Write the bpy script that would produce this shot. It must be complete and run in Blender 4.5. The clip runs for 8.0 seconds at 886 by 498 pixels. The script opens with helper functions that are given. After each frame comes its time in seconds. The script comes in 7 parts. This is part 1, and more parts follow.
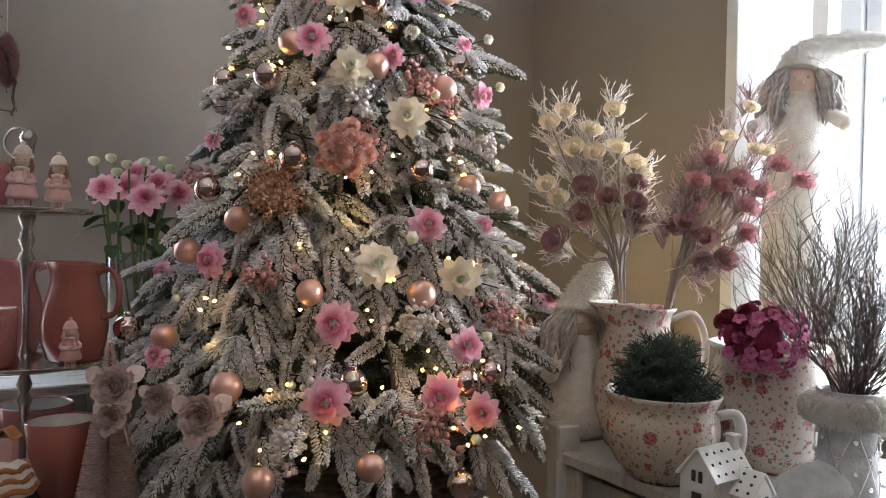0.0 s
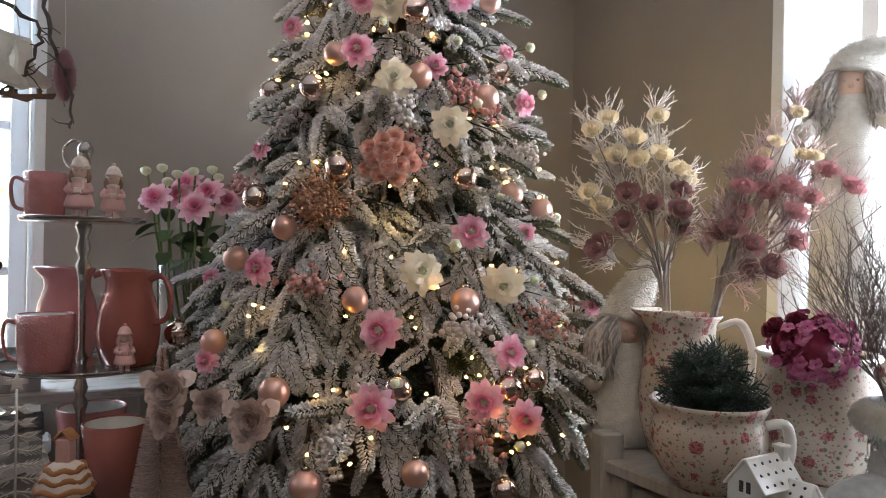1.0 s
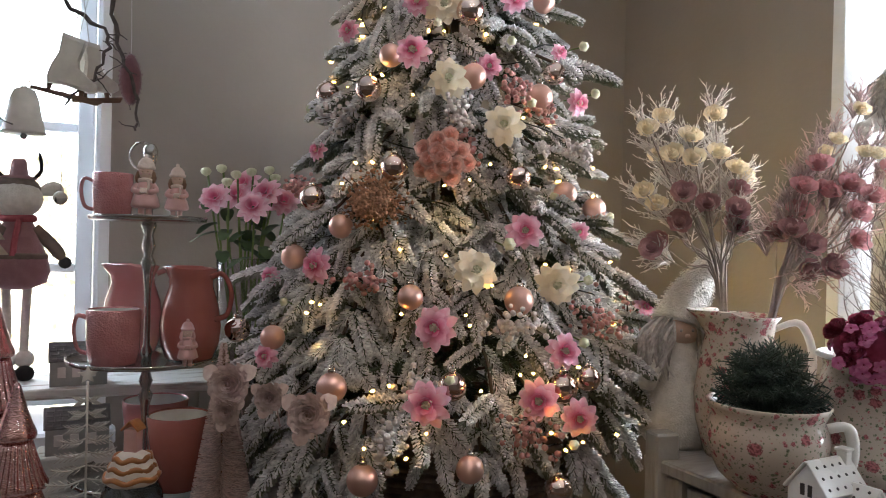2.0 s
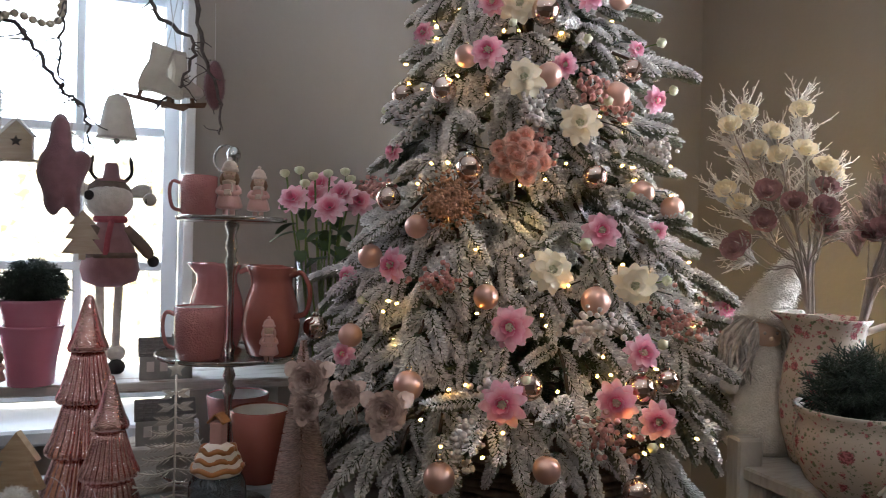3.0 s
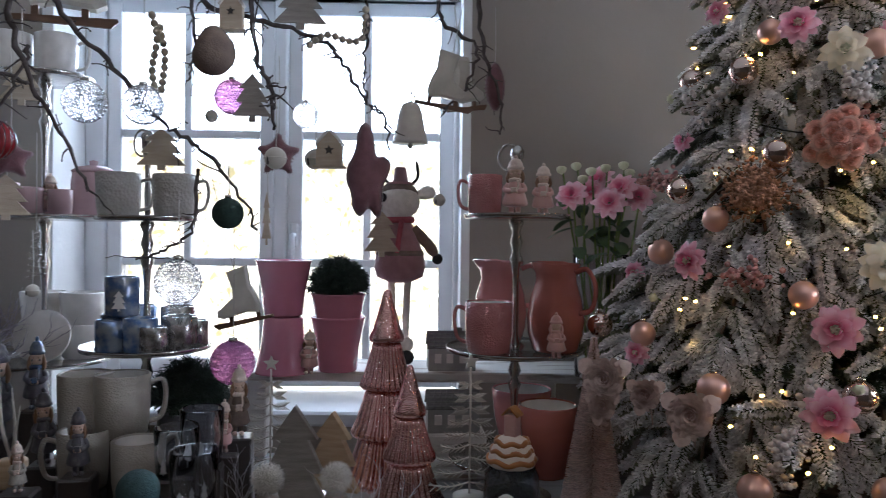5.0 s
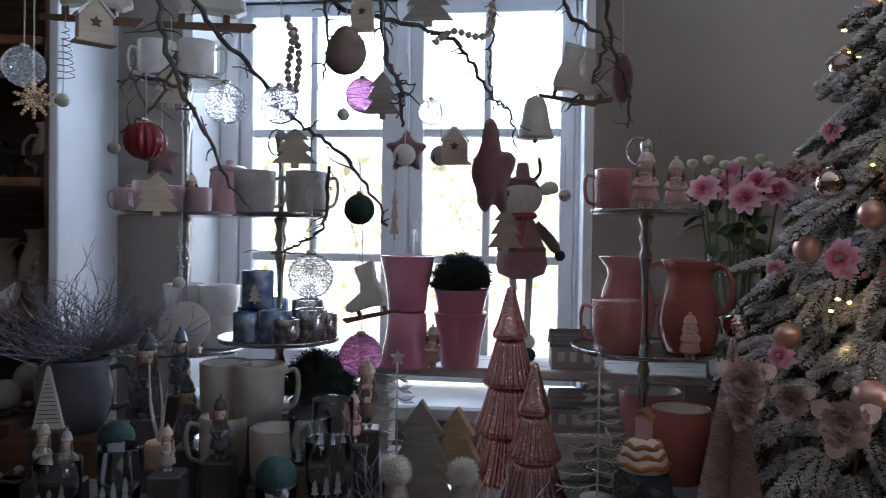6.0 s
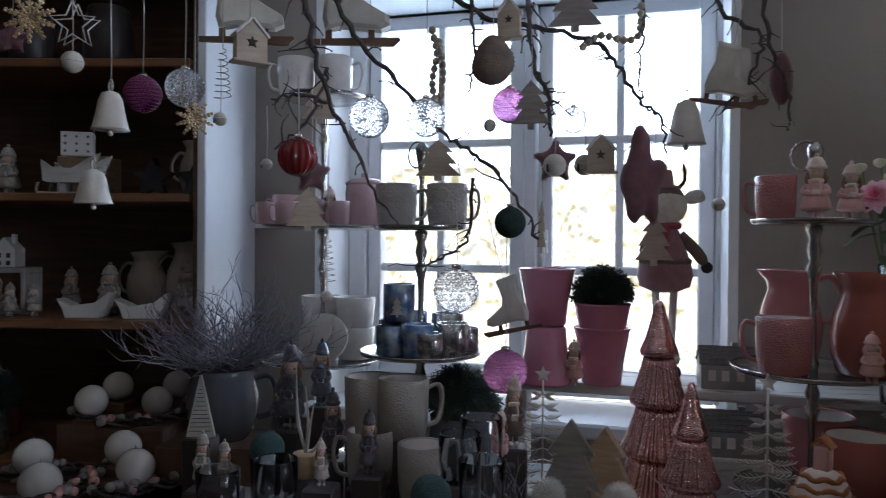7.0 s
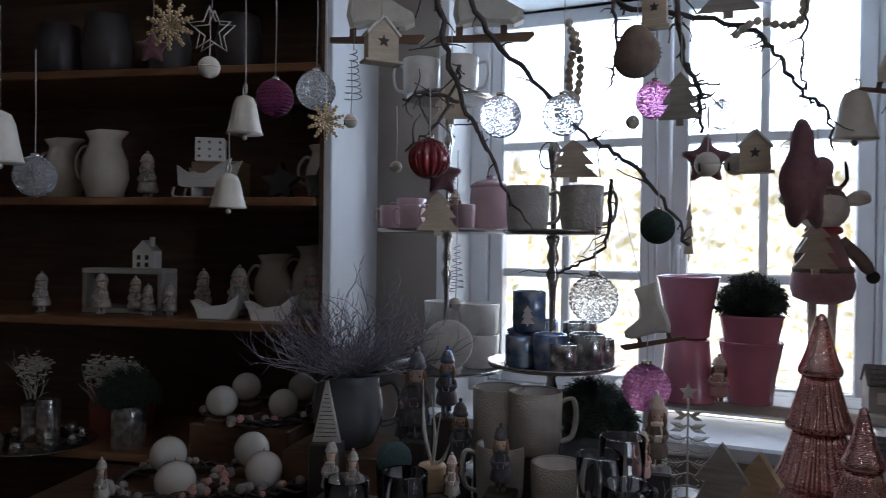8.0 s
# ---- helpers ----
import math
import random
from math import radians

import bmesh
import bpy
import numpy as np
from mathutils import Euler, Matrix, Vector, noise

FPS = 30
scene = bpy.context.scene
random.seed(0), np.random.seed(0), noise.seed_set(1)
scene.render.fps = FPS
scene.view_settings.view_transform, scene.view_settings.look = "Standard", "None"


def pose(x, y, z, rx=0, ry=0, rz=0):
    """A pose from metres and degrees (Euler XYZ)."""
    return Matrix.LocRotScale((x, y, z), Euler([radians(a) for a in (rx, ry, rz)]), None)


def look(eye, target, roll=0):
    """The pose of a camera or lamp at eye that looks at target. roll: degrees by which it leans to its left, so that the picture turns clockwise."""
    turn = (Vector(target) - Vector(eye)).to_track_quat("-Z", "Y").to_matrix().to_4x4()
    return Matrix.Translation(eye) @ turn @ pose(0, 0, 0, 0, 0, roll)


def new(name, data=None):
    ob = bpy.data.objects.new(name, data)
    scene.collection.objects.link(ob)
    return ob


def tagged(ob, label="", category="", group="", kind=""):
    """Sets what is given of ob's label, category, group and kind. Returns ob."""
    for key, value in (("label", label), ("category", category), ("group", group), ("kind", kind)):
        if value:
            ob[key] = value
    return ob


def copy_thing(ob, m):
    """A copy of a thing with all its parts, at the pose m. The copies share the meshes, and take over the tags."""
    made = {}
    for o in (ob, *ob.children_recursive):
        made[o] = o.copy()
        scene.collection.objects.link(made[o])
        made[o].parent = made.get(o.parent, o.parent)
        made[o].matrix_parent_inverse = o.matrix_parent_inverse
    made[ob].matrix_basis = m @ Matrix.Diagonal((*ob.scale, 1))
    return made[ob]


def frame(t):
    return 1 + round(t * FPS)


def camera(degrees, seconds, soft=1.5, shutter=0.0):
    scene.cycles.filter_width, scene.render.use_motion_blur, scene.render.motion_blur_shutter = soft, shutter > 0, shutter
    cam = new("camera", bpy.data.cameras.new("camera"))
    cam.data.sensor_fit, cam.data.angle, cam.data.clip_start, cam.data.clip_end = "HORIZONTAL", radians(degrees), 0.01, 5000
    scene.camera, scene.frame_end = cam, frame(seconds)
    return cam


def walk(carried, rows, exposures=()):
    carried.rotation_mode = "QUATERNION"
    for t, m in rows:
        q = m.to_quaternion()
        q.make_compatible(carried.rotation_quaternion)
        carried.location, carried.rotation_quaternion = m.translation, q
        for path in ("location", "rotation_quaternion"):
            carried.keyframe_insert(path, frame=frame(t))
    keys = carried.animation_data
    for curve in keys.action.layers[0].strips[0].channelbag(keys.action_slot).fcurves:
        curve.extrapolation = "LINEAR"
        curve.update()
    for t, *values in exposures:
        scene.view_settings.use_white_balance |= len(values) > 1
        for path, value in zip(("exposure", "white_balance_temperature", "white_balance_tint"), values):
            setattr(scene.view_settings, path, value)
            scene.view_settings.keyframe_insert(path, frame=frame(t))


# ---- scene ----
import colorsys

# ---- camera and walk ----
cam = camera(62.4, 8.0, soft=0.6, shutter=0.3)
METRES, EYE = 0.4, 1.2
ROWS = [
    (0.0, 0.0, 0.0, 0.0, 0.01, -0.53, -1.3),
    (0.5, -0.0027, -0.0084, 0.0079, 1.22, -0.44, -1.18),
    (1.0, -0.0197, -0.0292, 0.01, 3.05, -0.17, -1.21),
    (1.5, -0.0417, -0.0506, 0.0045, 4.6, -0.23, -1.3),
    (3.0, -0.0951, -0.0877, 0.0011, 11.86, -0.37, -1.39),
    (3.5, -0.1369, -0.097, -0.0085, 15.03, -0.75, -1.36),
    (4.0, -0.2086, -0.1054, -0.0166, 20.12, -1.21, -1.17),
    (4.5, -0.2797, -0.1149, -0.0179, 25.65, -0.94, -0.82),
    (6.0, -0.4413, -0.1606, -0.0315, 38.84, -1.07, -0.81),
    (6.5, -0.5067, -0.1874, -0.0202, 43.05, -1.14, -0.76),
    (7.0, -0.6856, -0.2442, -0.0044, 46.74, -0.58, -0.47),
    (7.5, -0.8379, -0.2717, 0.0095, 50.29, -0.21, -0.48),
    (8.0, -0.9071, -0.2191, 0.0056, 55.21, -0.44, -0.74),
]
walk(cam, [(t, pose(METRES * x, METRES * y, EYE + METRES * z, 90 + pitch, roll, yaw)) for t, x, y, z, yaw, pitch, roll in ROWS],
     exposures=[(0.0, 0.17, 6000, 10), (1.5, 0.17, 6000, 10), (3.0, 0.05, 5950, 10), (4.0, -0.18, 5750, 11), (4.5, -0.33, 5650, 12), (6.0, -0.75, 5450, 12), (7.0, -0.98, 5450, 12), (8.0, -1.1, 5650, 12)])

# ---- world and light ----
world = bpy.data.worlds.new("sky")
scene.world = world
world.use_nodes = True
wn = world.node_tree
sky = wn.nodes.new("ShaderNodeTexSky")
sky.sky_type, sky.sun_disc, sky.sun_elevation, sky.sun_rotation = "NISHITA", False, radians(28), radians(-60)
wn.links.new(sky.outputs[0], wn.nodes["Background"].inputs[0])
wn.nodes["Background"].inputs[1].default_value = 0.12


def lamp(name, kind, m, energy, color, size=0.1, size_y=0.0):
    data = bpy.data.lights.new(name, kind)
    data.energy, data.color = energy, color
    if kind == "AREA":
        data.shape, data.size, data.size_y = "RECTANGLE", size, size_y or size
    elif kind == "SUN":
        data.angle = size
    else:
        data.shadow_soft_size = size
    ob = new(name, data)
    ob.matrix_world = m
    return ob


# the window wall runs along U; V points out through the window
ANG = radians(31.5)
U, V, ORG = Vector((math.cos(ANG), math.sin(ANG), 0)), Vector((-math.sin(ANG), math.cos(ANG), 0)), Vector((-2.336, 1.548, 0))


def uv(u, v, z=0.0):
    return ORG + U * u + V * v + Vector((0, 0, z))


WALL_M = Matrix.Translation(ORG) @ Matrix.Rotation(ANG, 4, "Z")
lamp("sun", "SUN", look(uv(-3, 6, 5), uv(0.5, 0, 0.8)), 2.5, (1, 0.95, 0.87), radians(0.6))
lamp("window_light_a", "AREA", look(uv(0.53, 0.12, 1.70), uv(0.53, -2, 1.30)), 17, (0.68, 0.84, 1.0), 1.05, 0.46)
lamp("window_light_b", "AREA", look(uv(3.42, -1.95, 1.45), uv(1.4, -2.1, 1.1)), 48, (0.86, 0.93, 1.0), 0.95, 1.25)

# ---- mesh kit ----
class Geo:
    """Collects vertices and faces for one mesh."""

    def __init__(self):
        self.v, self.f, self.s, self.k = [], [], [], []

    def add(self, verts, faces, m=None, smooth=True, slot=0):
        o = len(self.v)
        self.v += [tuple(m @ Vector(p)) for p in verts] if m is not None else [tuple(p) for p in verts]
        self.f += [tuple(i + o for i in q) for q in faces]
        self.s += [smooth] * len(faces)
        self.k += [slot] * len(faces)
        return self

    def lathe(self, prof, n=32, m=None, slot=0, ribs=0, depth=0.0, smooth=True):
        """Turns (radius, height) pairs round z; ribs: flutes of that depth."""
        vs, fs = [], []
        for r, z in prof:
            for i in range(n):
                a = 2 * math.pi * i / n
                q = r * (1 + depth * math.cos(ribs * a)) if ribs else r
                vs.append((q * math.cos(a), q * math.sin(a), z))
        for j in range(len(prof) - 1):
            for i in range(n):
                k = (i + 1) % n
                fs.append((j * n + i, j * n + k, (j + 1) * n + k, (j + 1) * n + i))
        if prof[0][0] > 1e-5:
            fs.append(tuple(reversed(range(n))))
        if prof[-1][0] > 1e-5:
            fs.append(tuple(range((len(prof) - 1) * n, len(prof) * n)))
        return self.add(vs, fs, m, smooth, slot)

    def tube(self, pts, rad, n=8, m=None, slot=0, flat=1.0):
        """A tube along points; rad is one radius or one for each point."""
        pts = [Vector(p) for p in pts]
        rr = rad if isinstance(rad, (list, tuple)) else [rad] * len(pts)
        vs, fs, up = [], [], None
        for i, p in enumerate(pts):
            d = (pts[min(i + 1, len(pts) - 1)] - pts[max(i - 1, 0)]).normalized()
            if up is None:
                up = d.orthogonal().normalized()
            up = (up - d * up.dot(d)).normalized()
            side = d.cross(up)
            for j in range(n):
                a = 2 * math.pi * j / n
                vs.append(p + (up * math.cos(a) + side * math.sin(a) * flat) * rr[i])
        for i in range(len(pts) - 1):
            for j in range(n):
                k = (j + 1) % n
                fs.append((i * n + j, i * n + k, (i + 1) * n + k, (i + 1) * n + j))
        fs.append(tuple(reversed(range(n))))
        fs.append(tuple(range((len(pts) - 1) * n, len(pts) * n)))
        return self.add(vs, fs, m, True, slot)

    def ball(self, c, r, n=12, sq=(1, 1, 1), m=None, slot=0):
        mm = Matrix.Translation(c) @ Matrix.Diagonal((*sq, 1))
        prof = [(r * math.sin(math.pi * j / (n // 2 + 1)), -r * math.cos(math.pi * j / (n // 2 + 1))) for j in range(n // 2 + 2)]
        prof[0], prof[-1] = (1e-6, -r), (1e-6, r)
        return self.lathe(prof, n, (m @ mm) if m is not None else mm, slot)

    def box(self, c, size, b=0.003, m=None, slot=0):
        """A box with its centre at c and chamfered edges."""
        bm = bmesh.new()
        bmesh.ops.create_cube(bm, size=1)
        bmesh.ops.scale(bm, vec=size, verts=bm.verts)
        if b:
            bmesh.ops.bevel(bm, geom=bm.edges[:], offset=min(b, min(size) * 0.45), segments=1, affect="EDGES", profile=0.5)
        bm.verts.index_update()
        mm = Matrix.Translation(c)
        self.add([v.co for v in bm.verts], [[v.index for v in q.verts] for q in bm.faces], (m @ mm) if m is not None else mm, False, slot)
        bm.free()
        return self

    def slab(self, outline, t, m=None, slot=0, b=0.0):
        """A flat shape in xz, of thickness t in y, slightly chamfered by b."""
        n = len(outline)
        cx, cz = sum(p[0] for p in outline) / n, sum(p[1] for p in outline) / n
        vs = []
        for y, k in ((-t / 2, 1 - b), (-t / 2 * (1 - 2 * b), 1), (t / 2 * (1 - 2 * b), 1), (t / 2, 1 - b)):
            vs += [(cx + (x - cx) * k, y, cz + (z - cz) * k) for x, z in outline]
        fs = [tuple(range(n)), tuple(reversed(range(3 * n, 4 * n)))]
        for r in range(3):
            for i in range(n):
                j = (i + 1) % n
                fs.append((r * n + j, r * n + i, (r + 1) * n + i, (r + 1) * n + j))
        return self.add(vs, fs, m, False, slot)

    def data(self, name, mats):
        me = bpy.data.meshes.new(name)
        me.from_pydata(self.v, [], self.f)
        me.polygons.foreach_set("use_smooth", self.s)
        me.polygons.foreach_set("material_index", self.k)
        for q in (mats if isinstance(mats, (list, tuple)) else [mats]):
            me.materials.append(q)
        me.update()
        return me


def part(name, g, material, parent=None, label="", m=None):
    """Links a Geo, or mesh data, as one mesh object under a thing."""
    ob = new(name, g.data(name, material) if isinstance(g, Geo) else g)
    if parent is not None:
        ob.parent = parent
    if m is not None:
        ob.matrix_local = m
    if label:
        ob["label"] = label
    return ob


def thing(name, label, category, m=None, group="", kind=""):
    ob = new(name)
    ob.empty_display_size = 0.02
    if m is not None:
        ob.matrix_world = m
    return tagged(ob, label, category, group, kind)


def arc(pts, steps=6):
    """A smooth line through points."""
    pts = [Vector(p) for p in pts]
    out = []
    for i in range(len(pts) - 1):
        a, b, c, d = pts[max(i - 1, 0)], pts[i], pts[i + 1], pts[min(i + 2, len(pts) - 1)]
        for k in range(steps):
            t = k / steps
            out.append(0.5 * ((2 * b) + (c - a) * t + (2 * a - 5 * b + 4 * c - d) * t * t + (3 * b - a - 3 * c + d) * t ** 3))
    return out + [pts[-1]]


# ---- materials ----
def mat(name, col, col2=None, rough=0.5, metal=0.0, scale=20.0, mix=0.5, bump=0.0, bscale=120.0, trans=0.0, coat=0.0, sheen=0.0,
        island=0.0, rnd=0.0, wave=0.0, alpha=1.0, emit=0.0, spec=0.5, ior=1.45, sss=0.0, stretch=(1, 1, 1), voronoi=False, contrast=0.15):
    mt = bpy.data.materials.new(name)
    mt.use_nodes = True
    nt, b = mt.node_tree, mt.node_tree.nodes["Principled BSDF"]
    L, N = nt.links.new, nt.nodes.new
    b.inputs["Roughness"].default_value, b.inputs["Metallic"].default_value = rough, metal
    b.inputs["Transmission Weight"].default_value, b.inputs["Coat Weight"].default_value = trans, coat
    b.inputs["Coat Roughness"].default_value = 0.08
    b.inputs["Sheen Weight"].default_value, b.inputs["IOR"].default_value = sheen, ior
    b.inputs["Specular IOR Level"].default_value = spec
    if sss:
        b.inputs["Subsurface Weight"].default_value = sss
        b.inputs["Subsurface Radius"].default_value = (0.02, 0.012, 0.01)
    tc, mp = N("ShaderNodeTexCoord"), N("ShaderNodeMapping")
    mp.inputs["Scale"].default_value = stretch
    L(tc.outputs["Object"], mp.inputs[0])
    n1 = N("ShaderNodeTexNoise")
    n1.inputs["Scale"].default_value, n1.inputs["Detail"].default_value = scale, 6
    L(mp.outputs[0], n1.inputs["Vector"])
    cr = N("ShaderNodeValToRGB")
    cr.color_ramp.elements[0].position, cr.color_ramp.elements[1].position = mix - contrast, mix + contrast
    c2 = col2 or tuple(c * 0.82 for c in col)
    cr.color_ramp.elements[0].color, cr.color_ramp.elements[1].color = (*col, 1), (*c2, 1)
    L(n1.outputs[0], cr.inputs[0])
    out = cr.outputs[0]
    if island or rnd:
        src = N("ShaderNodeNewGeometry").outputs["Random Per Island"] if island else N("ShaderNodeObjectInfo").outputs["Random"]
        mr = N("ShaderNodeMapRange")
        mr.inputs[3].default_value, mr.inputs[4].default_value = 1 - (island or rnd), 1 + (island or rnd) * 0.5
        L(src, mr.inputs[0])
        hs = N("ShaderNodeHueSaturation")
        L(mr.outputs[0], hs.inputs["Value"])
        L(out, hs.inputs["Color"])
        out = hs.outputs[0]
    L(out, b.inputs["Base Color"])
    if emit:
        L(out, b.inputs["Emission Color"])
        b.inputs["Emission Strength"].default_value = emit
    if bump:
        if wave:
            n2 = N("ShaderNodeTexWave")
            n2.inputs["Scale"].default_value, n2.inputs["Distortion"].default_value = wave, 3
        elif voronoi:
            n2 = N("ShaderNodeTexVoronoi")
            n2.inputs["Scale"].default_value = bscale
        else:
            n2 = N("ShaderNodeTexNoise")
            n2.inputs["Scale"].default_value, n2.inputs["Detail"].default_value = bscale, 5
        L(mp.outputs[0], n2.inputs["Vector"])
        bp = N("ShaderNodeBump")
        bp.inputs["Strength"].default_value, bp.inputs["Distance"].default_value = min(1, bump), 0.003
        L(n2.outputs[0], bp.inputs["Height"])
        L(bp.outputs[0], b.inputs["Normal"])
    if rough > 0.12 and not trans:
        mr = N("ShaderNodeMapRange")
        mr.inputs[3].default_value, mr.inputs[4].default_value = rough * 0.8, min(1, rough * 1.2)
        L(n1.outputs[0], mr.inputs[0])
        L(mr.outputs[0], b.inputs["Roughness"])
    return mt


plaster = mat("warm_grey_plaster", (0.315, 0.275, 0.24), (0.29, 0.254, 0.222), 0.9, scale=2.2, bump=0.25, bscale=60)
plaster_white = mat("white_plaster", (0.78, 0.78, 0.77), (0.72, 0.72, 0.72), 0.85, scale=5, bump=0.4, bscale=70)
frame_white = mat("white_window_paint", (0.80, 0.81, 0.83), (0.76, 0.77, 0.79), 0.35, scale=8, bump=0.05)
old_white = mat("worn_white_paint", (0.62, 0.60, 0.56), (0.34, 0.29, 0.24), 0.6, scale=9, mix=0.62, contrast=0.06, bump=0.4, bscale=50, stretch=(1, 6, 6))
floor_wood = mat("brown_floor_boards", (0.20, 0.13, 0.08), (0.13, 0.08, 0.05), 0.5, scale=3, bump=0.2, stretch=(1, 9, 1))
dark_wood = mat("dark_stained_wood", (0.155, 0.082, 0.048), (0.09, 0.05, 0.03), 0.42, scale=5, bump=0.2, stretch=(1, 10, 10))
shelf_wood = mat("oiled_shelf_wood", (0.26, 0.125, 0.055), (0.16, 0.075, 0.035), 0.4, scale=5, bump=0.15, stretch=(1, 10, 10))
pine = mat("pale_wood", (0.50, 0.36, 0.23), (0.40, 0.27, 0.16), 0.6, scale=12, bump=0.2, stretch=(1, 1, 8))
nickel = mat("brushed_nickel", (0.62, 0.60, 0.57), (0.50, 0.48, 0.46), 0.22, 1.0, scale=30, bump=0.05)
chrome = mat("mirror_silver", (0.85, 0.83, 0.82), None, 0.06, 1.0)
thin_glass = mat("thin_tumbler_glass", (0.97, 0.98, 1.0), (0.97, 0.98, 1.0), 0.02, trans=1.0, ior=1.14, coat=0.6)
pane_glass = mat("window_pane", (1, 1, 1), (1, 1, 1), 0.0, trans=1.0, ior=1.05)



def translucent(material, weight):
    """Lets thin petals and sprigs pass light from behind."""
    nt = material.node_tree
    b, o = nt.nodes["Principled BSDF"], nt.nodes["Material Output"]
    tl, mx = nt.nodes.new("ShaderNodeBsdfTranslucent"), nt.nodes.new("ShaderNodeMixShader")
    mx.inputs[0].default_value = weight
    nt.links.new(b.inputs["Base Color"].links[0].from_socket, tl.inputs[0])
    nt.links.new(b.outputs[0], mx.inputs[1])
    nt.links.new(tl.outputs[0], mx.inputs[2])
    nt.links.new(mx.outputs[0], o.inputs[0])
    return material


# ---- the room ----
def wall(name, verts_box, material, label, m=WALL_M):
    """A wall from boxes (u0, u1, v0, v1, z0, z1) in the window wall's axes."""
    g = Geo()
    for u0, u1, v0, v1, z0, z1 in verts_box:
        g.box(((u0 + u1) / 2, (v0 + v1) / 2, (z0 + z1) / 2), (u1 - u0, v1 - v0, z1 - z0), 0)
    ob = part(name, g, material)
    ob.matrix_world = m
    return tagged(ob, label, "wall", kind="structure")


WB = 2.98  # the second wall
wall("wall_north", [(-1.6, -0.15, -0.25, 0.25, 0, 2.7), (1.16, WB + 0.5, -0.25, 0.25, 0, 2.7), (-0.15, 1.16, -0.25, 0.25, 0, 0.62),
                    (-0.15, 1.16, -0.25, 0.25, 2.02, 2.7)], plaster, "warm grey plastered wall with a deep window niche")
wall("wall_east", [(WB, WB + 0.5, -1.154, -0.25, 0, 2.7), (WB, WB + 0.5, -5, -2.6, 0, 2.7), (WB, WB + 0.5, -2.6, -1.154, 0, 0.78),
                   (WB, WB + 0.5, -2.6, -1.154, 2.2, 2.7)], plaster, "warm grey plastered wall beside a bright window")
wall("wall_south", [(-3, WB + 0.5, -5.2, -5, 0, 2.7)], plaster, "plain grey plastered wall behind the displays")
wall("wall_west", [(-3.2, -3, -5.2, 0.25, 0, 2.7), (-3, -1.6, -0.25, 0.25, 0, 2.7)], plaster, "plain grey plastered side wall")
wall("floor", [(-3.2, WB + 0.5, -5.2, 0.25, -0.1, 0)], floor_wood, "brown wooden floor boards")
wall("ceiling", [(-3.2, WB + 0.5, -5.2, 0.25, 2.7, 2.8)], plaster_white, "plain white plastered ceiling")
# white-plastered lining of both niches
g = Geo()
for u0, u1, v0, v1, z0, z1 in ((-0.15, -0.115, -0.252, 0.06, 0.62, 2.02), (1.135, 1.163, -0.252, 0.06, 0.62, 2.02), (-0.115, 1.135, -0.252, 0.06, 1.99, 2.023)):
    g.box(((u0 + u1) / 2, (v0 + v1) / 2, (z0 + z1) / 2), (u1 - u0, v1 - v0, z1 - z0), 0.002)
for u0, u1, v0, v1, z0, z1 in ((WB - 0.002, WB + 0.36, -1.19, -1.152, 0.78, 2.2), (WB - 0.002, WB + 0.36, -2.6, -2.56, 0.78, 2.2), (WB, WB + 0.36, -2.56, -1.19, 2.17, 2.203)):
    g.box(((u0 + u1) / 2, (v0 + v1) / 2, (z0 + z1) / 2), (u1 - u0, v1 - v0, z1 - z0), 0.002)
ob = part("trim", g, plaster_white)
ob.matrix_world = WALL_M
tagged(ob, "white plaster lining of the window niches", "window reveal", kind="structure")


def bar(g, a0, a1, b0, b1, y0, y1, b=0.004):
    g.box(((a0 + a1) / 2, (y0 + y1) / 2, (b0 + b1) / 2), (a1 - a0, y1 - y0, b1 - b0), b)


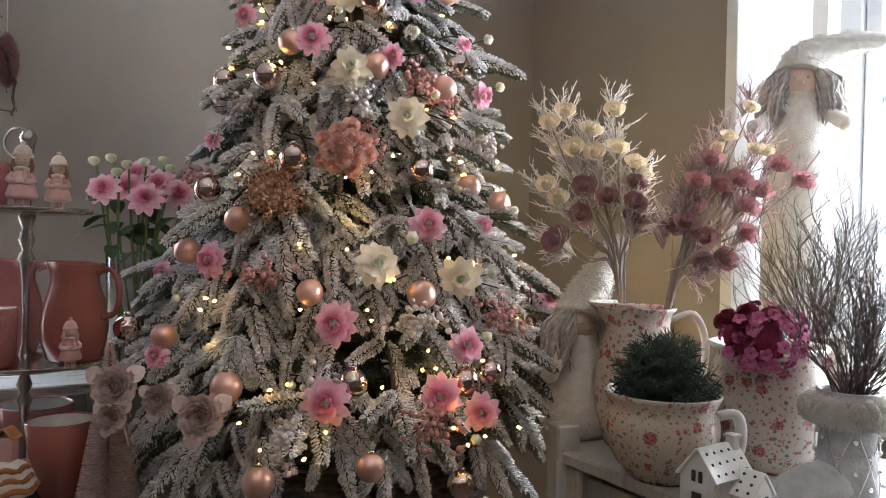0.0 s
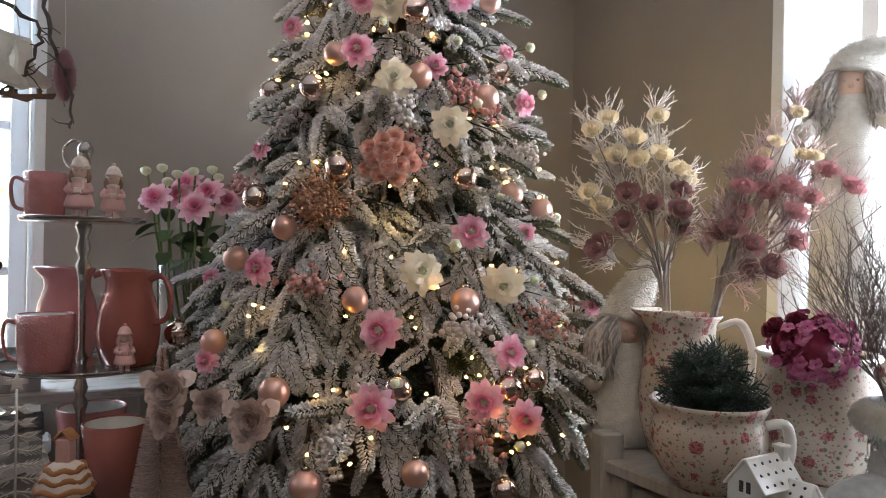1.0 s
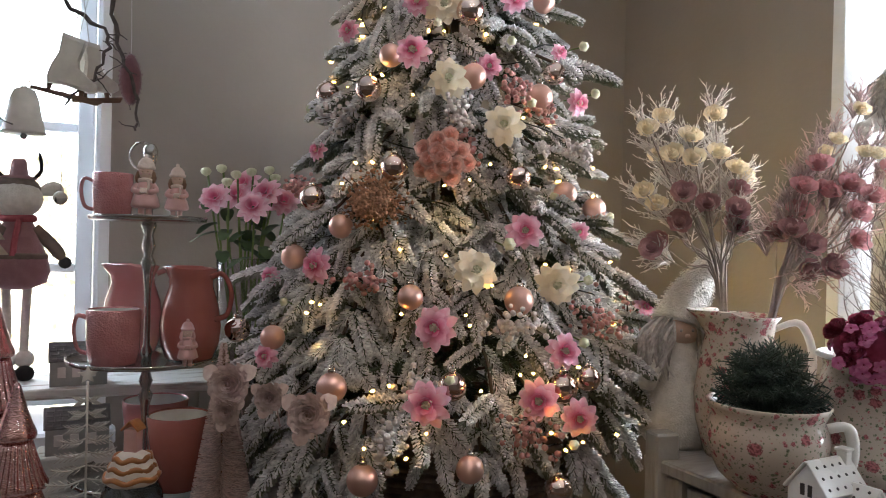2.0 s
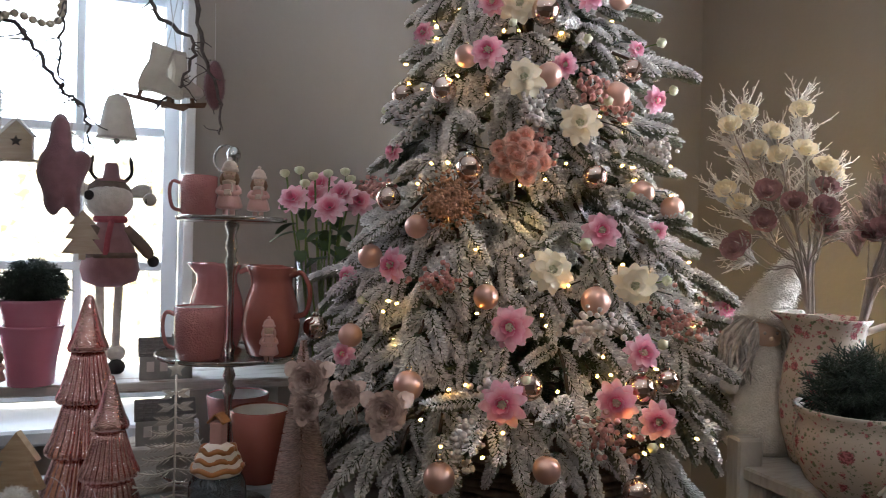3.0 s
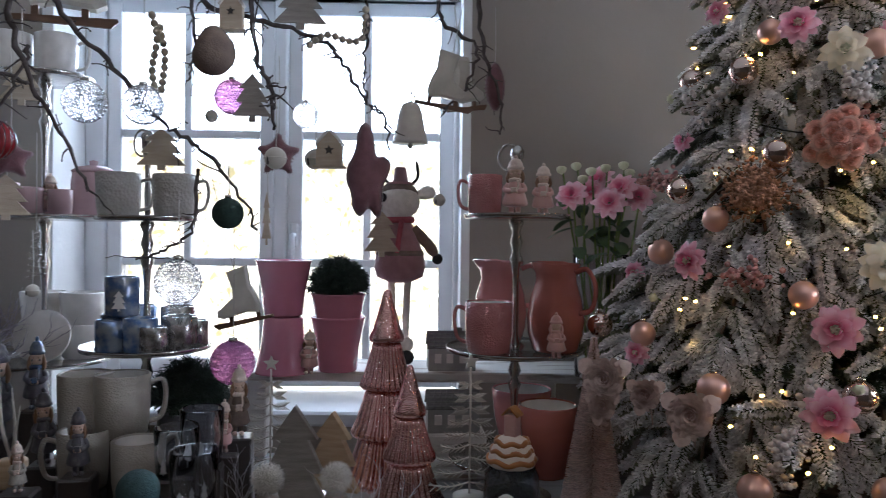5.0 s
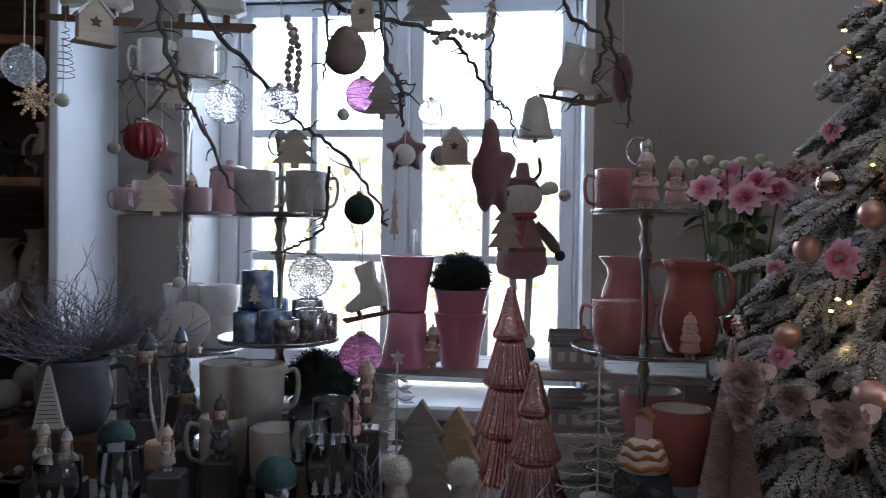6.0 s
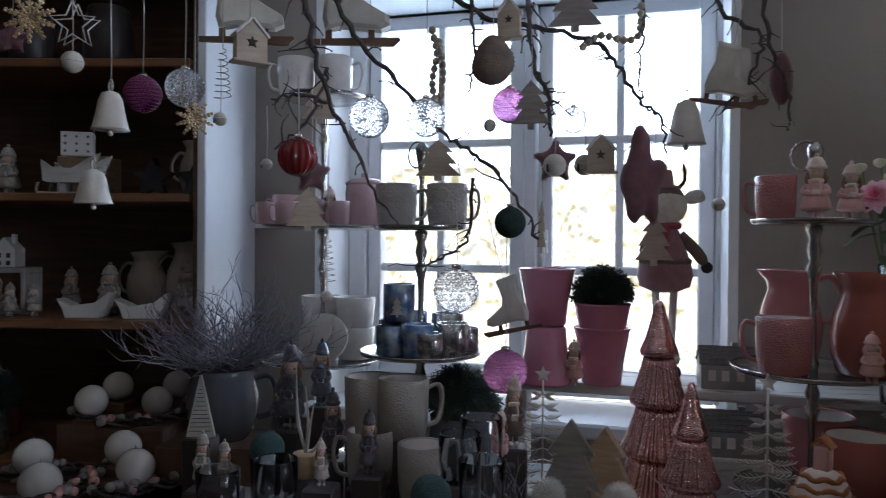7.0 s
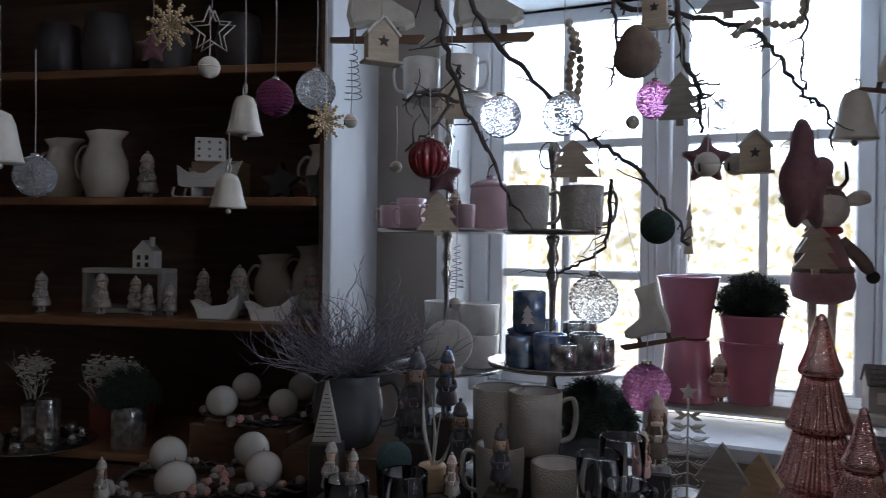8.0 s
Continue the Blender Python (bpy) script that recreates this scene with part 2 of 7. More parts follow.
def window(name, m, w, z0, z1, cols, rows, label):
    """A two-leaf window, x from 0 to w between the outer glass edges."""
    top = thing(name, label, "window", m, kind="structure")
    mid, half = w / 2, 0.072
    g = Geo()
    bar(g, -0.115, -0.05, z0 - 0.09, z1 + 0.09, -0.045, 0.04)
    bar(g, w + 0.05, w + 0.115, z0 - 0.09, z1 + 0.09, -0.045, 0.04)
    bar(g, -0.05, w + 0.05, z1 + 0.05, z1 + 0.09, -0.045, 0.04)
    bar(g, -0.05, w + 0.05, z0 - 0.09, z0 - 0.05, -0.045, 0.04)
    bar(g, mid - 0.02, mid + 0.02, z0 - 0.05, z1 + 0.05, -0.05, 0.03)
    part("window_frame", g, frame_white, top)
    for k, (a, b) in enumerate(((0.0, mid - half), (mid + half, w))):
        s = Geo()
        bar(s, a - 0.048, a, z0 - 0.048, z1 + 0.048, -0.03, 0.03)
        bar(s, b, b + 0.048, z0 - 0.048, z1 + 0.048, -0.03, 0.03)
        bar(s, a, b, z1, z1 + 0.048, -0.03, 0.03)
        bar(s, a, b, z0 - 0.048, z0, -0.03, 0.03)
        sash = part("sash", s, frame_white, top)
        for c in cols:
            mb = Geo()
            x = a + (b - a) * c
            bar(mb, x - 0.013, x + 0.013, z0, z1, -0.02, 0.02)
            part("muntin", mb, frame_white, sash)
        for z in rows:
            mb = Geo()
            bar(mb, a, b, z - 0.014, z + 0.014, -0.022, 0.022)
            part("muntin", mb, frame_white, sash)
        p = Geo()
        bar(p, a, b, z0, z1, -0.002, 0.002, 0)
        pane = part("pane", p, pane_glass, sash)
        pane.visible_shadow = False
        if k:
            h = Geo()
            bar(h, a - 0.038, a - 0.012, 1.16, 1.24, -0.042, -0.03)
            h.tube([(a - 0.025, -0.04, 1.2), (a - 0.025, -0.075, 1.2), (a - 0.025, -0.078, 1.1)], 0.009)
            part("handle", h, frame_white, sash, "white window handle")
    return top


window("window_1", WALL_M, 1.07, 0.78, 1.94, (0.47,), (1.538, 1.106), "white two-leaf window with small panes, closed")
window("window_2", WALL_M @ pose(WB + 0.3, -1.45, 0, 0, 0, -90), 0.95, 0.98, 2.02, (), (1.62, 1.26), "white window flooded with daylight, closed")
for nm, m, sz in (("windowsill_1", WALL_M @ pose(0.51, -0.145, 0.645), (1.36, 0.34, 0.045)), ("windowsill_2", WALL_M @ pose(WB + 0.1, -1.88, 0.80), (0.4, 1.44, 0.04))):
    g = Geo()
    g.box((0, 0, 0), sz, 0.008)
    ob = part(nm, g, frame_white)
    ob.matrix_world = m
    tagged(ob, "white painted window sill", "window sill", kind="structure")

# ---- ceiling spots behind the visitor ----
spot_glow = mat("warm_spot_glass", (1.0, 0.86, 0.68), (1.0, 0.86, 0.68), 0.4, emit=9.0)
for x, y, tx, ty, watt in ((0.55, -0.75, 0.08, 0.85, 2.6), (-0.35, -0.95, -0.46, 0.65, 1.95), (-1.15, -0.75, -0.94, 0.85, 1.8), (0.1, 0.15, -0.19, 1.75, 1.75), (0.68, 0.30, 0.38, 1.45, 1.7)):
    sp = thing("ceiling_spot", "round white ceiling spot, lit warm", "ceiling lamp", pose(x, y, 2.7), "ceiling spots")
    part("housing", Geo().lathe([(0.055, 0.0), (0.06, -0.02), (0.05, -0.05), (0.045, -0.05), (0.042, -0.02)], 28), frame_white, sp)
    part("lens", Geo().lathe([(0.041, -0.03), (0.041, -0.026)], 24), spot_glow, sp)
    lamp("spot_light", "AREA", look((x, y, 2.64), (tx, ty, 1.0)), watt, (1.0, 0.84, 0.66), 0.07)

# ---- outside ----
haze = mat("bright_garden_haze", (1.0, 1.0, 1.0), (1.0, 1.0, 1.0), 1.0, emit=5.0)
g = Geo()
g.box((0.5, 9.0, 3.0), (24, 0.05, 14), 0)
g.box((11.0, -2.0, 3.0), (0.05, 22, 14), 0)
ob = part("backdrop", g, haze)
ob.matrix_world = WALL_M
tagged(ob, "overexposed pale winter sky", "sky", kind="structure")
# daylight on hedge and grass is put in as the material's own glow
straw = mat("glowing_dry_hedge", (1.0, 0.96, 0.86), (0.46, 0.38, 0.20), 1.0, scale=8.0, mix=0.54, contrast=0.10, emit=1.5)
g = Geo()
hr = random.Random(4)
for i in range(900):
    x, z = hr.uniform(-9, 9), hr.random() ** 0.8 * (2.1 + 0.35 * math.sin(i))
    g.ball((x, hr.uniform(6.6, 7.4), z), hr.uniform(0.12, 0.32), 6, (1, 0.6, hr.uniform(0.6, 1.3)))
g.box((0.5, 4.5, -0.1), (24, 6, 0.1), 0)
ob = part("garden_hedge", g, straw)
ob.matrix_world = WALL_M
tagged(ob, "straw-coloured hedge and grass outside, daylight added as its own glow", "hedge", kind="stuff")

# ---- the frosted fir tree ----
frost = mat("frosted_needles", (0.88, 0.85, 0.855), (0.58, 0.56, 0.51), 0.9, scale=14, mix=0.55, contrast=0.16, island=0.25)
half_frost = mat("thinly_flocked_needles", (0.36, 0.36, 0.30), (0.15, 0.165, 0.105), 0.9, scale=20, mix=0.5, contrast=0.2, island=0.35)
green = mat("fir_green", (0.075, 0.095, 0.05), (0.035, 0.05, 0.025), 0.7, scale=40, island=0.35)
bark = mat("brown_bark", (0.10, 0.065, 0.04), (0.06, 0.04, 0.025), 0.8, scale=30, bump=0.5)
AXIS = Vector((-0.22, 1.73, 0))
rng = random.Random(7)


def turned(p, d, s=1.0, spin=0.0):
    """At p, with z turned to d."""
    return Matrix.Translation(p) @ Vector(d).to_track_quat("Z", "Y").to_matrix().to_4x4() @ Matrix.Rotation(spin, 4, "Z") @ Matrix.Scale(s, 4)


def needle(g, p, d, ln, w0, w1, slot=0):
    a = d.orthogonal().normalized()
    b = d.cross(a)
    o = len(g.v)
    for q, w in ((p, w0), (p + d * ln, w1)):
        for k in range(3):
            t = k * 2.0944
            g.v.append(tuple(q + (a * math.cos(t) + b * math.sin(t)) * w))
    for k in range(3):
        j = (k + 1) % 3
        g.f.append((o + k, o + j, o + 3 + j, o + 3 + k))
    g.f.append((o + 3, o + 4, o + 5))
    g.s += [True] * 4
    g.k += [slot] * 4


def flocked_needle(g, p, d, ln, w, slot=0):
    """Thin at the stem, thick with flock at its tip."""
    a = d.orthogonal().normalized()
    b = d.cross(a)
    o = len(g.v)
    g.v.append(tuple(p))
    for k in range(3):
        t = k * 2.0944
        g.v.append(tuple(p + d * ln * (1 if k else 0.9) + (a * math.cos(t) + b * math.sin(t)) * w))
    for k in range(3):
        j = (k + 1) % 3
        g.f.append((o, o + 1 + j, o + 1 + k))
    g.f.append((o + 1, o + 2, o + 3))
    g.s += [False] * 4
    g.k += [slot] * 4


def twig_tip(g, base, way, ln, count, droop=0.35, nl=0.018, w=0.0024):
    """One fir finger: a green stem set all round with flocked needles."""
    pts, p, d = [], Vector(base), Vector(way).normalized()
    for i in range(7):
        pts.append(p.copy())
        d = (d + Vector((0, 0, -droop / 7))).normalized()
        p = p + d * ln / 6
    g.tube(pts, [0.0058 * (1 - 0.5 * i / 6) for i in range(7)], 5, slot=2)
    for i in range(count):
        f = (i + 0.5 * rng.random()) / count
        k = min(int(f * 6), 5)
        q = pts[k].lerp(pts[k + 1], f * 6 - k)
        ax = (pts[k + 1] - pts[k]).normalized()
        a = ax.orthogonal().normalized()
        t = i * 2.39996 + rng.uniform(-0.12, 0.12)
        side = a * math.cos(t) + ax.cross(a) * math.sin(t)
        dd = (ax * rng.uniform(0.62, 0.95) + side * (1 - 0.45 * f ** 8)).normalized()
        full = min(1.0, 0.6 + 2.2 * f) * (1 - 0.28 * max(0.0, f - 0.6) / 0.4)
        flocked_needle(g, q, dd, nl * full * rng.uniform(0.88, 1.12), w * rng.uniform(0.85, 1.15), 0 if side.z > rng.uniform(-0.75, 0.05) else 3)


def branch_data(k, material, pairs, length, dense=1.0):
    """A flat spray: a leading finger with pairs of shorter ones below it."""
    g = Geo()
    stem = arc([(0, 0, 0), (length * 0.5, rng.uniform(-0.01, 0.01), 0.012), (length, 0, 0)], 6)
    g.tube(stem, [0.0042 - 0.0001 * i for i in range(len(stem))], 5, slot=1)
    twig_tip(g, stem[-2], Vector((1, rng.uniform(-0.12, 0.12), rng.uniform(-0.05, 0.1))), 0.115 + 0.025 * rng.random(), int(270 * dense))
    for i in range(pairs):
        f = 0.30 + 0.62 * i / max(1, pairs - 1)
        q = stem[int(f * (len(stem) - 1))]
        for sg in (-1, 1):
            if rng.random() < 0.08:
                continue
            way = Vector((1, sg * rng.uniform(0.5, 1.15), rng.uniform(-0.3, 0.15)))
            twig_tip(g, q, way, rng.uniform(0.085, 0.12), int(225 * dense), rng.uniform(0.1, 0.7))
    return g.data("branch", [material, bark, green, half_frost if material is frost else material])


def tree_radius(z, az):
    pts = ((0.7, 0.48), (0.8, 0.50), (0.95, 0.52), (1.1, 0.51), (1.22, 0.46), (1.34, 0.395), (1.5, 0.375), (1.62, 0.345), (1.78, 0.27), (2.3, 0.13), (2.5, 0.04))
    r = pts[-1][1]
    for (z0, r0), (z1, r1) in zip(pts, pts[1:]):
        if z0 <= z <= z1:
            r = r0 + (r1 - r0) * (z - z0) / (z1 - z0)
    front = math.cos(az + math.pi / 2)
    return r * (1 - 0.16 * max(0.0, front) * min(1.0, max(0.0, (z - 0.85) * 4)))


tree = thing("fir_tree", "snow-flocked artificial fir tree standing in a wicker basket", "christmas tree", Matrix.Translation(AXIS))
g = Geo()
g.tube([(0, 0, 0.6), (0, 0, 1.5), (0, 0, 2.55)], [0.035, 0.025, 0.006], 10)
part("trunk", g, bark, tree)
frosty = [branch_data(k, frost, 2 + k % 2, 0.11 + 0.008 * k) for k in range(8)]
inner = [branch_data(k, green, 3, 0.17, 0.45) for k in range(2)]
z, ring = 0.72, 0
while z < 2.5:
    r0 = tree_radius(z, 1.57)
    count = max(5, int(2 * math.pi * r0 / 0.16))
    for i in range(count):
        az = 2 * math.pi * (i + 0.5 * (ring % 2)) / count + rng.uniform(-0.12, 0.12)
        back, front = math.sin(az) > 0.45, max(0.0, -math.sin(az))
        if (back or z > 1.95) and i % 2:
            continue
        r = tree_radius(z, az) * rng.uniform(0.86, 1.03)
        tilt = radians(rng.uniform(-2, 26) + front * rng.uniform(8, 44) + (14 if z < 0.85 else 0))
        ln = 0.245 * math.cos(tilt)
        zz = z + rng.uniform(-0.03, 0.03) + 0.19 * math.sin(tilt)
        m = Matrix.Translation(((r - ln) * math.cos(az), (r - ln) * math.sin(az), zz)) @ Matrix.Rotation(az + rng.uniform(-0.3, 0.3), 4, "Z") @ Matrix.Rotation(tilt, 4, "Y") @ Matrix.Rotation(rng.uniform(-0.6, 0.6), 4, "X") @ Matrix.Scale(rng.uniform(0.9, 1.18), 4)
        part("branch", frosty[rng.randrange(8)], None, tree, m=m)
        if i % 2 == 0 and not back:
            m = Matrix.Translation(((r - ln) * 0.4 * math.cos(az), (r - ln) * 0.4 * math.sin(az), zz)) @ Matrix.Rotation(az + 0.15, 4, "Z") @ Matrix.Rotation(radians(rng.uniform(-15, 20)), 4, "Y") @ Matrix.Scale(min(1.0, r / 0.46) * 0.92, 4)
            part("branch", inner[rng.randrange(2)], None, tree, m=m)
    z += 0.088 if z < 1.8 else 0.12
    ring += 1

# basket below
wicker = mat("grey_brown_wicker", (0.20, 0.15, 0.11), (0.10, 0.075, 0.055), 0.75, scale=40, island=0.3, bump=0.3)
basket = thing("wicker_basket", "grey-brown woven wicker basket holding the tree foot", "basket", pose(-0.19, 1.70, 0.6))
for k in range(13):
    g = Geo()
    pts = []
    for i in range(73):
        a = 2 * math.pi * i / 72
        r = 0.285 + 0.035 * k / 13 + 0.006 * math.sin(a * 18 + math.pi * (k % 2))
        pts.append((r * math.cos(a), r * math.sin(a), 0.012 + k * 0.0165))
    g.tube(pts, 0.0085, 6)
    part("withy", g, wicker, basket)
for i in range(36):
    a = 2 * math.pi * i / 36
    g = Geo()
    g.tube([(0.285 * math.cos(a), 0.285 * math.sin(a), 0), (0.32 * math.cos(a), 0.32 * math.sin(a), 0.225)], 0.006, 5)
    part("stake", g, wicker, basket)
g = Geo()
g.lathe([(0.27, 0.0), (0.27, 0.02)], 32)
part("base", g, wicker, basket)

# baubles
rose_matt = mat("matt_rose_gold", (0.72, 0.44, 0.35), (0.70, 0.42, 0.34), 0.34, 0.75, scale=30)
rose_shiny = mat("mirror_rose_gold", (0.86, 0.66, 0.58), None, 0.05, 1.0)
gold_cap = mat("silver_cap", (0.75, 0.68, 0.60), None, 0.2, 1.0)
thread_m = mat("white_thread", (0.55, 0.52, 0.48), None, 0.9)


def bauble(name, ball_mat, label, r, group, crackle=None):
    top = thing(name, label, "christmas bauble", group=group)
    g = Geo()
    g.ball((0, 0, 0), r, 28)
    part("ball", g, ball_mat, top)
    g = Geo()
    g.lathe([(r * 0.24, r * 0.93), (r * 0.25, r * 1.17), (r * 0.18, r * 1.22), (1e-5, r * 1.23)], 16, ribs=8, depth=0.06)
    part("cap", g, gold_cap, top, "ribbed silver metal cap")
    g = Geo()
    g.tube([(r * 0.15 * math.cos(a), 0, r * 1.3 + r * 0.15 * math.sin(a)) for a in [k * math.pi / 6 for k in range(13)]], r * 0.025, 5)
    part("loop", g, gold_cap, top)
    return top


R_B = 0.0275
matt = [(-0.037, 1.344, 1.102), (-0.236, 1.306, 1.105), (-0.392, 1.390, 1.235), (0.050, 1.494, 1.314), (-0.139, 1.428, 1.540), (-0.007, 1.491, 1.510), (-0.110, 1.191, 0.829),
        (-0.310, 1.447, 1.588), (-0.368, 1.258, 0.941), (-0.511, 1.464, 1.171), (0.128, 1.702, 1.295), (-0.001, 1.593, 1.740), (-0.521, 1.374, 1.012), (-0.290, 1.178, 0.804)]
shiny = [(-0.287, 1.388, 1.352), (-0.475, 1.470, 1.295), (-0.358, 1.457, 1.522), (-0.151, 1.456, 1.679), (0.025, 1.561, 1.576), (-0.045, 1.437, 1.340), (-0.480, 1.591, 1.537), (0.095, 1.371, 0.958), (-0.150, 1.258, 0.953),
         (0.040, 1.255, 0.784), (-0.663, 1.543, 1.004), (0.046, 1.328, 0.946)]
for spots, ball_mat, nm, lb, gr in ((matt, rose_matt, "bauble", "matt rose-gold glass bauble hanging in the fir tree", "matt baubles on the tree"),
                                    (shiny, rose_shiny, "bauble", "mirror-bright rose silver bauble hanging in the fir tree", "shiny baubles on the tree")):
    first = None
    for i, p in enumerate(spots):
        s = 0.85 + 0.2 * rng.random()
        if first is None:
            first = bauble(nm, ball_mat, lb, R_B, gr)
            first.matrix_basis = Matrix.Translation(p)
        else:
            copy_thing(first, Matrix.Translation(p) @ Matrix.Rotation(rng.random() * 6, 4, "Z") @ Matrix.Scale(s, 4))

# flowers
pink_out = mat("pale_pink_petal", (0.88, 0.50, 0.62), (0.94, 0.72, 0.79), 0.75, scale=60, island=0.08)
pink_in = mat("deep_pink_petal", (0.84, 0.40, 0.53), (0.92, 0.62, 0.70), 0.75, scale=60, island=0.10)
cream = mat("cream_petal", (0.93, 0.85, 0.71), (0.90, 0.79, 0.60), 0.75, scale=40, island=0.06)
bud_green = mat("pale_green_bud", (0.72, 0.70, 0.52), (0.55, 0.57, 0.37), 0.8, scale=70)
stalk = mat("stalk_green", (0.16, 0.22, 0.06), (0.10, 0.15, 0.04), 0.6)


def deepen_heart(material, pale, r0, r1):
    """Fades a petal to its own colour from a deeper heart, painted for depth."""
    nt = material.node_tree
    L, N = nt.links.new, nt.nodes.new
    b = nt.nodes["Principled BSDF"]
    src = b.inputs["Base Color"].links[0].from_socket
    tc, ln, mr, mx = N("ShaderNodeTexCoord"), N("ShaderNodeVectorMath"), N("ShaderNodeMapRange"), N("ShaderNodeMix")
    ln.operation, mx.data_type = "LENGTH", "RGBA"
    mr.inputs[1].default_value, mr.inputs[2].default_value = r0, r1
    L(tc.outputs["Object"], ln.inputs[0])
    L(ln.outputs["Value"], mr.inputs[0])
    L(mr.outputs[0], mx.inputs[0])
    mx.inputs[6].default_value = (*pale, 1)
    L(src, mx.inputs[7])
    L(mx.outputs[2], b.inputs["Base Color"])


deepen_heart(pink_out, (0.78, 0.20, 0.32), 0.013, 0.033)
deepen_heart(pink_in, (0.72, 0.14, 0.26), 0.009, 0.026)
for q in (pink_out, pink_in, cream):
    translucent(q, 0.25)


def petal(g, az, r0, ln, w, rise, curl, slot=0):
    """A round-tipped, cupped petal that grows outward at az."""
    widths = (0.40, 0.78, 1.02, 1.08, 0.92, 0.46)
    rows, vs, fs = len(widths), [], []
    for i, ww in enumerate(widths):
        f = i / (rows - 1)
        x = r0 + ln * f * math.cos(rise)
        z = ln * f * math.sin(rise) - curl * ln * f * f
        for j in (-1, 0, 1):
            vs.append((x - abs(j) * ln * 0.09 * f * f, j * w * ww, z + abs(j) * w * 0.42 * ww * (1 - f * 0.5)))
    for i in range(rows - 1):
        for j in range(2):
            a = i * 3 + j
            fs.append((a, a + 3, a + 4, a + 1))
    g.add(vs, fs, Matrix.Rotation(az, 4, "Z"), True, slot)


def dahlia(name, label, outer, inner_m, r, group, rows=(10, 9, 8), broad=0.25):
    top = thing(name, label, "artificial flower", group=group)
    fr = random.Random(3)
    for k, n in enumerate(rows):
        for i in range(n):
            g = Geo()
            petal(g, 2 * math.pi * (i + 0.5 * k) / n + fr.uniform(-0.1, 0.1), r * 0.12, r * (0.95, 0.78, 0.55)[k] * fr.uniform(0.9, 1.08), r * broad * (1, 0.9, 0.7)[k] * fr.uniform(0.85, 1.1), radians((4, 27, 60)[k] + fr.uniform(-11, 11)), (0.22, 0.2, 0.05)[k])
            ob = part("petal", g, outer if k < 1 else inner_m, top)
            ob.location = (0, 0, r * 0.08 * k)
    g = Geo()
    for i in range(14):
        a, q = i * 2.4, r * 0.058 * math.sqrt(i)
        g.ball((q * math.cos(a), q * math.sin(a), r * (0.36 - 4 * (q / r) ** 2)), r * 0.072, 6, (1, 1, 1.3))
    tagged(part("centre", g, bud_green, top, "pale green flower centre"), "pale green flower centre", kind="stuff")
    return top


def facing(p, toward=0.55):
    """A way from the tree's trunk outward, leaning to the room."""
    p = Vector(p)
    out = Vector((p.x - AXIS.x, p.y - AXIS.y, 0)).normalized()
    return (out * (1 - toward) + Vector((-0.05, -1, 0.0)) * toward + Vector((rng.uniform(-0.25, 0.25), 0, rng.uniform(-0.15, 0.3)))).normalized()


pinks = [(-0.260, 1.418, 1.589), (-0.030, 1.389, 1.234), (-0.185, 1.276, 1.054), (-0.435, 1.371, 1.156), (-0.189, 1.224, 0.928), (0.003, 1.274, 0.933), (0.076, 1.298, 0.900), (0.047, 1.337, 1.012),
         (-0.577, 1.508, 1.125), (0.080, 1.628, 1.526), (-0.109, 1.442, 1.563), (-0.418, 1.518, 1.660), (-0.488, 1.542, 1.405), (-0.063, 1.505, 1.717), (-0.261, 1.454, 1.699), (0.035, 1.598, 1.631),
         (-0.530, 1.362, 0.975), (0.082, 1.515, 1.237), (0.241, 1.664, 1.073)]
whites = [(-0.075, 1.423, 1.443), (-0.118, 1.324, 1.157), (0.034, 1.388, 1.133), (-0.185, 1.406, 1.529), (-0.203, 1.449, 1.692)]
first = dahlia("pink_dahlia", "pink artificial dahlia with pale green centre, tucked in the fir tree", pink_out, pink_in, 0.037, "pink flowers on the tree")
first.matrix_basis = turned(pinks[0], facing(pinks[0]))
for i, p in enumerate(pinks[1:]):
    copy_thing(first, turned(p, facing(p), (1.0, 1.12, 1.0, 1.15, 1.05, 0.95, 0.95, 0.72, 0.85, 0.75, 0.7, 0.7, 0.8, 0.8, 0.6, 0.7, 0.6, 0.8)[i], rng.random() * 6))
first = dahlia("cream_dahlia", "cream white artificial dahlia tucked in the fir tree", cream, cream, 0.042, "cream flowers on the tree", (10, 9, 8), 0.26)
first.matrix_basis = turned(whites[0], facing(whites[0]))
for p in whites[1:]:
    copy_thing(first, turned(p, facing(p), 1.02, rng.random() * 6))

# small closed buds on wire stalks
bud = thing("flower_bud", "small pale green closed flower bud on a stalk", "artificial flower", group="buds on the tree")
g = Geo()
g.lathe([(1e-5, -0.011), (0.010, -0.006), (0.0125, 0.002), (0.009, 0.010), (1e-5, 0.014)], 12, ribs=6, depth=0.1)
part("bud", g, bud_green, bud)
g = Geo()
g.tube(arc([(0, 0, -0.01), (0.004, 0, -0.05), (-0.004, 0.01, -0.09)], 3), 0.0018, 5)
part("stalk", g, stalk, bud)
spots = [(-0.058, 1.352, 1.207), (-0.023, 1.462, 1.494), (0.097, 1.448, 1.140), (0.091, 1.657, 1.660), (0.123, 1.703, 1.563), (-0.213, 1.429, 1.648), (-0.066, 1.477, 1.624), (0.026, 1.465, 1.306),
         (-0.152, 1.242, 0.966), (0.086, 1.375, 1.025), (0.065, 1.269, 0.859), (-0.544, 1.498, 1.185), (-0.533, 1.632, 1.513), (0.163, 1.692, 1.278), (-0.509, 1.403, 1.081)]
bud.matrix_basis = turned(spots[0], facing(spots[0]))
for p in spots[1:]:
    copy_thing(bud, turned(p, facing(p, 0.4), rng.uniform(0.65, 0.9), rng.random() * 6))


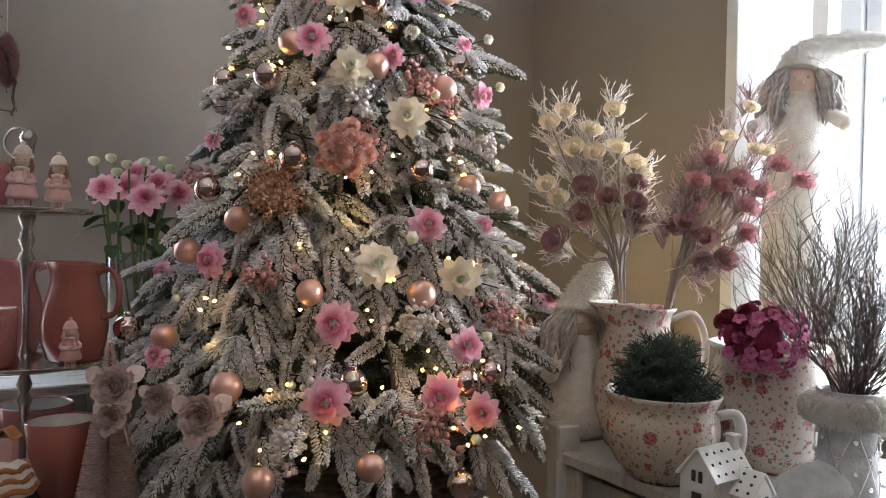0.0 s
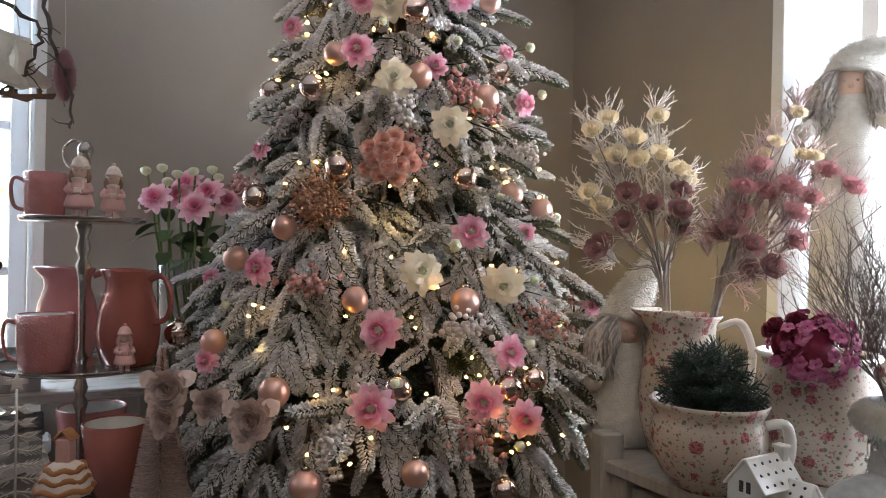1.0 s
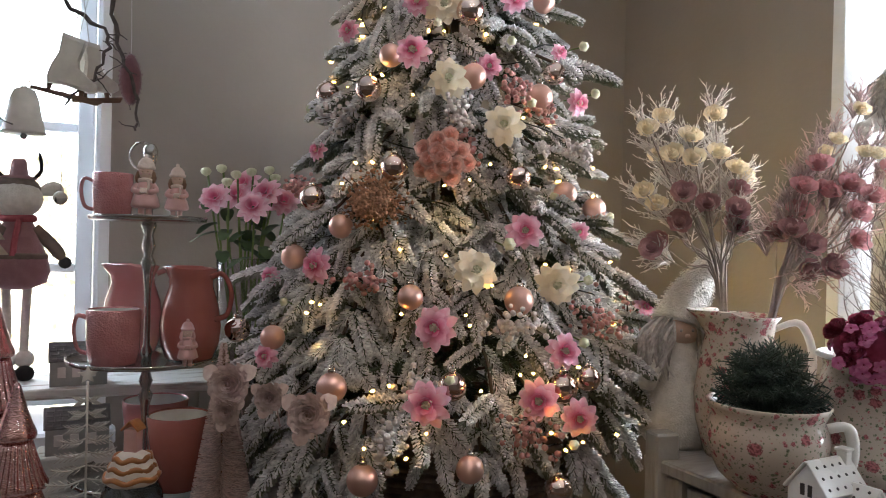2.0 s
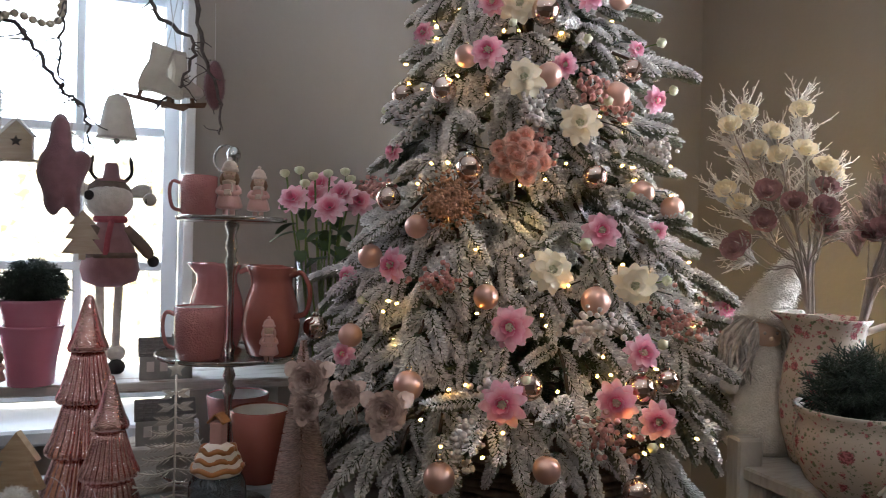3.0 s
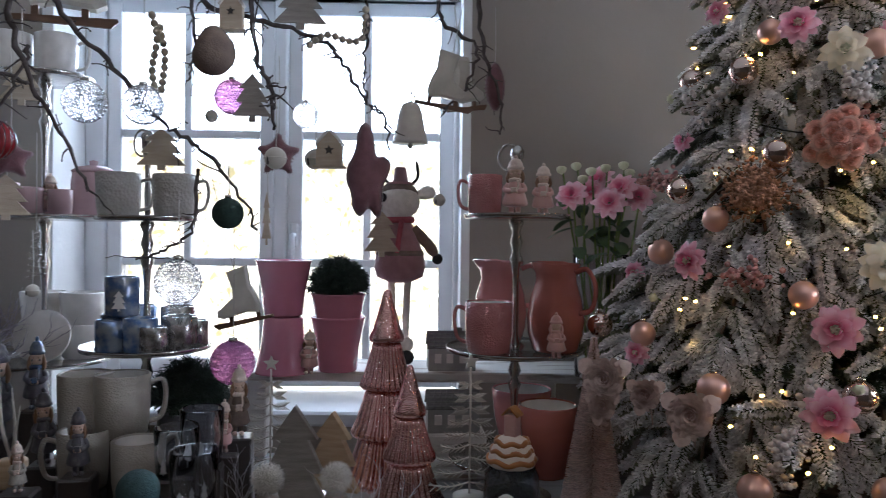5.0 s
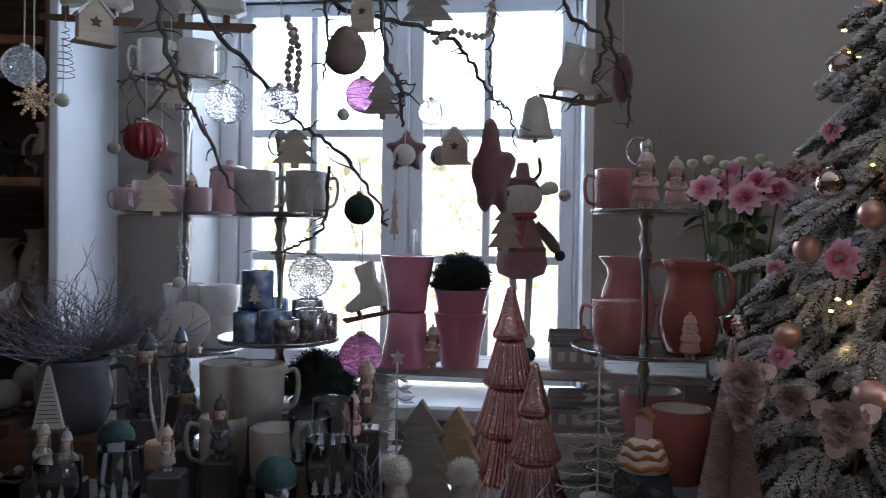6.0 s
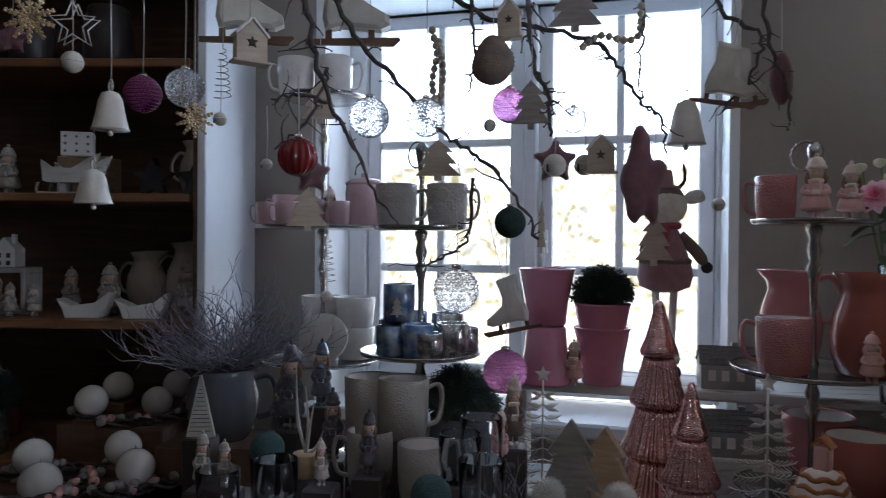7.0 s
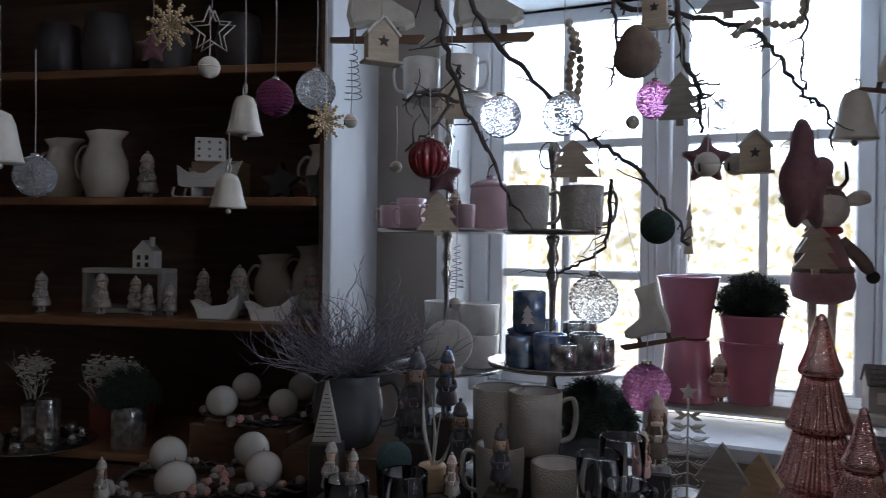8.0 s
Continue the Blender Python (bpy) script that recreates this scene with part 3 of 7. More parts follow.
def rose_petals(r, layers=5, seed=1):
    """An open rose: tight upright petals inside, wide rolled ones outside; a Geo for each."""
    fr = random.Random(seed)
    for k in range(layers):
        c = k / (layers - 1)
        n = 3 + k
        for i in range(n):
            az = 2 * math.pi * (i + fr.random() * 0.3) / n + k * 1.1
            rr, top, low = r * (0.10 + 0.74 * c) * fr.uniform(0.92, 1.08), r * (0.80 - 0.62 * c) * fr.uniform(0.85, 1.15), -r * (0.1 + 0.35 * c)
            vs, fs = [], []
            for a in range(7):
                t = -1 + a / 3
                ang = t * 1.4 * math.pi / n
                edge = 1 - 0.30 * t ** 4
                for b in range(5):
                    f = b / 4
                    q = rr * (0.62 + 0.38 * math.sin(f * 1.6)) + r * (0.03 + 0.11 * c) * max(0.0, f - 0.55) * 2.2 + r * 0.04 * t + r * 0.05 * c * f * math.sin(4 * t + i * 2 + k)
                    z = low + (top - low) * edge * (f if f < 0.9 else 0.9 - 0.5 * (f - 0.9)) + r * 0.07 * f * math.sin(5 * t + i * 3 + k * 2)
                    vs.append((q * math.cos(ang), q * math.sin(ang), z))
            for a in range(6):
                for b in range(4):
                    o = a * 5 + b
                    fs.append((o, o + 5, o + 6, o + 1))
            yield Geo().add(vs, fs, Matrix.Rotation(az, 4, "Z"))


def rose_part(g, r, layers=5, seed=1):
    for p in rose_petals(r, layers, seed):
        g.add(p.v, p.f)
    return g.ball((0, 0, -r * 0.15), r * 0.5, 8)


peach = translucent(mat("peach_pink_rose", (0.96, 0.60, 0.49), (0.97, 0.73, 0.63), 0.75, scale=50, island=0.2), 0.08)
deepen_heart(peach, (0.86, 0.36, 0.26), 0.004, 0.015)
c = Vector((-0.191, 1.389, 1.373))
way = facing(c, 0.8)
bq = thing("rose_bouquet", "round bouquet of peach pink artificial roses in the fir tree", "bouquet", turned(c, way))
for i in range(14):
    a, q = i * 2.4, 0.0135 * math.sqrt(i)
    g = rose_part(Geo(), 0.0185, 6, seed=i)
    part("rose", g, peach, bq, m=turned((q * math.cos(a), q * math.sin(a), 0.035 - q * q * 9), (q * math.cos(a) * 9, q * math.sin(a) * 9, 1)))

# berries
berry_pink = mat("frosted_pink_berry", (0.52, 0.20, 0.18), (0.64, 0.38, 0.34), 0.5, scale=120, island=0.25)
berry_white = mat("iced_white_berry", (0.70, 0.64, 0.60), (0.60, 0.52, 0.48), 0.6, scale=120, island=0.15)
dusty = mat("dusty_apricot_bloom", (0.55, 0.31, 0.20), (0.40, 0.21, 0.13), 0.9, scale=90, island=0.3)


def spray(name, label, category, p, way, w, h, n, r, material, group, seed):
    fr = random.Random(seed)
    top = thing(name, label, category, turned(p, way), group)
    g, s = Geo(), Geo()
    for i in range(n):
        x, y = fr.gauss(0, 0.4) * w, fr.gauss(0, 0.4) * h
        z = fr.uniform(-0.01, 0.025) - (x * x + y * y) * 5
        g.ball((x, y, z), r * fr.uniform(0.75, 1.2), 7)
        if i % 3 == 0:
            s.tube([(0, 0, -0.05), (x * 0.6, y * 0.6, -0.02), (x, y, z)], 0.0012, 4)
    tagged(part("berry_mass", g, material, top), kind="stuff")
    tagged(part("twig", s, bark, top), kind="stuff")


for i, (p, w, h, mt_, n) in enumerate([
        ((-0.054, 1.461, 1.514), .05, .06, berry_pink, 60), ((0.004, 1.496, 1.476), .03, .03, berry_pink, 25), ((-0.329, 1.329, 1.133), .06, .035, berry_pink, 55), ((-0.014, 1.249, 0.881), .06, .05, berry_pink, 65),
        ((0.115, 1.453, 1.059), .06, .05, berry_pink, 60), ((0.223, 1.671, 1.052), .06, .06, berry_pink, 50), ((-0.541, 1.627, 1.332), .05, .03, berry_pink, 40),
        ((0.075, 1.568, 1.404), .05, .04, berry_white, 60), ((-0.164, 1.399, 1.462), .03, .05, berry_white, 60), ((-0.038, 1.312, 1.059), .07, .03, berry_white, 70), ((-0.247, 1.192, 0.869), .03, .05, berry_white, 50),
        ((-0.435, 1.517, 1.480), .07, .04, berry_white, 45), ((-0.213, 1.258, 0.941), .04, .05, berry_white, 45), ((-0.148, 1.419, 1.394), .04, .06, berry_pink, 20)]):
    spray("berry_spray", "frosted %s berry spray stuck in the fir tree" % ("pink" if mt_ is berry_pink else "white"), "artificial berries", p, facing(p, 0.7), w, h, n, 0.0056, mt_, "berry sprays", i)
spray("hydrangea", "dusty apricot dried hydrangea head in the fir tree", "artificial flower", (-0.324, 1.380, 1.285), facing((-0.324, 1.390, 1.281), 0.8), .062, .055, 1100, 0.0034, dusty, "", 99)

# string of lights
bulb_m = mat("warm_lit_bulb", (1.0, 0.50, 0.085), (1.0, 0.50, 0.085), 0.4, emit=26.0)
wire_m = mat("dark_green_wire", (0.02, 0.025, 0.018), None, 0.5)
lights = thing("light_string", "string of warm white lights wound through the fir tree", "fairy lights")
glows = [(-0.232, 1.436, 1.634), (-0.325, 1.435, 1.545), (-0.369, 1.408, 1.363), (-0.397, 1.410, 1.322), (-0.332, 1.394, 1.363), (-0.117, 1.454, 1.631), (-0.100, 1.406, 1.363), (0.008, 1.472, 1.366), (-0.175, 1.333, 1.183), (-0.324, 1.390, 1.256),
         (-0.087, 1.326, 1.130), (-0.132, 1.299, 1.076), (-0.124, 1.296, 1.058), (-0.022, 1.297, 1.007), (-0.008, 1.289, 0.977), (-0.031, 1.280, 0.975), (0.053, 1.317, 0.963), (0.061, 1.317, 0.948), (-0.098, 1.245, 0.950), (-0.186, 1.200, 0.883), (-0.333, 1.216, 0.891), (-0.291, 1.190, 0.854), (-0.215, 1.170, 0.847),
         (-0.260, 1.244, 0.952), (-0.437, 1.355, 1.086), (-0.416, 1.340, 1.083), (-0.446, 1.351, 1.065), (0.116, 1.606, 1.317), (0.158, 1.623, 1.174), (0.011, 1.399, 1.170), (0.154, 1.499, 1.049), (0.147, 1.345, 0.862), (0.025, 1.259, 0.880), (0.081, 1.278, 0.862), (0.051, 1.264, 0.850),
         (-0.263, 1.337, 1.192), (-0.039, 1.457, 1.463), (-0.139, 1.396, 1.331), (0.122, 1.702, 1.389), (0.025, 1.275, 0.916), (-0.289, 1.242, 0.942), (-0.378, 1.407, 1.239), (-0.250, 1.293, 1.075), (-0.188, 1.393, 1.319)]
g = Geo()
g.lathe([(1e-5, -0.004), (0.0024, -0.003), (0.0029, 0.002), (0.002, 0.0055), (1e-5, 0.0065)], 8)
bd = g.data("bulb", bulb_m)
for p in glows:
    part("bulb", bd, None, lights, m=turned(p, facing(p)))
extra = []
for i in range(70):
    az, zz = rng.uniform(-0.6, 3.7), rng.uniform(0.85, 2.2)
    r = tree_radius(zz, az) * rng.uniform(0.6, 0.88)
    extra.append((AXIS.x + r * math.cos(az), AXIS.y + r * math.sin(az), zz))
    part("bulb", bd, None, lights, m=turned(extra[-1], (math.cos(az), math.sin(az), 0)))
for i in range(60):
    az, zz = rng.uniform(0, 6.28), rng.uniform(0.8, 1.9)
    r = tree_radius(zz, az) * rng.uniform(0.55, 0.85)
    part("bulb", bd, None, lights, m=turned((AXIS.x + r * math.cos(az), AXIS.y + r * math.sin(az), zz), (math.cos(az), math.sin(az), 0)))
g = Geo()
pts = []
for i in range(260):
    f = i / 259
    az, zz = f * 26 * 2, 0.8 + f * 1.4
    r = tree_radius(zz, az) * (0.76 + 0.08 * math.sin(i * 1.7))
    pts.append((AXIS.x + r * math.cos(az), AXIS.y + r * math.sin(az), zz + 0.03 * math.sin(i * 0.9)))
g.tube(arc(pts, 2), 0.0016, 4)
part("wire", g, wire_m, lights)
for k, (dx, dy, z) in enumerate(((0.50, 0.22, 1.0), (0.44, 0.26, 1.25), (0.22, -0.36, 0.95), (-0.2, -0.38, 1.0), (0.05, -0.34, 1.25), (-0.12, -0.28, 1.55))):
    lamp("fairy_glow", "POINT", Matrix.Translation(AXIS + Vector((dx, dy, z))), 0.05 if k > 1 else 2.4, (1.0, 0.66, 0.20), 0.012)

# ---- the white bench with flower pots ----


def floral(name, base, rose, leaf, cell=36.0):
    """Cream glaze with scattered painted roses and leaf sprigs."""
    mt = mat(name, base, tuple(c * 0.93 for c in base), 0.25, scale=6, coat=0.5)
    nt = mt.node_tree
    L, N = nt.links.new, nt.nodes.new
    b = nt.nodes["Principled BSDF"]
    src = b.inputs["Base Color"].links[0].from_socket
    tc = N("ShaderNodeTexCoord")
    out = src
    for sc, lim, col, dark in ((cell * 4.2, 0.30, leaf, 0.6), (cell * 2.4, 0.34, leaf, 0.5), (cell * 2.1, 0.30, rose, 0.6), (cell, 0.40, rose, 0.45)):
        wob = N("ShaderNodeTexNoise")
        wob.inputs["Scale"].default_value = sc * 2.2
        add = N("ShaderNodeVectorMath")
        add.operation = "MULTIPLY_ADD"
        add.inputs[1].default_value = (0.022 * 24 / sc,) * 3
        L(wob.outputs["Color"], add.inputs[0])
        L(tc.outputs["Object"], add.inputs[2])
        vo = N("ShaderNodeTexVoronoi")
        vo.inputs["Scale"].default_value = sc
        L(add.outputs[0], vo.inputs["Vector"])
        size = N("ShaderNodeMapRange")
        size.inputs[1].default_value, size.inputs[2].default_value = 0.25, 0.85
        size.inputs[3].default_value, size.inputs[4].default_value = lim * 0.4, lim
        L(vo.outputs["Color"], size.inputs[0])
        lt = N("ShaderNodeMath")
        lt.operation = "LESS_THAN"
        L(vo.outputs["Distance"], lt.inputs[0])
        L(size.outputs[0], lt.inputs[1])
        n2 = N("ShaderNodeTexNoise")
        n2.inputs["Scale"].default_value = sc * 7
        L(tc.outputs["Object"], n2.inputs["Vector"])
        rp = N("ShaderNodeValToRGB")
        rp.color_ramp.elements[0].position, rp.color_ramp.elements[1].position = 0.42, 0.58
        rp.color_ramp.elements[0].color, rp.color_ramp.elements[1].color = (*[c * dark for c in col], 1), (*col, 1)
        L(n2.outputs[0], rp.inputs[0])
        mx = N("ShaderNodeMix")
        mx.data_type = "RGBA"
        L(lt.outputs[0], mx.inputs[0])
        L(out, mx.inputs[6])
        L(rp.outputs[0], mx.inputs[7])
        out = mx.outputs[2]
    L(out, b.inputs["Base Color"])
    return mt


cream_glaze = floral("rose_patterned_glaze", (0.53, 0.445, 0.37), (0.47, 0.17, 0.18), (0.24, 0.26, 0.17))
fluffy = mat("white_plush", (0.72, 0.67, 0.60), (0.62, 0.57, 0.50), 0.95, scale=60, sheen=0.4, bump=1.0, bscale=260)
hair_grey = mat("grey_wool_hair", (0.40, 0.36, 0.33), (0.60, 0.56, 0.52), 0.9, scale=70, island=0.3)
skin = mat("painted_face", (0.62, 0.44, 0.34), (0.58, 0.41, 0.32), 0.6, scale=30)
needle_green = mat("dark_pine_green", (0.046, 0.070, 0.050), (0.018, 0.034, 0.025), 0.6, scale=50, island=0.5)
white_wood = mat("white_painted_wood", (0.38, 0.355, 0.32), (0.29, 0.265, 0.235), 0.6, scale=14, mix=0.6, bump=0.2, stretch=(1, 6, 1))
bisque = mat("white_porcelain", (0.70, 0.675, 0.635), (0.66, 0.635, 0.595), 0.28, scale=9, coat=0.3)
black_hole = mat("dark_opening", (0.06, 0.05, 0.045), None, 0.9)
twig_dark = mat("grey_brown_twig", (0.15, 0.115, 0.10), (0.24, 0.20, 0.18), 0.8, scale=80, island=0.3)

BZ = 0.80
bench = thing("plank_bench", "white painted plank bench carrying flower pots", "bench", WALL_M)
for k, u0 in enumerate((2.125, 2.305, 2.485)):
    g = Geo()
    g.box((u0 + 0.087, -2.06, BZ - 0.0125), (0.174, 1.3, 0.025), 0.004)
    part("plank", g, white_wood, bench)
for u0, v0 in ((2.16, -1.48), (2.62, -1.48), (2.16, -2.64), (2.62, -2.64)):
    g = Geo()
    g.box((u0, v0, (BZ - 0.025) / 2), (0.05, 0.05, BZ - 0.025), 0.004)
    part("leg", g, white_wood, bench)
for u0 in (2.16, 2.62):
    g = Geo()
    g.box((u0, -2.06, 0.73), (0.022, 1.11, 0.06), 0.003)
    part("rail", g, white_wood, bench)


def place(x, y, z, rz=0.0, s=1.0):
    return pose(x, y, z, 0, 0, rz) @ Matrix.Scale(s, 4)


def handle_geo(z0, z1, r0, r1, out, rad, m=None):
    """A C-shaped handle in the xz plane."""
    g = Geo()
    pts = arc([(r0 * 0.96, 0, z0), (r0 + out * 0.75, 0, z0 + (z1 - z0) * 0.12), (max(r0, r1) + out, 0, (z0 + z1) / 2 + (z1 - z0) * 0.1), (r1 + out * 0.75, 0, z1 - (z1 - z0) * 0.03), (r1 * 0.97, 0, z1 - (z1 - z0) * 0.1)], 5)
    g.tube(pts, rad, 8, m, flat=0.7)
    return g


def hollow(prof, wall_t=0.005):
    """An outer profile from bottom to rim, followed by its inside."""
    inside = [(max(r - wall_t, 0.002), z + (wall_t if i == 0 else 0)) for i, (r, z) in enumerate(prof)]
    return prof + [(prof[-1][0] - wall_t / 2, prof[-1][1] + wall_t * 0.4)] + list(reversed(inside)) + [(1e-5, inside[0][1])]


def greenery(name, label, p, r, n, parent_r, seed, squash=0.85):
    """A dome of short pine sprigs."""
    fr = random.Random(seed)
    top = thing(name, label, "artificial plant", Matrix.Translation(p))
    g = Geo()
    for i in range(n):
        t, c = fr.uniform(0, 6.283), fr.uniform(-0.25, 1)
        sn = math.sqrt(max(0, 1 - c * c))
        d = Vector((sn * math.cos(t), sn * math.sin(t), c * squash + 0.1)).normalized()
        b = Vector((d.x * r * 0.35, d.y * r * 0.35, max(0.0, d.z) * r * 0.4 + r * 0.25))
        tip = b + d * r * fr.uniform(0.55, 0.72)
        for k in range(26):
            f = k / 25
            a = d.orthogonal().normalized()
            w = k * 2.4
            side = a * math.cos(w) + d.cross(a) * math.sin(w)
            needle(g, b.lerp(tip, f), (d * 0.9 + side).normalized(), r * 0.30 * (1 - 0.45 * f) * fr.uniform(0.8, 1.15), 0.0015, 0.0005)
    part("sprig_mass", g, needle_green, top)["kind"] = "stuff"
    s = Geo()
    s.ball((0, 0, r * 0.3), r * 0.55, 14)
    part("moss", s, needle_green, top)
    return top


# round pot with handle
pp = Vector((0.386, 1.266, 0.791))
pot = thing("flower_pot", "cream round ceramic pot with painted roses and a handle", "flower pot", place(pp.x, pp.y, BZ, -22))
prof = [(0.048, 0), (0.052, 0.006), (0.078, 0.03), (0.094, 0.065), (0.098, 0.092), (0.094, 0.115), (0.089, 0.128), (0.097, 0.142), (0.1, 0.15)]
g = Geo()
g.lathe(hollow(prof), 48)
part("body", g, cream_glaze, pot)
part("handle", handle_geo(0.04, 0.125, 0.093, 0.093, 0.035, 0.0115), bisque, pot, "cream ceramic handle")
greenery("pine_plant", "dark green artificial pine bush in a flower pot", (pp.x, pp.y, BZ + 0.135), 0.088, 120, 0.08, 4, 1.15)

# tall pitcher with dried sprays
pk = Vector((0.396, 1.479, 1.076))
pitcher = thing("pitcher", "tall cream ceramic pitcher with painted roses", "pitcher", place(pk.x, pk.y, BZ, 0))
prof = [(0.058, 0), (0.064, 0.01), (0.079, 0.07), (0.083, 0.12), (0.074, 0.19), (0.064, 0.24), (0.068, 0.265), (0.078, 0.278)]
g = Geo()
g.lathe(hollow(prof), 40)
for i, (x, y, z) in enumerate(g.v):
    if z > 0.24 and x < -0.02:
        k = (z - 0.24) / 0.04
        g.v[i] = (x - 0.025 * k * min(1, -x / 0.07), y * (1 - 0.25 * k), z + 0.008 * k)
part("body", g, cream_glaze, pitcher)
part("handle", handle_geo(0.10, 0.27, 0.08, 0.07, 0.06, 0.009), bisque, pitcher, "cream ceramic handle")

# tall vase
pv = Vector((0.610, 1.365, 0.999))
vase = thing("flower_vase", "tall cream ceramic vase with painted roses", "vase", place(pv.x, pv.y, BZ, 40))
prof = [(0.075, 0), (0.084, 0.008), (0.108, 0.06), (0.112, 0.11), (0.103, 0.165), (0.092, 0.20), (0.096, 0.215), (0.103, 0.222)]
g = Geo()
g.lathe(hollow(prof), 44)
part("body", g, cream_glaze, vase)
g = Geo()
g.tube([(0.101 * math.cos(a), 0.101 * math.sin(a), 0.221) for a in [k * math.pi / 24 for k in range(49)]], 0.0052, 8)
part("rim", g, bisque, vase, "plain cream rolled rim")

# magenta hydrangeas and roses
wine = mat("wine_red_petal", (0.26, 0.025, 0.065), (0.38, 0.05, 0.12), 0.7, scale=60, island=0.25)
magenta = mat("magenta_petal", (0.46, 0.08, 0.22), (0.60, 0.20, 0.36), 0.7, scale=60, island=0.2)
bq = thing("hydrangea_bouquet", "bouquet of magenta hydrangeas and wine-red roses", "bouquet", Matrix.Translation((0.536, 1.245, 1.052)))
fr = random.Random(11)
part("core", Geo().ball((0, 0.01, 0), 0.042, 14, (1.25, 0.9, 0.9)), wine, bq)
for i in range(13):
    d = Vector((fr.uniform(-1, 0.7), fr.uniform(-1, 0.1), fr.uniform(-0.6, 0.9))).normalized()
    part("rose", rose_part(Geo(), fr.uniform(0.016, 0.022), 7, seed=i), wine, bq, m=turned(Vector((d.x * 0.062, d.y * 0.05, d.z * 0.045)) + Vector((-0.008, 0, 0.006)), d))
for i in range(84):
    d = Vector((fr.uniform(-0.7, 1), fr.uniform(-1, 0.05), fr.uniform(-0.9, 1))).normalized()
    q = Vector((d.x * 0.064, d.y * 0.054, d.z * 0.052)) * fr.uniform(0.95, 1.25) + Vector((0.008, -0.004, -0.004))
    g = Geo()
    for k in range(5):
        petal(g, k * 1.2566, 0.001, 0.0115, 0.0050, 0.3, 0.3)
    bl = part("blossom", g, magenta, bq, m=turned(q, (d + Vector((fr.uniform(-0.4, 0.4), fr.uniform(-0.4, 0.2), fr.uniform(-0.4, 0.4)))).normalized()))
    part("stamen", Geo().ball((0, 0, 0.0022), 0.0016, 6), wine, bl)
g = Geo()
g.tube([(0, 0.02, 0), (0.0, 0.06, -0.06), (0, 0.1, -0.12)], 0.004, 6)
part("stalk", g, stalk, bq)


def twigs(name, label, p, way, n, ln, spread, r, material, seed, fork=4, jag=0.25, m=None):
    """A bunch of forked, knotty twigs."""
    fr = random.Random(seed)
    top = thing(name, label, "dried twigs", m if m is not None else Matrix.Translation(p))

    def grow(b, d, l, rr, depth):
        pts = [b]
        for i in range(5):
            d = (d + Vector((fr.uniform(-jag, jag), fr.uniform(-jag, jag), fr.uniform(-jag * 0.6, jag * 0.8)))).normalized()
            pts.append(pts[-1] + d * l / 5)
            if depth and fr.random() < 0.75:
                e = (d + Vector((fr.uniform(-0.9, 0.9), fr.uniform(-0.9, 0.9), fr.uniform(-0.2, 0.7)))).normalized()
                grow(pts[-1], e, l * fr.uniform(0.3, 0.5), rr * 0.6, depth - 1)
        g.tube(pts, [rr * (1 - 0.14 * i) for i in range(6)], 3)
    for i in range(n):
        g = Geo()
        d = (Vector(way) + Vector((fr.uniform(-spread, spread), fr.uniform(-spread, spread), fr.uniform(-0.1, 0.2)))).normalized()
        grow(Vector((fr.uniform(-0.02, 0.02), fr.uniform(-0.02, 0.02), 0)), d, ln * fr.uniform(0.7, 1.1), r, fork)
        part("twig", g, material, top)
    return top


hp = Vector((0.770, 1.50, 0.986))
twigs("heather_twigs", "bunch of bare grey-brown twigs in a pot", hp, (-0.15, 0, 1), 34, 0.26, 0.6, 0.0019, twig_dark, 5, 2, 0.22)
twigs("heather_twigs", "dense bunch of knotty grey-brown twigs in a boot planter", (0.655, 1.165, 0.955), (0.12, 0.0, 1), 58, 0.25, 0.75, 0.0017, twig_dark, 6, 3, 0.26)
hpot = thing("twig_pot", "cream ceramic pot holding bare twigs", "flower pot", place(hp.x, hp.y, BZ))
g = Geo()
g.lathe(hollow([(0.05, 0), (0.065, 0.02), (0.072, 0.12), (0.06, 0.2), (0.066, 0.215)]), 32)
part("body", g, cream_glaze, hpot)

# dried white sprays with roses
spray_white = mat("white_dried_sprig", (0.88, 0.84, 0.79), (0.82, 0.75, 0.68), 0.8, scale=60, island=0.12)
spray_pink = mat("pale_pink_sprig", (0.72, 0.60, 0.56), (0.62, 0.46, 0.43), 0.8, scale=60, island=0.15)
ivory = mat("ivory_rose", (0.95, 0.80, 0.54), (0.95, 0.86, 0.68), 0.75, scale=60, island=0.1)
mauve = mat("mauve_rose", (0.50, 0.29, 0.28), (0.38, 0.20, 0.21), 0.75, scale=60, island=0.2)
dusk = mat("dusky_pink_rose", (0.60, 0.27, 0.28), (0.66, 0.38, 0.38), 0.75, scale=60, island=0.15)
for q, w in ((spray_white, 0.35), (spray_pink, 0.35), (ivory, 0.2), (mauve, 0.15), (dusk, 0.2)):
    translucent(q, w)
stemgrey = mat("grey_stem", (0.42, 0.36, 0.32), (0.33, 0.28, 0.24), 0.7, scale=50)


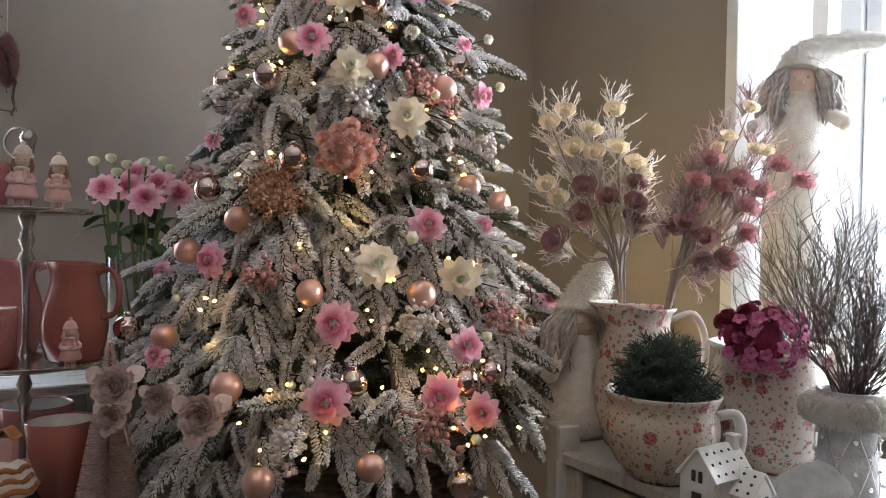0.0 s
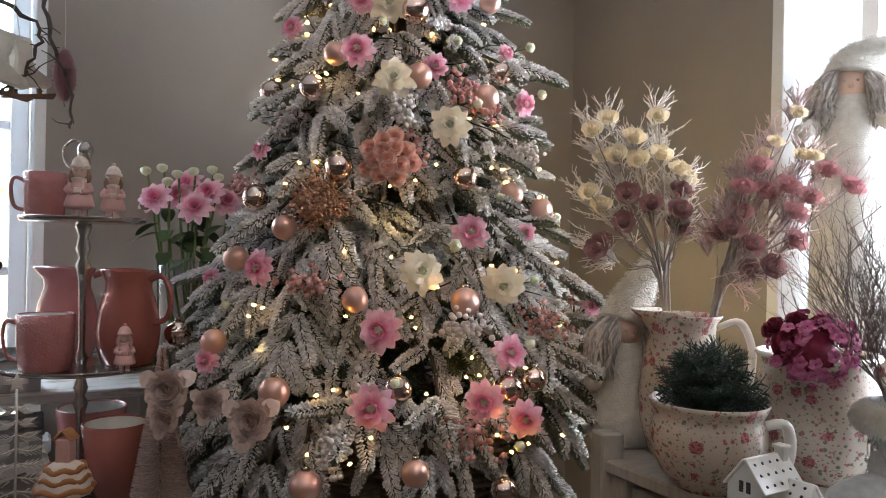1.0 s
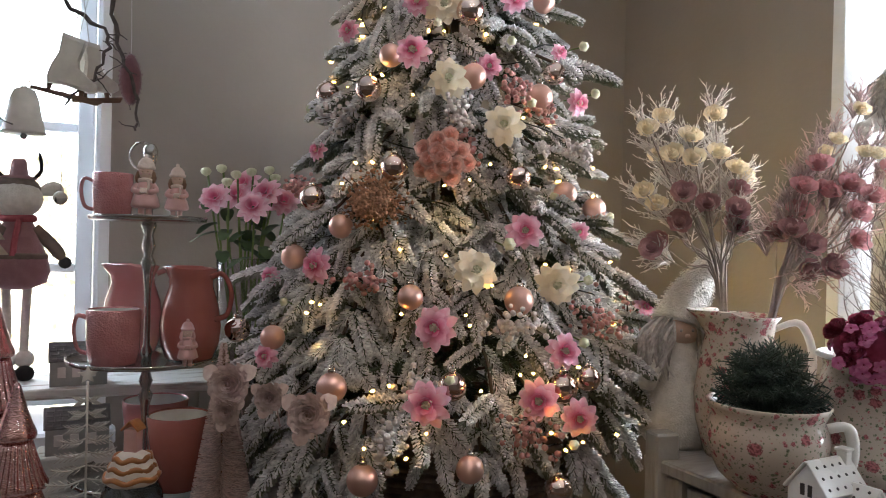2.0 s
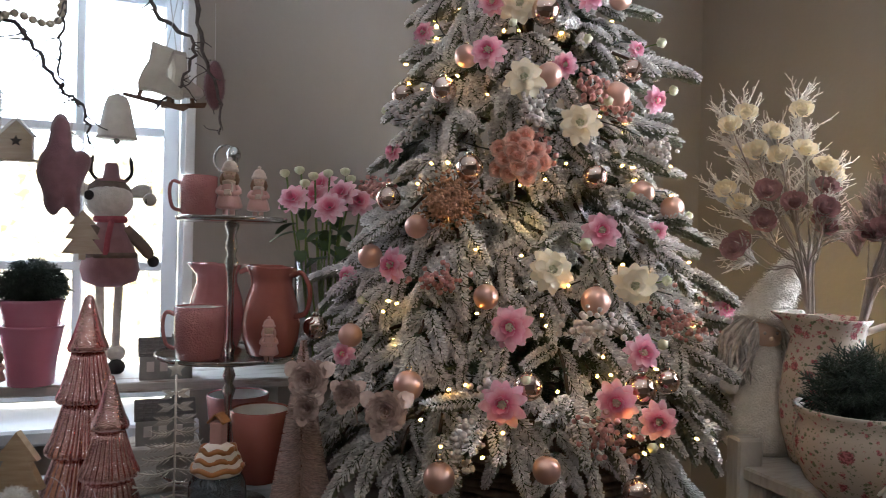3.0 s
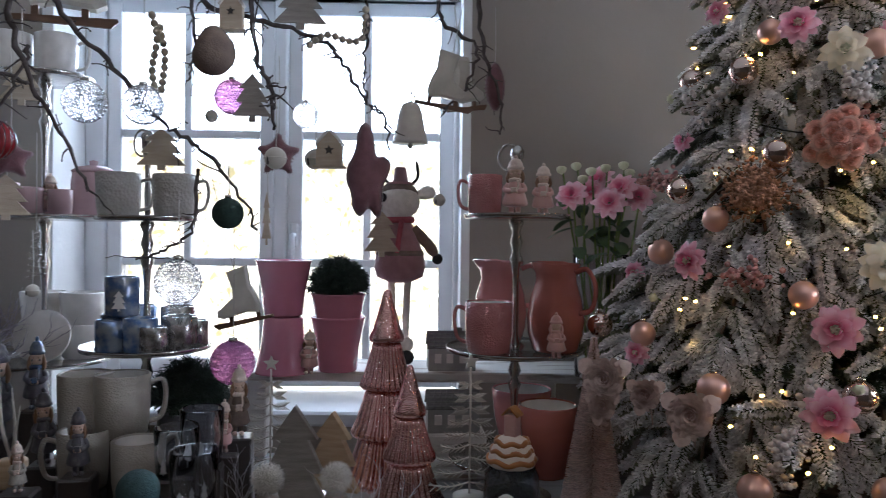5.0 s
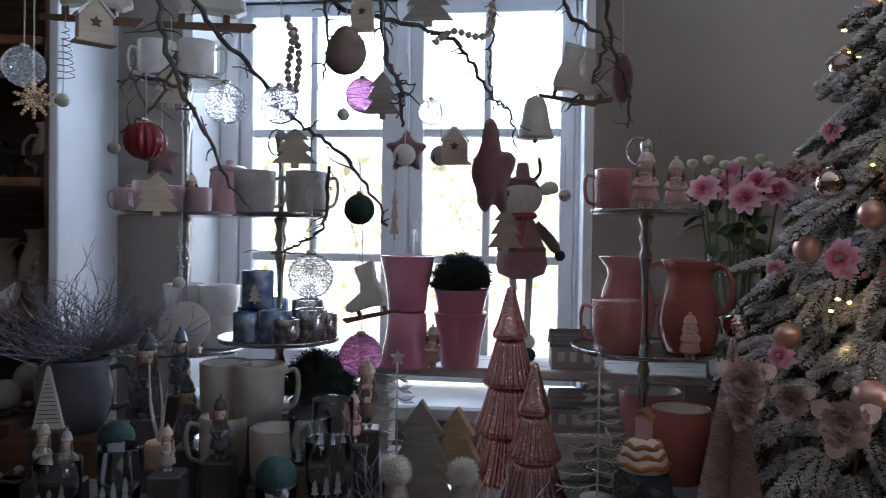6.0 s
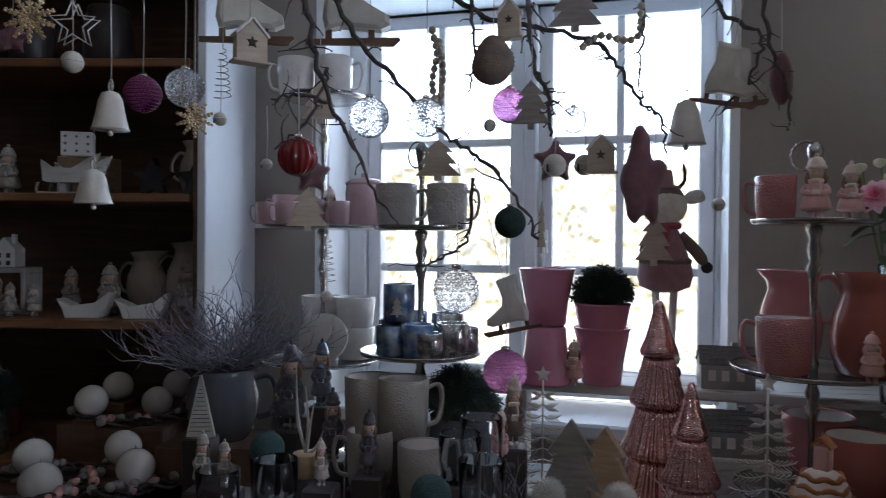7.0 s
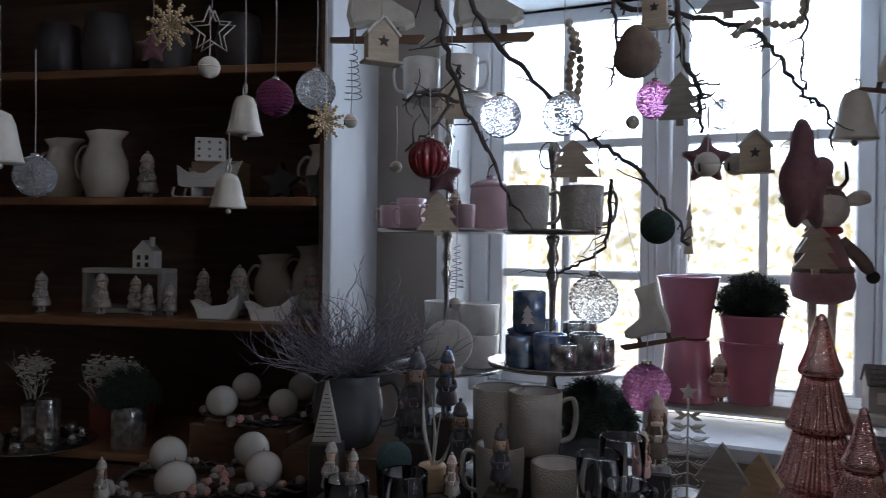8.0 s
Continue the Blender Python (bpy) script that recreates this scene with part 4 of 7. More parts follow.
def spray_fan(name, label, base, roses, sprig, seed, spread):
    """A branch that forks to each bloom, with feathery sprigs."""
    fr = random.Random(seed)
    base = Vector(base)
    top = thing(name, label, "dried flowers", Matrix.Translation(base))
    mid = sum((Vector(q[0]) for q in roses), Vector()) / len(roses) - base
    g = Geo()
    for q, rr, mt_ in roses:
        e = Vector(q) - base
        k = mid * 0.45 + e * 0.12 + Vector((fr.uniform(-0.01, 0.01), fr.uniform(-0.01, 0.01), 0))
        s = Geo()
        s.tube(arc([Vector((0, 0, -0.2)) + k * 0.05, k * 0.6, k * 0.6 + (e - k * 0.6) * 0.5 + Vector((0, 0, -0.01)), e], 4), [0.0028 - 0.00014 * i for i in range(13)], 5)
        part("stem", s, stemgrey, top)
        d = (e - k).normalized()
        bloom = part("bloom", Geo().ball((0, 0, -rr * 0.15), rr * 0.5, 8), mt_, top, m=turned(e, (d * 0.5 + Vector((-0.1, -0.8, 0.25)) + Vector((fr.uniform(-0.3, 0.3), 0, fr.uniform(-0.3, 0.3)))).normalized()))
        for petal_geo in rose_petals(rr, 4, fr.randrange(99)):
            part("petal", petal_geo, mt_, bloom)
        for c in range(7):
            b = e * fr.uniform(0.74, 1.04) + Vector((0, 0.024, 0))
            for _ in range(3):
                dd = (d + Vector((fr.uniform(-1, 1), fr.uniform(-0.3, 1), fr.uniform(-0.5, 1)))).normalized()
                tip = b + dd * fr.uniform(0.03, 0.065)
                g.tube([b, b.lerp(tip, 0.5) + Vector((0, 0, 0.004)), tip], [0.0017, 0.0015, 0.0009], 4)
                for h in range(6):
                    q2 = b.lerp(tip, 0.3 + 0.14 * h)
                    e2 = (dd + Vector((fr.uniform(-1, 1), fr.uniform(-1, 1), fr.uniform(-0.4, 1)))).normalized()
                    g.tube([q2, q2 + e2 * fr.uniform(0.008, 0.02)], [0.0012, 0.0007], 3)
    part("sprig_mass", g, sprig, top)["kind"] = "stuff"


b0 = (pk.x - 0.01, pk.y, BZ + 0.26)
ro = [(q, 0.0225, ivory) for q in ((0.201, 1.422, 1.439), (0.241, 1.483, 1.473), (0.334, 1.453, 1.472), (0.282, 1.422, 1.427), (0.249, 1.422, 1.391), (0.290, 1.422, 1.383), (0.343, 1.452, 1.399), (0.378, 1.452, 1.370), (0.200, 1.451, 1.321), (0.226, 1.451, 1.296), (0.234, 1.502, 1.399), (0.409, 1.502, 1.359))]
ro += [(q, 0.0245, mauve) for q in ((0.270, 1.421, 1.317), (0.317, 1.421, 1.297), (0.367, 1.401, 1.285), (0.267, 1.431, 1.260), (0.375, 1.441, 1.257), (0.385, 1.461, 1.329), (0.214, 1.430, 1.209), (0.232, 1.460, 1.221))]
spray_fan("ivory_spray", "white dried spray with ivory and mauve fabric roses", b0, ro, spray_white, 21, 0.3)
ro = [(q, 0.0245, dusk) for q in ((0.511, 1.402, 1.373), (0.485, 1.401, 1.331), (0.536, 1.421, 1.326), (0.576, 1.421, 1.337), (0.485, 1.421, 1.287), (0.607, 1.401, 1.315), (0.575, 1.381, 1.282), (0.659, 1.442, 1.370), (0.697, 1.421, 1.338), (0.593, 1.420, 1.232))]
ro += [(q, 0.0245, mauve) for q in ((0.465, 1.401, 1.251), (0.503, 1.400, 1.221), (0.534, 1.380, 1.181), (0.506, 1.420, 1.172), (0.451, 1.440, 1.243))]
ro += [(q, 0.018, ivory) for q in ((0.613, 1.452, 1.401), (0.635, 1.452, 1.398), (0.605, 1.453, 1.482), (0.562, 1.452, 1.425), (0.547, 1.472, 1.404))]
spray_fan("dusky_spray", "pale dried spray with dusky pink fabric roses", (b0[0] + 0.03, b0[1] - 0.01, b0[2]), ro, spray_pink, 22, 0.3)

# white boot with fur cuff and beads
bp_ = Vector((0.652, 1.165, 0.918))
boot = thing("boot_planter", "white ceramic boot with a fur cuff and pearl netting", "boot", place(bp_.x, bp_.y, BZ, 195))
g = Geo()
g.lathe(hollow([(0.040, 0.0), (0.045, 0.012), (0.044, 0.06), (0.041, 0.12), (0.046, 0.178)]), 32)
g.tube(arc([(-0.01, 0, 0.028), (0.05, 0, 0.030), (0.095, 0, 0.026), (0.125, 0, 0.028)], 4), [0.038, 0.039, 0.039, 0.038, 0.037, 0.036, 0.035, 0.033, 0.031, 0.029, 0.026, 0.019, 0.007], 16)
part("body", g, mat("silvery_white_boot", (0.52, 0.51, 0.50), (0.40, 0.39, 0.39), 0.4, scale=45, bump=0.5, bscale=160), boot)
g = Geo()
fr = random.Random(2)
for i in range(25):
    a = 2 * math.pi * i / 24
    if i:
        g.tube([(0.047 * math.cos(a0), 0.047 * math.sin(a0), 0.150 + 0.004 * math.sin(i * 2.1)), (0.047 * math.cos(a), 0.047 * math.sin(a), 0.150 + 0.004 * math.sin(i * 2.1 + 2.1))], [0.021 + 0.002 * math.sin(i), 0.021 + 0.002 * math.sin(i + 1)], 10)
    a0 = a
for i in range(5200):
    a, t = fr.uniform(0, 6.283), fr.uniform(-2.2, 2.2)
    n_ = Vector((math.cos(a) * math.cos(t), math.sin(a) * math.cos(t), math.sin(t)))
    p = Vector((0.047 * math.cos(a), 0.047 * math.sin(a), 0.150)) + n_ * 0.019
    d = (n_ + Vector((fr.uniform(-0.6, 0.6), fr.uniform(-0.6, 0.6), fr.uniform(-0.9, 0.3)))).normalized()
    needle(g, p, d, fr.uniform(0.006, 0.012), 0.0006, 0.0002)
part("fur_cuff", g, fluffy, boot, "fluffy white fur cuff")["kind"] = "stuff"
for i in range(6):
    for sg in (-1, 1):
        pts = []
        for k in range(9):
            a = 2 * math.pi * i / 6 + sg * k * 0.131
            pts.append((0.0462 * math.cos(a), 0.0462 * math.sin(a), 0.008 + k * 0.015))
        part("netting", Geo().tube(pts, 0.0009, 5), chrome, boot, "silver netting cord")
for i in range(36):
    row = i // 6
    a, zz = 2 * math.pi * (i % 6) / 6 + (row % 2) * 0.5236, 0.010 + row * 0.024
    part("pearl", Geo().ball((0, 0, 0), 0.0042, 10), chrome, boot, m=Matrix.Translation((0.047 * math.cos(a), 0.047 * math.sin(a), zz)))

# little porcelain house
def gabled(w, d_, hh, top_z):
    """Solid house walls, with the ridge along x."""
    return Geo().add([(-w, -d_, 0), (w, -d_, 0), (w, d_, 0), (-w, d_, 0), (-w, -d_, hh), (w, -d_, hh), (w, d_, hh), (-w, d_, hh), (-w, 0, top_z), (w, 0, top_z)],
                     [(0, 1, 5, 4), (2, 3, 7, 6), (1, 2, 6, 9, 5), (3, 0, 4, 8, 7), (4, 5, 9, 8), (6, 7, 8, 9)], None, False)


def pierced_roof(parent, m, w, d_, hh, top_z, cols, rows):
    sl = math.atan2(top_z - hh, d_)
    ln = math.hypot(d_, top_z - hh) + 0.008
    for sg in (-1, 1):
        roof = part("roof", Geo().box((0, 0, 0), (2 * w + 0.008, ln, 0.0045), 0.0012), bisque, parent, m=m @ Matrix.Translation((0, sg * (d_ / 2 + 0.003), (hh + top_z) / 2)) @ Matrix.Rotation(-sg * sl, 4, "X"))
        for i in range(cols):
            for j in range(rows):
                g = Geo().lathe([(0.0024, 0), (0.0024, 0.0006)], 10)
                part("hole", g, black_hole, roof, m=Matrix.Translation(((i + 0.5 - cols / 2) * 2 * w / cols, (j + 0.5 - rows / 2) * ln * 0.9 / rows, 0.0024)))


house = thing("tealight_house", "white porcelain tealight house with pierced roofs and a chimney", "candle house", place(0.425, 1.118, BZ, 35))
part("wall", gabled(0.045, 0.030, 0.058, 0.096), bisque, house)
pierced_roof(house, Matrix.Identity(4), 0.045, 0.030, 0.058, 0.096, 5, 3)
WING = Matrix.Translation((0.022, -0.040, 0)) @ Matrix.Rotation(radians(90), 4, "Z")
g = gabled(0.026, 0.024, 0.036, 0.066)
part("wing", g, bisque, house, m=WING)
pierced_roof(house, WING, 0.026, 0.024, 0.036, 0.066, 3, 3)
for x, y, z, turn, w, h in ((-0.0455, -0.006, 0.058, 90, 0.007, 0.017), (-0.0455, 0.006, 0.058, 90, 0.007, 0.017), (-0.0455, 0.0, 0.017, 90, 0.017, 0.034), (0.014, -0.0665, 0.026, 0, 0.008, 0.015), (0.030, -0.0665, 0.026, 0, 0.008, 0.015)):
    part("door" if h > 0.03 else "window", Geo().box((0, 0, 0), (w, 0.002, h), 0.0006), black_hole, house, m=pose(x, y, z, 0, 0, turn))
part("chimney", Geo().box((0.036, -0.004, 0.088), (0.016, 0.016, 0.042), 0.002).box((0.036, -0.004, 0.110), (0.020, 0.020, 0.005), 0.001), bisque, house)


def gnome(name, label, m, h, hat, body_m, hat_m, seed, arms=True, skirt=0.0):
    """A plush gnome with a long bent hat, in one mesh."""
    fr = random.Random(seed)
    g = Geo()
    hw = h * 0.17
    g.lathe([(hw * 0.9, -skirt), (hw * 1.05, h * 0.03 - skirt), (hw, h * 0.15), (hw * 0.8, h * 0.32), (hw * 0.62, h * 0.46), (hw * 0.5, h * 0.55), (1e-5, h * 0.6)], 24)
    g.ball((0, -hw * 0.12, h * 0.585), hw * 0.52, 16, slot=1)
    g.ball((0, -hw * 0.66, h * 0.57), hw * 0.085, 8, slot=1)
    pts = arc([Vector((0, 0.02 * h, h * 0.635)) + Vector(q) * h for q in hat], 5)
    n = len(pts)
    g.tube(pts, [max(0.003, hw * 0.82 * (1 - i / (n - 0.6)) ** 0.75) for i in range(n)], 18, slot=2)
    for sg in (-1, 1):
        g.ball((sg * hw * 0.18, -hw * 0.60, h * 0.60), hw * 0.05, 6, slot=3)
    for i in range(230):
        a = fr.choice((-1, 1)) * fr.uniform(0.62, 1.9)
        x, y = hw * 0.58 * math.sin(a), -hw * 0.58 * math.cos(a)
        z0 = h * fr.uniform(0.60, 0.67)
        ln = h * fr.uniform(0.14, 0.30)
        s, b_ = 1.0 + fr.random() * 0.75, fr.uniform(-0.25, 0.25) * hw
        g.tube(arc([(x, y, z0), (x * s * 1.1 + b_ * 0.6, y * s, z0 - ln * 0.35), (x * s * 1.25 - b_ * 0.3, y * s, z0 - ln * 0.7), (x * s * 1.2 + b_, y * s, z0 - ln)], 2), [hw * q for q in (0.03, 0.045, 0.05, 0.045, 0.035, 0.025, 0.008)], 4, slot=3)
    for i in range(2600):
        a, f = fr.uniform(0, 6.283), fr.uniform(0, 0.8)
        rr = hw * (1.04 - 0.55 * f)
        d = Vector((math.cos(a), math.sin(a), fr.uniform(-0.9, 0.2))).normalized()
        needle(g, Vector((rr * math.cos(a), rr * math.sin(a), h * (0.04 + 0.5 * f))) - Vector((0, 0, skirt * (1 - f) * fr.random())), d, h * 0.028, 0.0011, 0.0003, 0)
    for i in range(1500):
        k = fr.randrange(n - 2)
        ax = (pts[k + 1] - pts[k]).normalized()
        a = fr.uniform(0, 6.283)
        o_ = ax.orthogonal().normalized()
        sd = o_ * math.cos(a) + ax.cross(o_) * math.sin(a)
        rad = max(0.003, hw * 0.82 * (1 - k / (n - 0.6)) ** 0.75)
        needle(g, pts[k].lerp(pts[k + 1], fr.random()) + sd * rad * 0.97, (sd + Vector((fr.uniform(-0.7, 0.7), fr.uniform(-0.7, 0.7), fr.uniform(-0.9, 0.3)))).normalized(), h * 0.022, 0.0011, 0.0003, 2)
    if arms:
        for sg in (-1, 1):
            g.tube(arc([(sg * hw * 0.5, -0.01, h * 0.47), (sg * hw * 1.0, -hw * 0.5, h * 0.38), (sg * hw * 1.35, -hw * 0.9, h * 0.33)], 4), [hw * 0.24] * 7 + [hw * 0.28, hw * 0.1], 10, slot=0)
    ob = part(name, g, [body_m, skin, hat_m, hair_grey])
    ob.matrix_world = m
    return tagged(ob, label, "gnome figure")


ga = Vector((0.296, 1.556, 0.784))
gnome("plush_gnome", "cream plush gnome with a tall hat and grey hair", place(ga.x, ga.y, BZ, 12), 0.40, [(0, 0, -0.02), (0.05, 0.02, 0.09), (0.13, 0.03, 0.22), (0.23, 0.05, 0.36), (0.27, 0.06, 0.40)], fluffy, fluffy, 1)
gb = Vector((0.967, 2.000, 1.220))
gnome("plush_gnome", "large white plush gnome on the window sill", place(gb.x, gb.y, 1.35, -25), 0.52, [(0, 0, -0.01), (0.02, 0.02, 0.07), (0.11, 0.02, 0.12), (0.28, 0.0, 0.15), (0.50, -0.02, 0.13)], fluffy, fluffy, 2, skirt=0.53)

# low post with a paper tag
po = Vector((0.246, 1.437, 0.837))
post = thing("wooden_post", "white wooden post with a small paper tag", "post", place(po.x, po.y, 0, 20))
g = Geo()
g.box((0, 0, 0.425), (0.05, 0.045, 0.85), 0.004)
part("shaft", g, white_wood, post)
g = Geo()
g.box((0.02, -0.027, 0.755), (0.02, 0.002, 0.03), 0.0004)
part("tag", g, mat("paper", (0.75, 0.72, 0.66), None, 0.9), post, "cream paper price tag")

# ---- display tables ----
table_wood = mat("grey_washed_table", (0.22, 0.19, 0.17), (0.14, 0.12, 0.105), 0.5, scale=6, bump=0.2, stretch=(1, 8, 1))


white_table = mat("white_washed_table", (0.52, 0.52, 0.52), (0.42, 0.41, 0.40), 0.12, scale=6, bump=0.04, coat=1.0, stretch=(1, 8, 1))


def table(name, label, m, w, d, h, material, t=0.03):
    top = thing(name, label, "table", m)
    g = Geo()
    g.box((0, 0, h - t / 2), (w, d, t), 0.005)
    part("tabletop", g, material, top)
    for sx in (-1, 1):
        for sy in (-1, 1):
            g = Geo()
            g.box((sx * (w / 2 - 0.04), sy * (d / 2 - 0.04), (h - t) / 2), (0.05, 0.05, h - t), 0.004)
            part("leg", g, material, top)
    return top


TZ = 0.6
table("display_table", "low white-washed wooden display table below the window", WALL_M @ pose(0.62, -0.86, 0), 1.75, 0.72, TZ, white_table)
table("display_table", "low grey-washed wooden table carrying the fir tree", WALL_M @ pose(1.85, -1.12, 0), 0.68, 1.3, TZ, table_wood)
pl = thing("plank_shelf", "long worn white plank on blocks beside the window", "shelf board", WALL_M)
g = Geo()
g.box((1.33, -0.52, 0.832), (1.72, 0.2, 0.026), 0.004)
part("board", g, old_white, pl)
for u0 in (0.58, 1.36, 2.1):
    g = Geo()
    g.box((u0, -0.50, 0.71), (0.05, 0.1, 0.218), 0.004)
    part("block", g, old_white, pl)

# ---- glazes ----
pink_glaze = mat("pink_glaze", (0.56, 0.235, 0.24), (0.50, 0.20, 0.20), 0.16, scale=14, coat=0.5)
coral_glaze = mat("coral_glaze", (0.35, 0.115, 0.092), (0.29, 0.092, 0.075), 0.12, scale=10, coat=0.6)
pink_relief = mat("embossed_pink_glaze", (0.45, 0.18, 0.175), (0.39, 0.145, 0.14), 0.22, scale=30, coat=0.4, bump=0.6, bscale=260, voronoi=True)
pot_pink = mat("orchid_pink_glaze", (0.54, 0.21, 0.29), (0.48, 0.175, 0.25), 0.12, scale=8, coat=0.7)
white_in = mat("white_glaze", (0.74, 0.70, 0.66), None, 0.2, coat=0.3)
grey_relief = mat("embossed_grey_glaze", (0.44, 0.41, 0.38), (0.38, 0.35, 0.32), 0.3, scale=30, bump=0.6, bscale=150, voronoi=True)
grey_glaze = mat("slate_grey_glaze", (0.13, 0.13, 0.142), (0.10, 0.10, 0.11), 0.25, scale=10, coat=0.4)
blue_silver = mat("blue_mercury_glass", (0.10, 0.17, 0.34), (0.35, 0.38, 0.42), 0.22, 0.6, scale=40, contrast=0.1)
silver_merc = mat("silver_mercury_glass", (0.55, 0.53, 0.51), (0.24, 0.23, 0.22), 0.22, 0.8, scale=45, contrast=0.1)
copper_glass = mat("copper_mercury_glass", (0.84, 0.53, 0.49), (0.66, 0.34, 0.31), 0.05, 1.0, scale=70, bump=0.22, bscale=260, coat=0.5, voronoi=True, stretch=(1, 1, 1.6), contrast=0.2)
grey_wood = mat("grey_wood", (0.27, 0.235, 0.205), (0.19, 0.16, 0.135), 0.7, scale=12, bump=0.3, stretch=(1, 1, 8))
felt = mat("mauve_felt", (0.18, 0.078, 0.088), (0.145, 0.062, 0.07), 0.95, scale=50, sheen=0.3, bump=0.7, bscale=300)
roof_slate = mat("glazed_roof", (0.12, 0.11, 0.11), (0.19, 0.18, 0.17), 0.35, scale=60, bump=0.5, bscale=90)
house_grey = mat("grey_glazed_house", (0.36, 0.36, 0.34), (0.28, 0.28, 0.265), 0.4, scale=20, bump=0.15)


def vessel(name, label, category, prof, m, outer, inner=None, handle=None, handle_m=None, spout=0.0, ribs=0, depth=0.0, group="", turn=0.0):
    """A hollow pot, mug or jug; handle: z0, z1, r0, r1, out, thickness."""
    top = thing(name, label, category, m, group)
    g = Geo()
    g.lathe(hollow(prof), 40, ribs=ribs, depth=depth)
    zt = prof[-1][1]
    if spout:
        for i, (x, y, z) in enumerate(g.v):
            k = max(0.0, (z - zt * 0.84) / (zt * 0.16))
            if x < 0 and k > 0:
                g.v[i] = (x - spout * k * (-x / prof[-1][0]), y * (1 - 0.35 * k * (-x / prof[-1][0])), z + spout * 0.25 * k)
    part("body", g, outer, top)
    if inner:
        g = Geo()
        g.lathe([(prof[0][0] * 0.8, 0.008), (prof[0][0] * 0.9, 0.012)] + [(r - 0.0058, z) for r, z in prof[2:-1]] + [(prof[-1][0] - 0.0058, zt - 0.001)], 36)
        g.f.pop()
        g.s.pop()
        g.k.pop()
        part("lining", g, inner, top, "pale glazed inside")
    if handle:
        z0, z1, r0, r1, out, th = handle
        part("handle", handle_geo(z0, z1, r0, r1, out, th, Matrix.Rotation(turn, 4, "Z")), handle_m or outer, top)
    return top


def mug(label, m, h, r, outer, turn=180.0, group="", name="mug", flare=1.0):
    return vessel(name, label, "mug", [(r * 0.80 / flare, 0), (r * 0.9 / flare, 0.004), (r * 0.97, h * 0.25), (r, h * 0.6), (r * 1.02, h)], m, outer, white_in,
                  (h * 0.18, h * 0.9, r * 0.97, r, r * 0.55, h * 0.05), outer, turn=radians(turn), group=group)


def cake_stand(label, m, tiers, top_z, ring=True, material=nickel):
    """A tiered metal stand: (height, radius) of each plate over its foot."""
    st = thing("cake_stand", label, "cake stand", m)
    g = Geo()
    g.lathe([(0.085, 0), (0.088, 0.004), (0.03, 0.016), (0.012, 0.03), (0.010, 0.04)], 32)
    part("foot", g, material, st)
    z = 0.035
    for zt, r in tiers:
        g = Geo()
        h = zt - z
        g.lathe([(0.009, z), (0.013, z + h * 0.06), (0.007, z + h * 0.12), (0.0075, z + h * 0.5), (0.010, z + h * 0.62), (0.016, z + h * 0.70), (0.008, z + h * 0.75), (0.015, z + h * 0.82), (0.009, z + h * 0.9), (0.017, z + h * 0.97), (0.012, zt)], 20)
        part("column", g, material, st)
        g = Geo()
        g.lathe([(0.012, zt - 0.004), (r * 0.9, zt - 0.002), (r * 0.985, zt + 0.001), (r, zt + 0.009), (r * 0.992, zt + 0.0105), (r * 0.975, zt + 0.004), (0.012, zt + 0.0025)], 56)
        part("plate", g, material, st)
        z = zt
    g = Geo()
    g.lathe([(0.006, z), (0.008, z + (top_z - z) * 0.3), (0.006, z + (top_z - z) * 0.6), (0.014, top_z - 0.02), (0.016, top_z - 0.005), (0.008, top_z + 0.008), (1e-5, top_z + 0.01)], 16)
    part("finial", g, material, st)
    if ring:
        g = Geo()
        g.tube([(0.028 * math.cos(a) - 0.02, 0, top_z - 0.018 + 0.03 * math.sin(a)) for a in [k * math.pi / 12 for k in range(25)]], 0.0025, 6)
        part("ring", g, material, st)
    return st


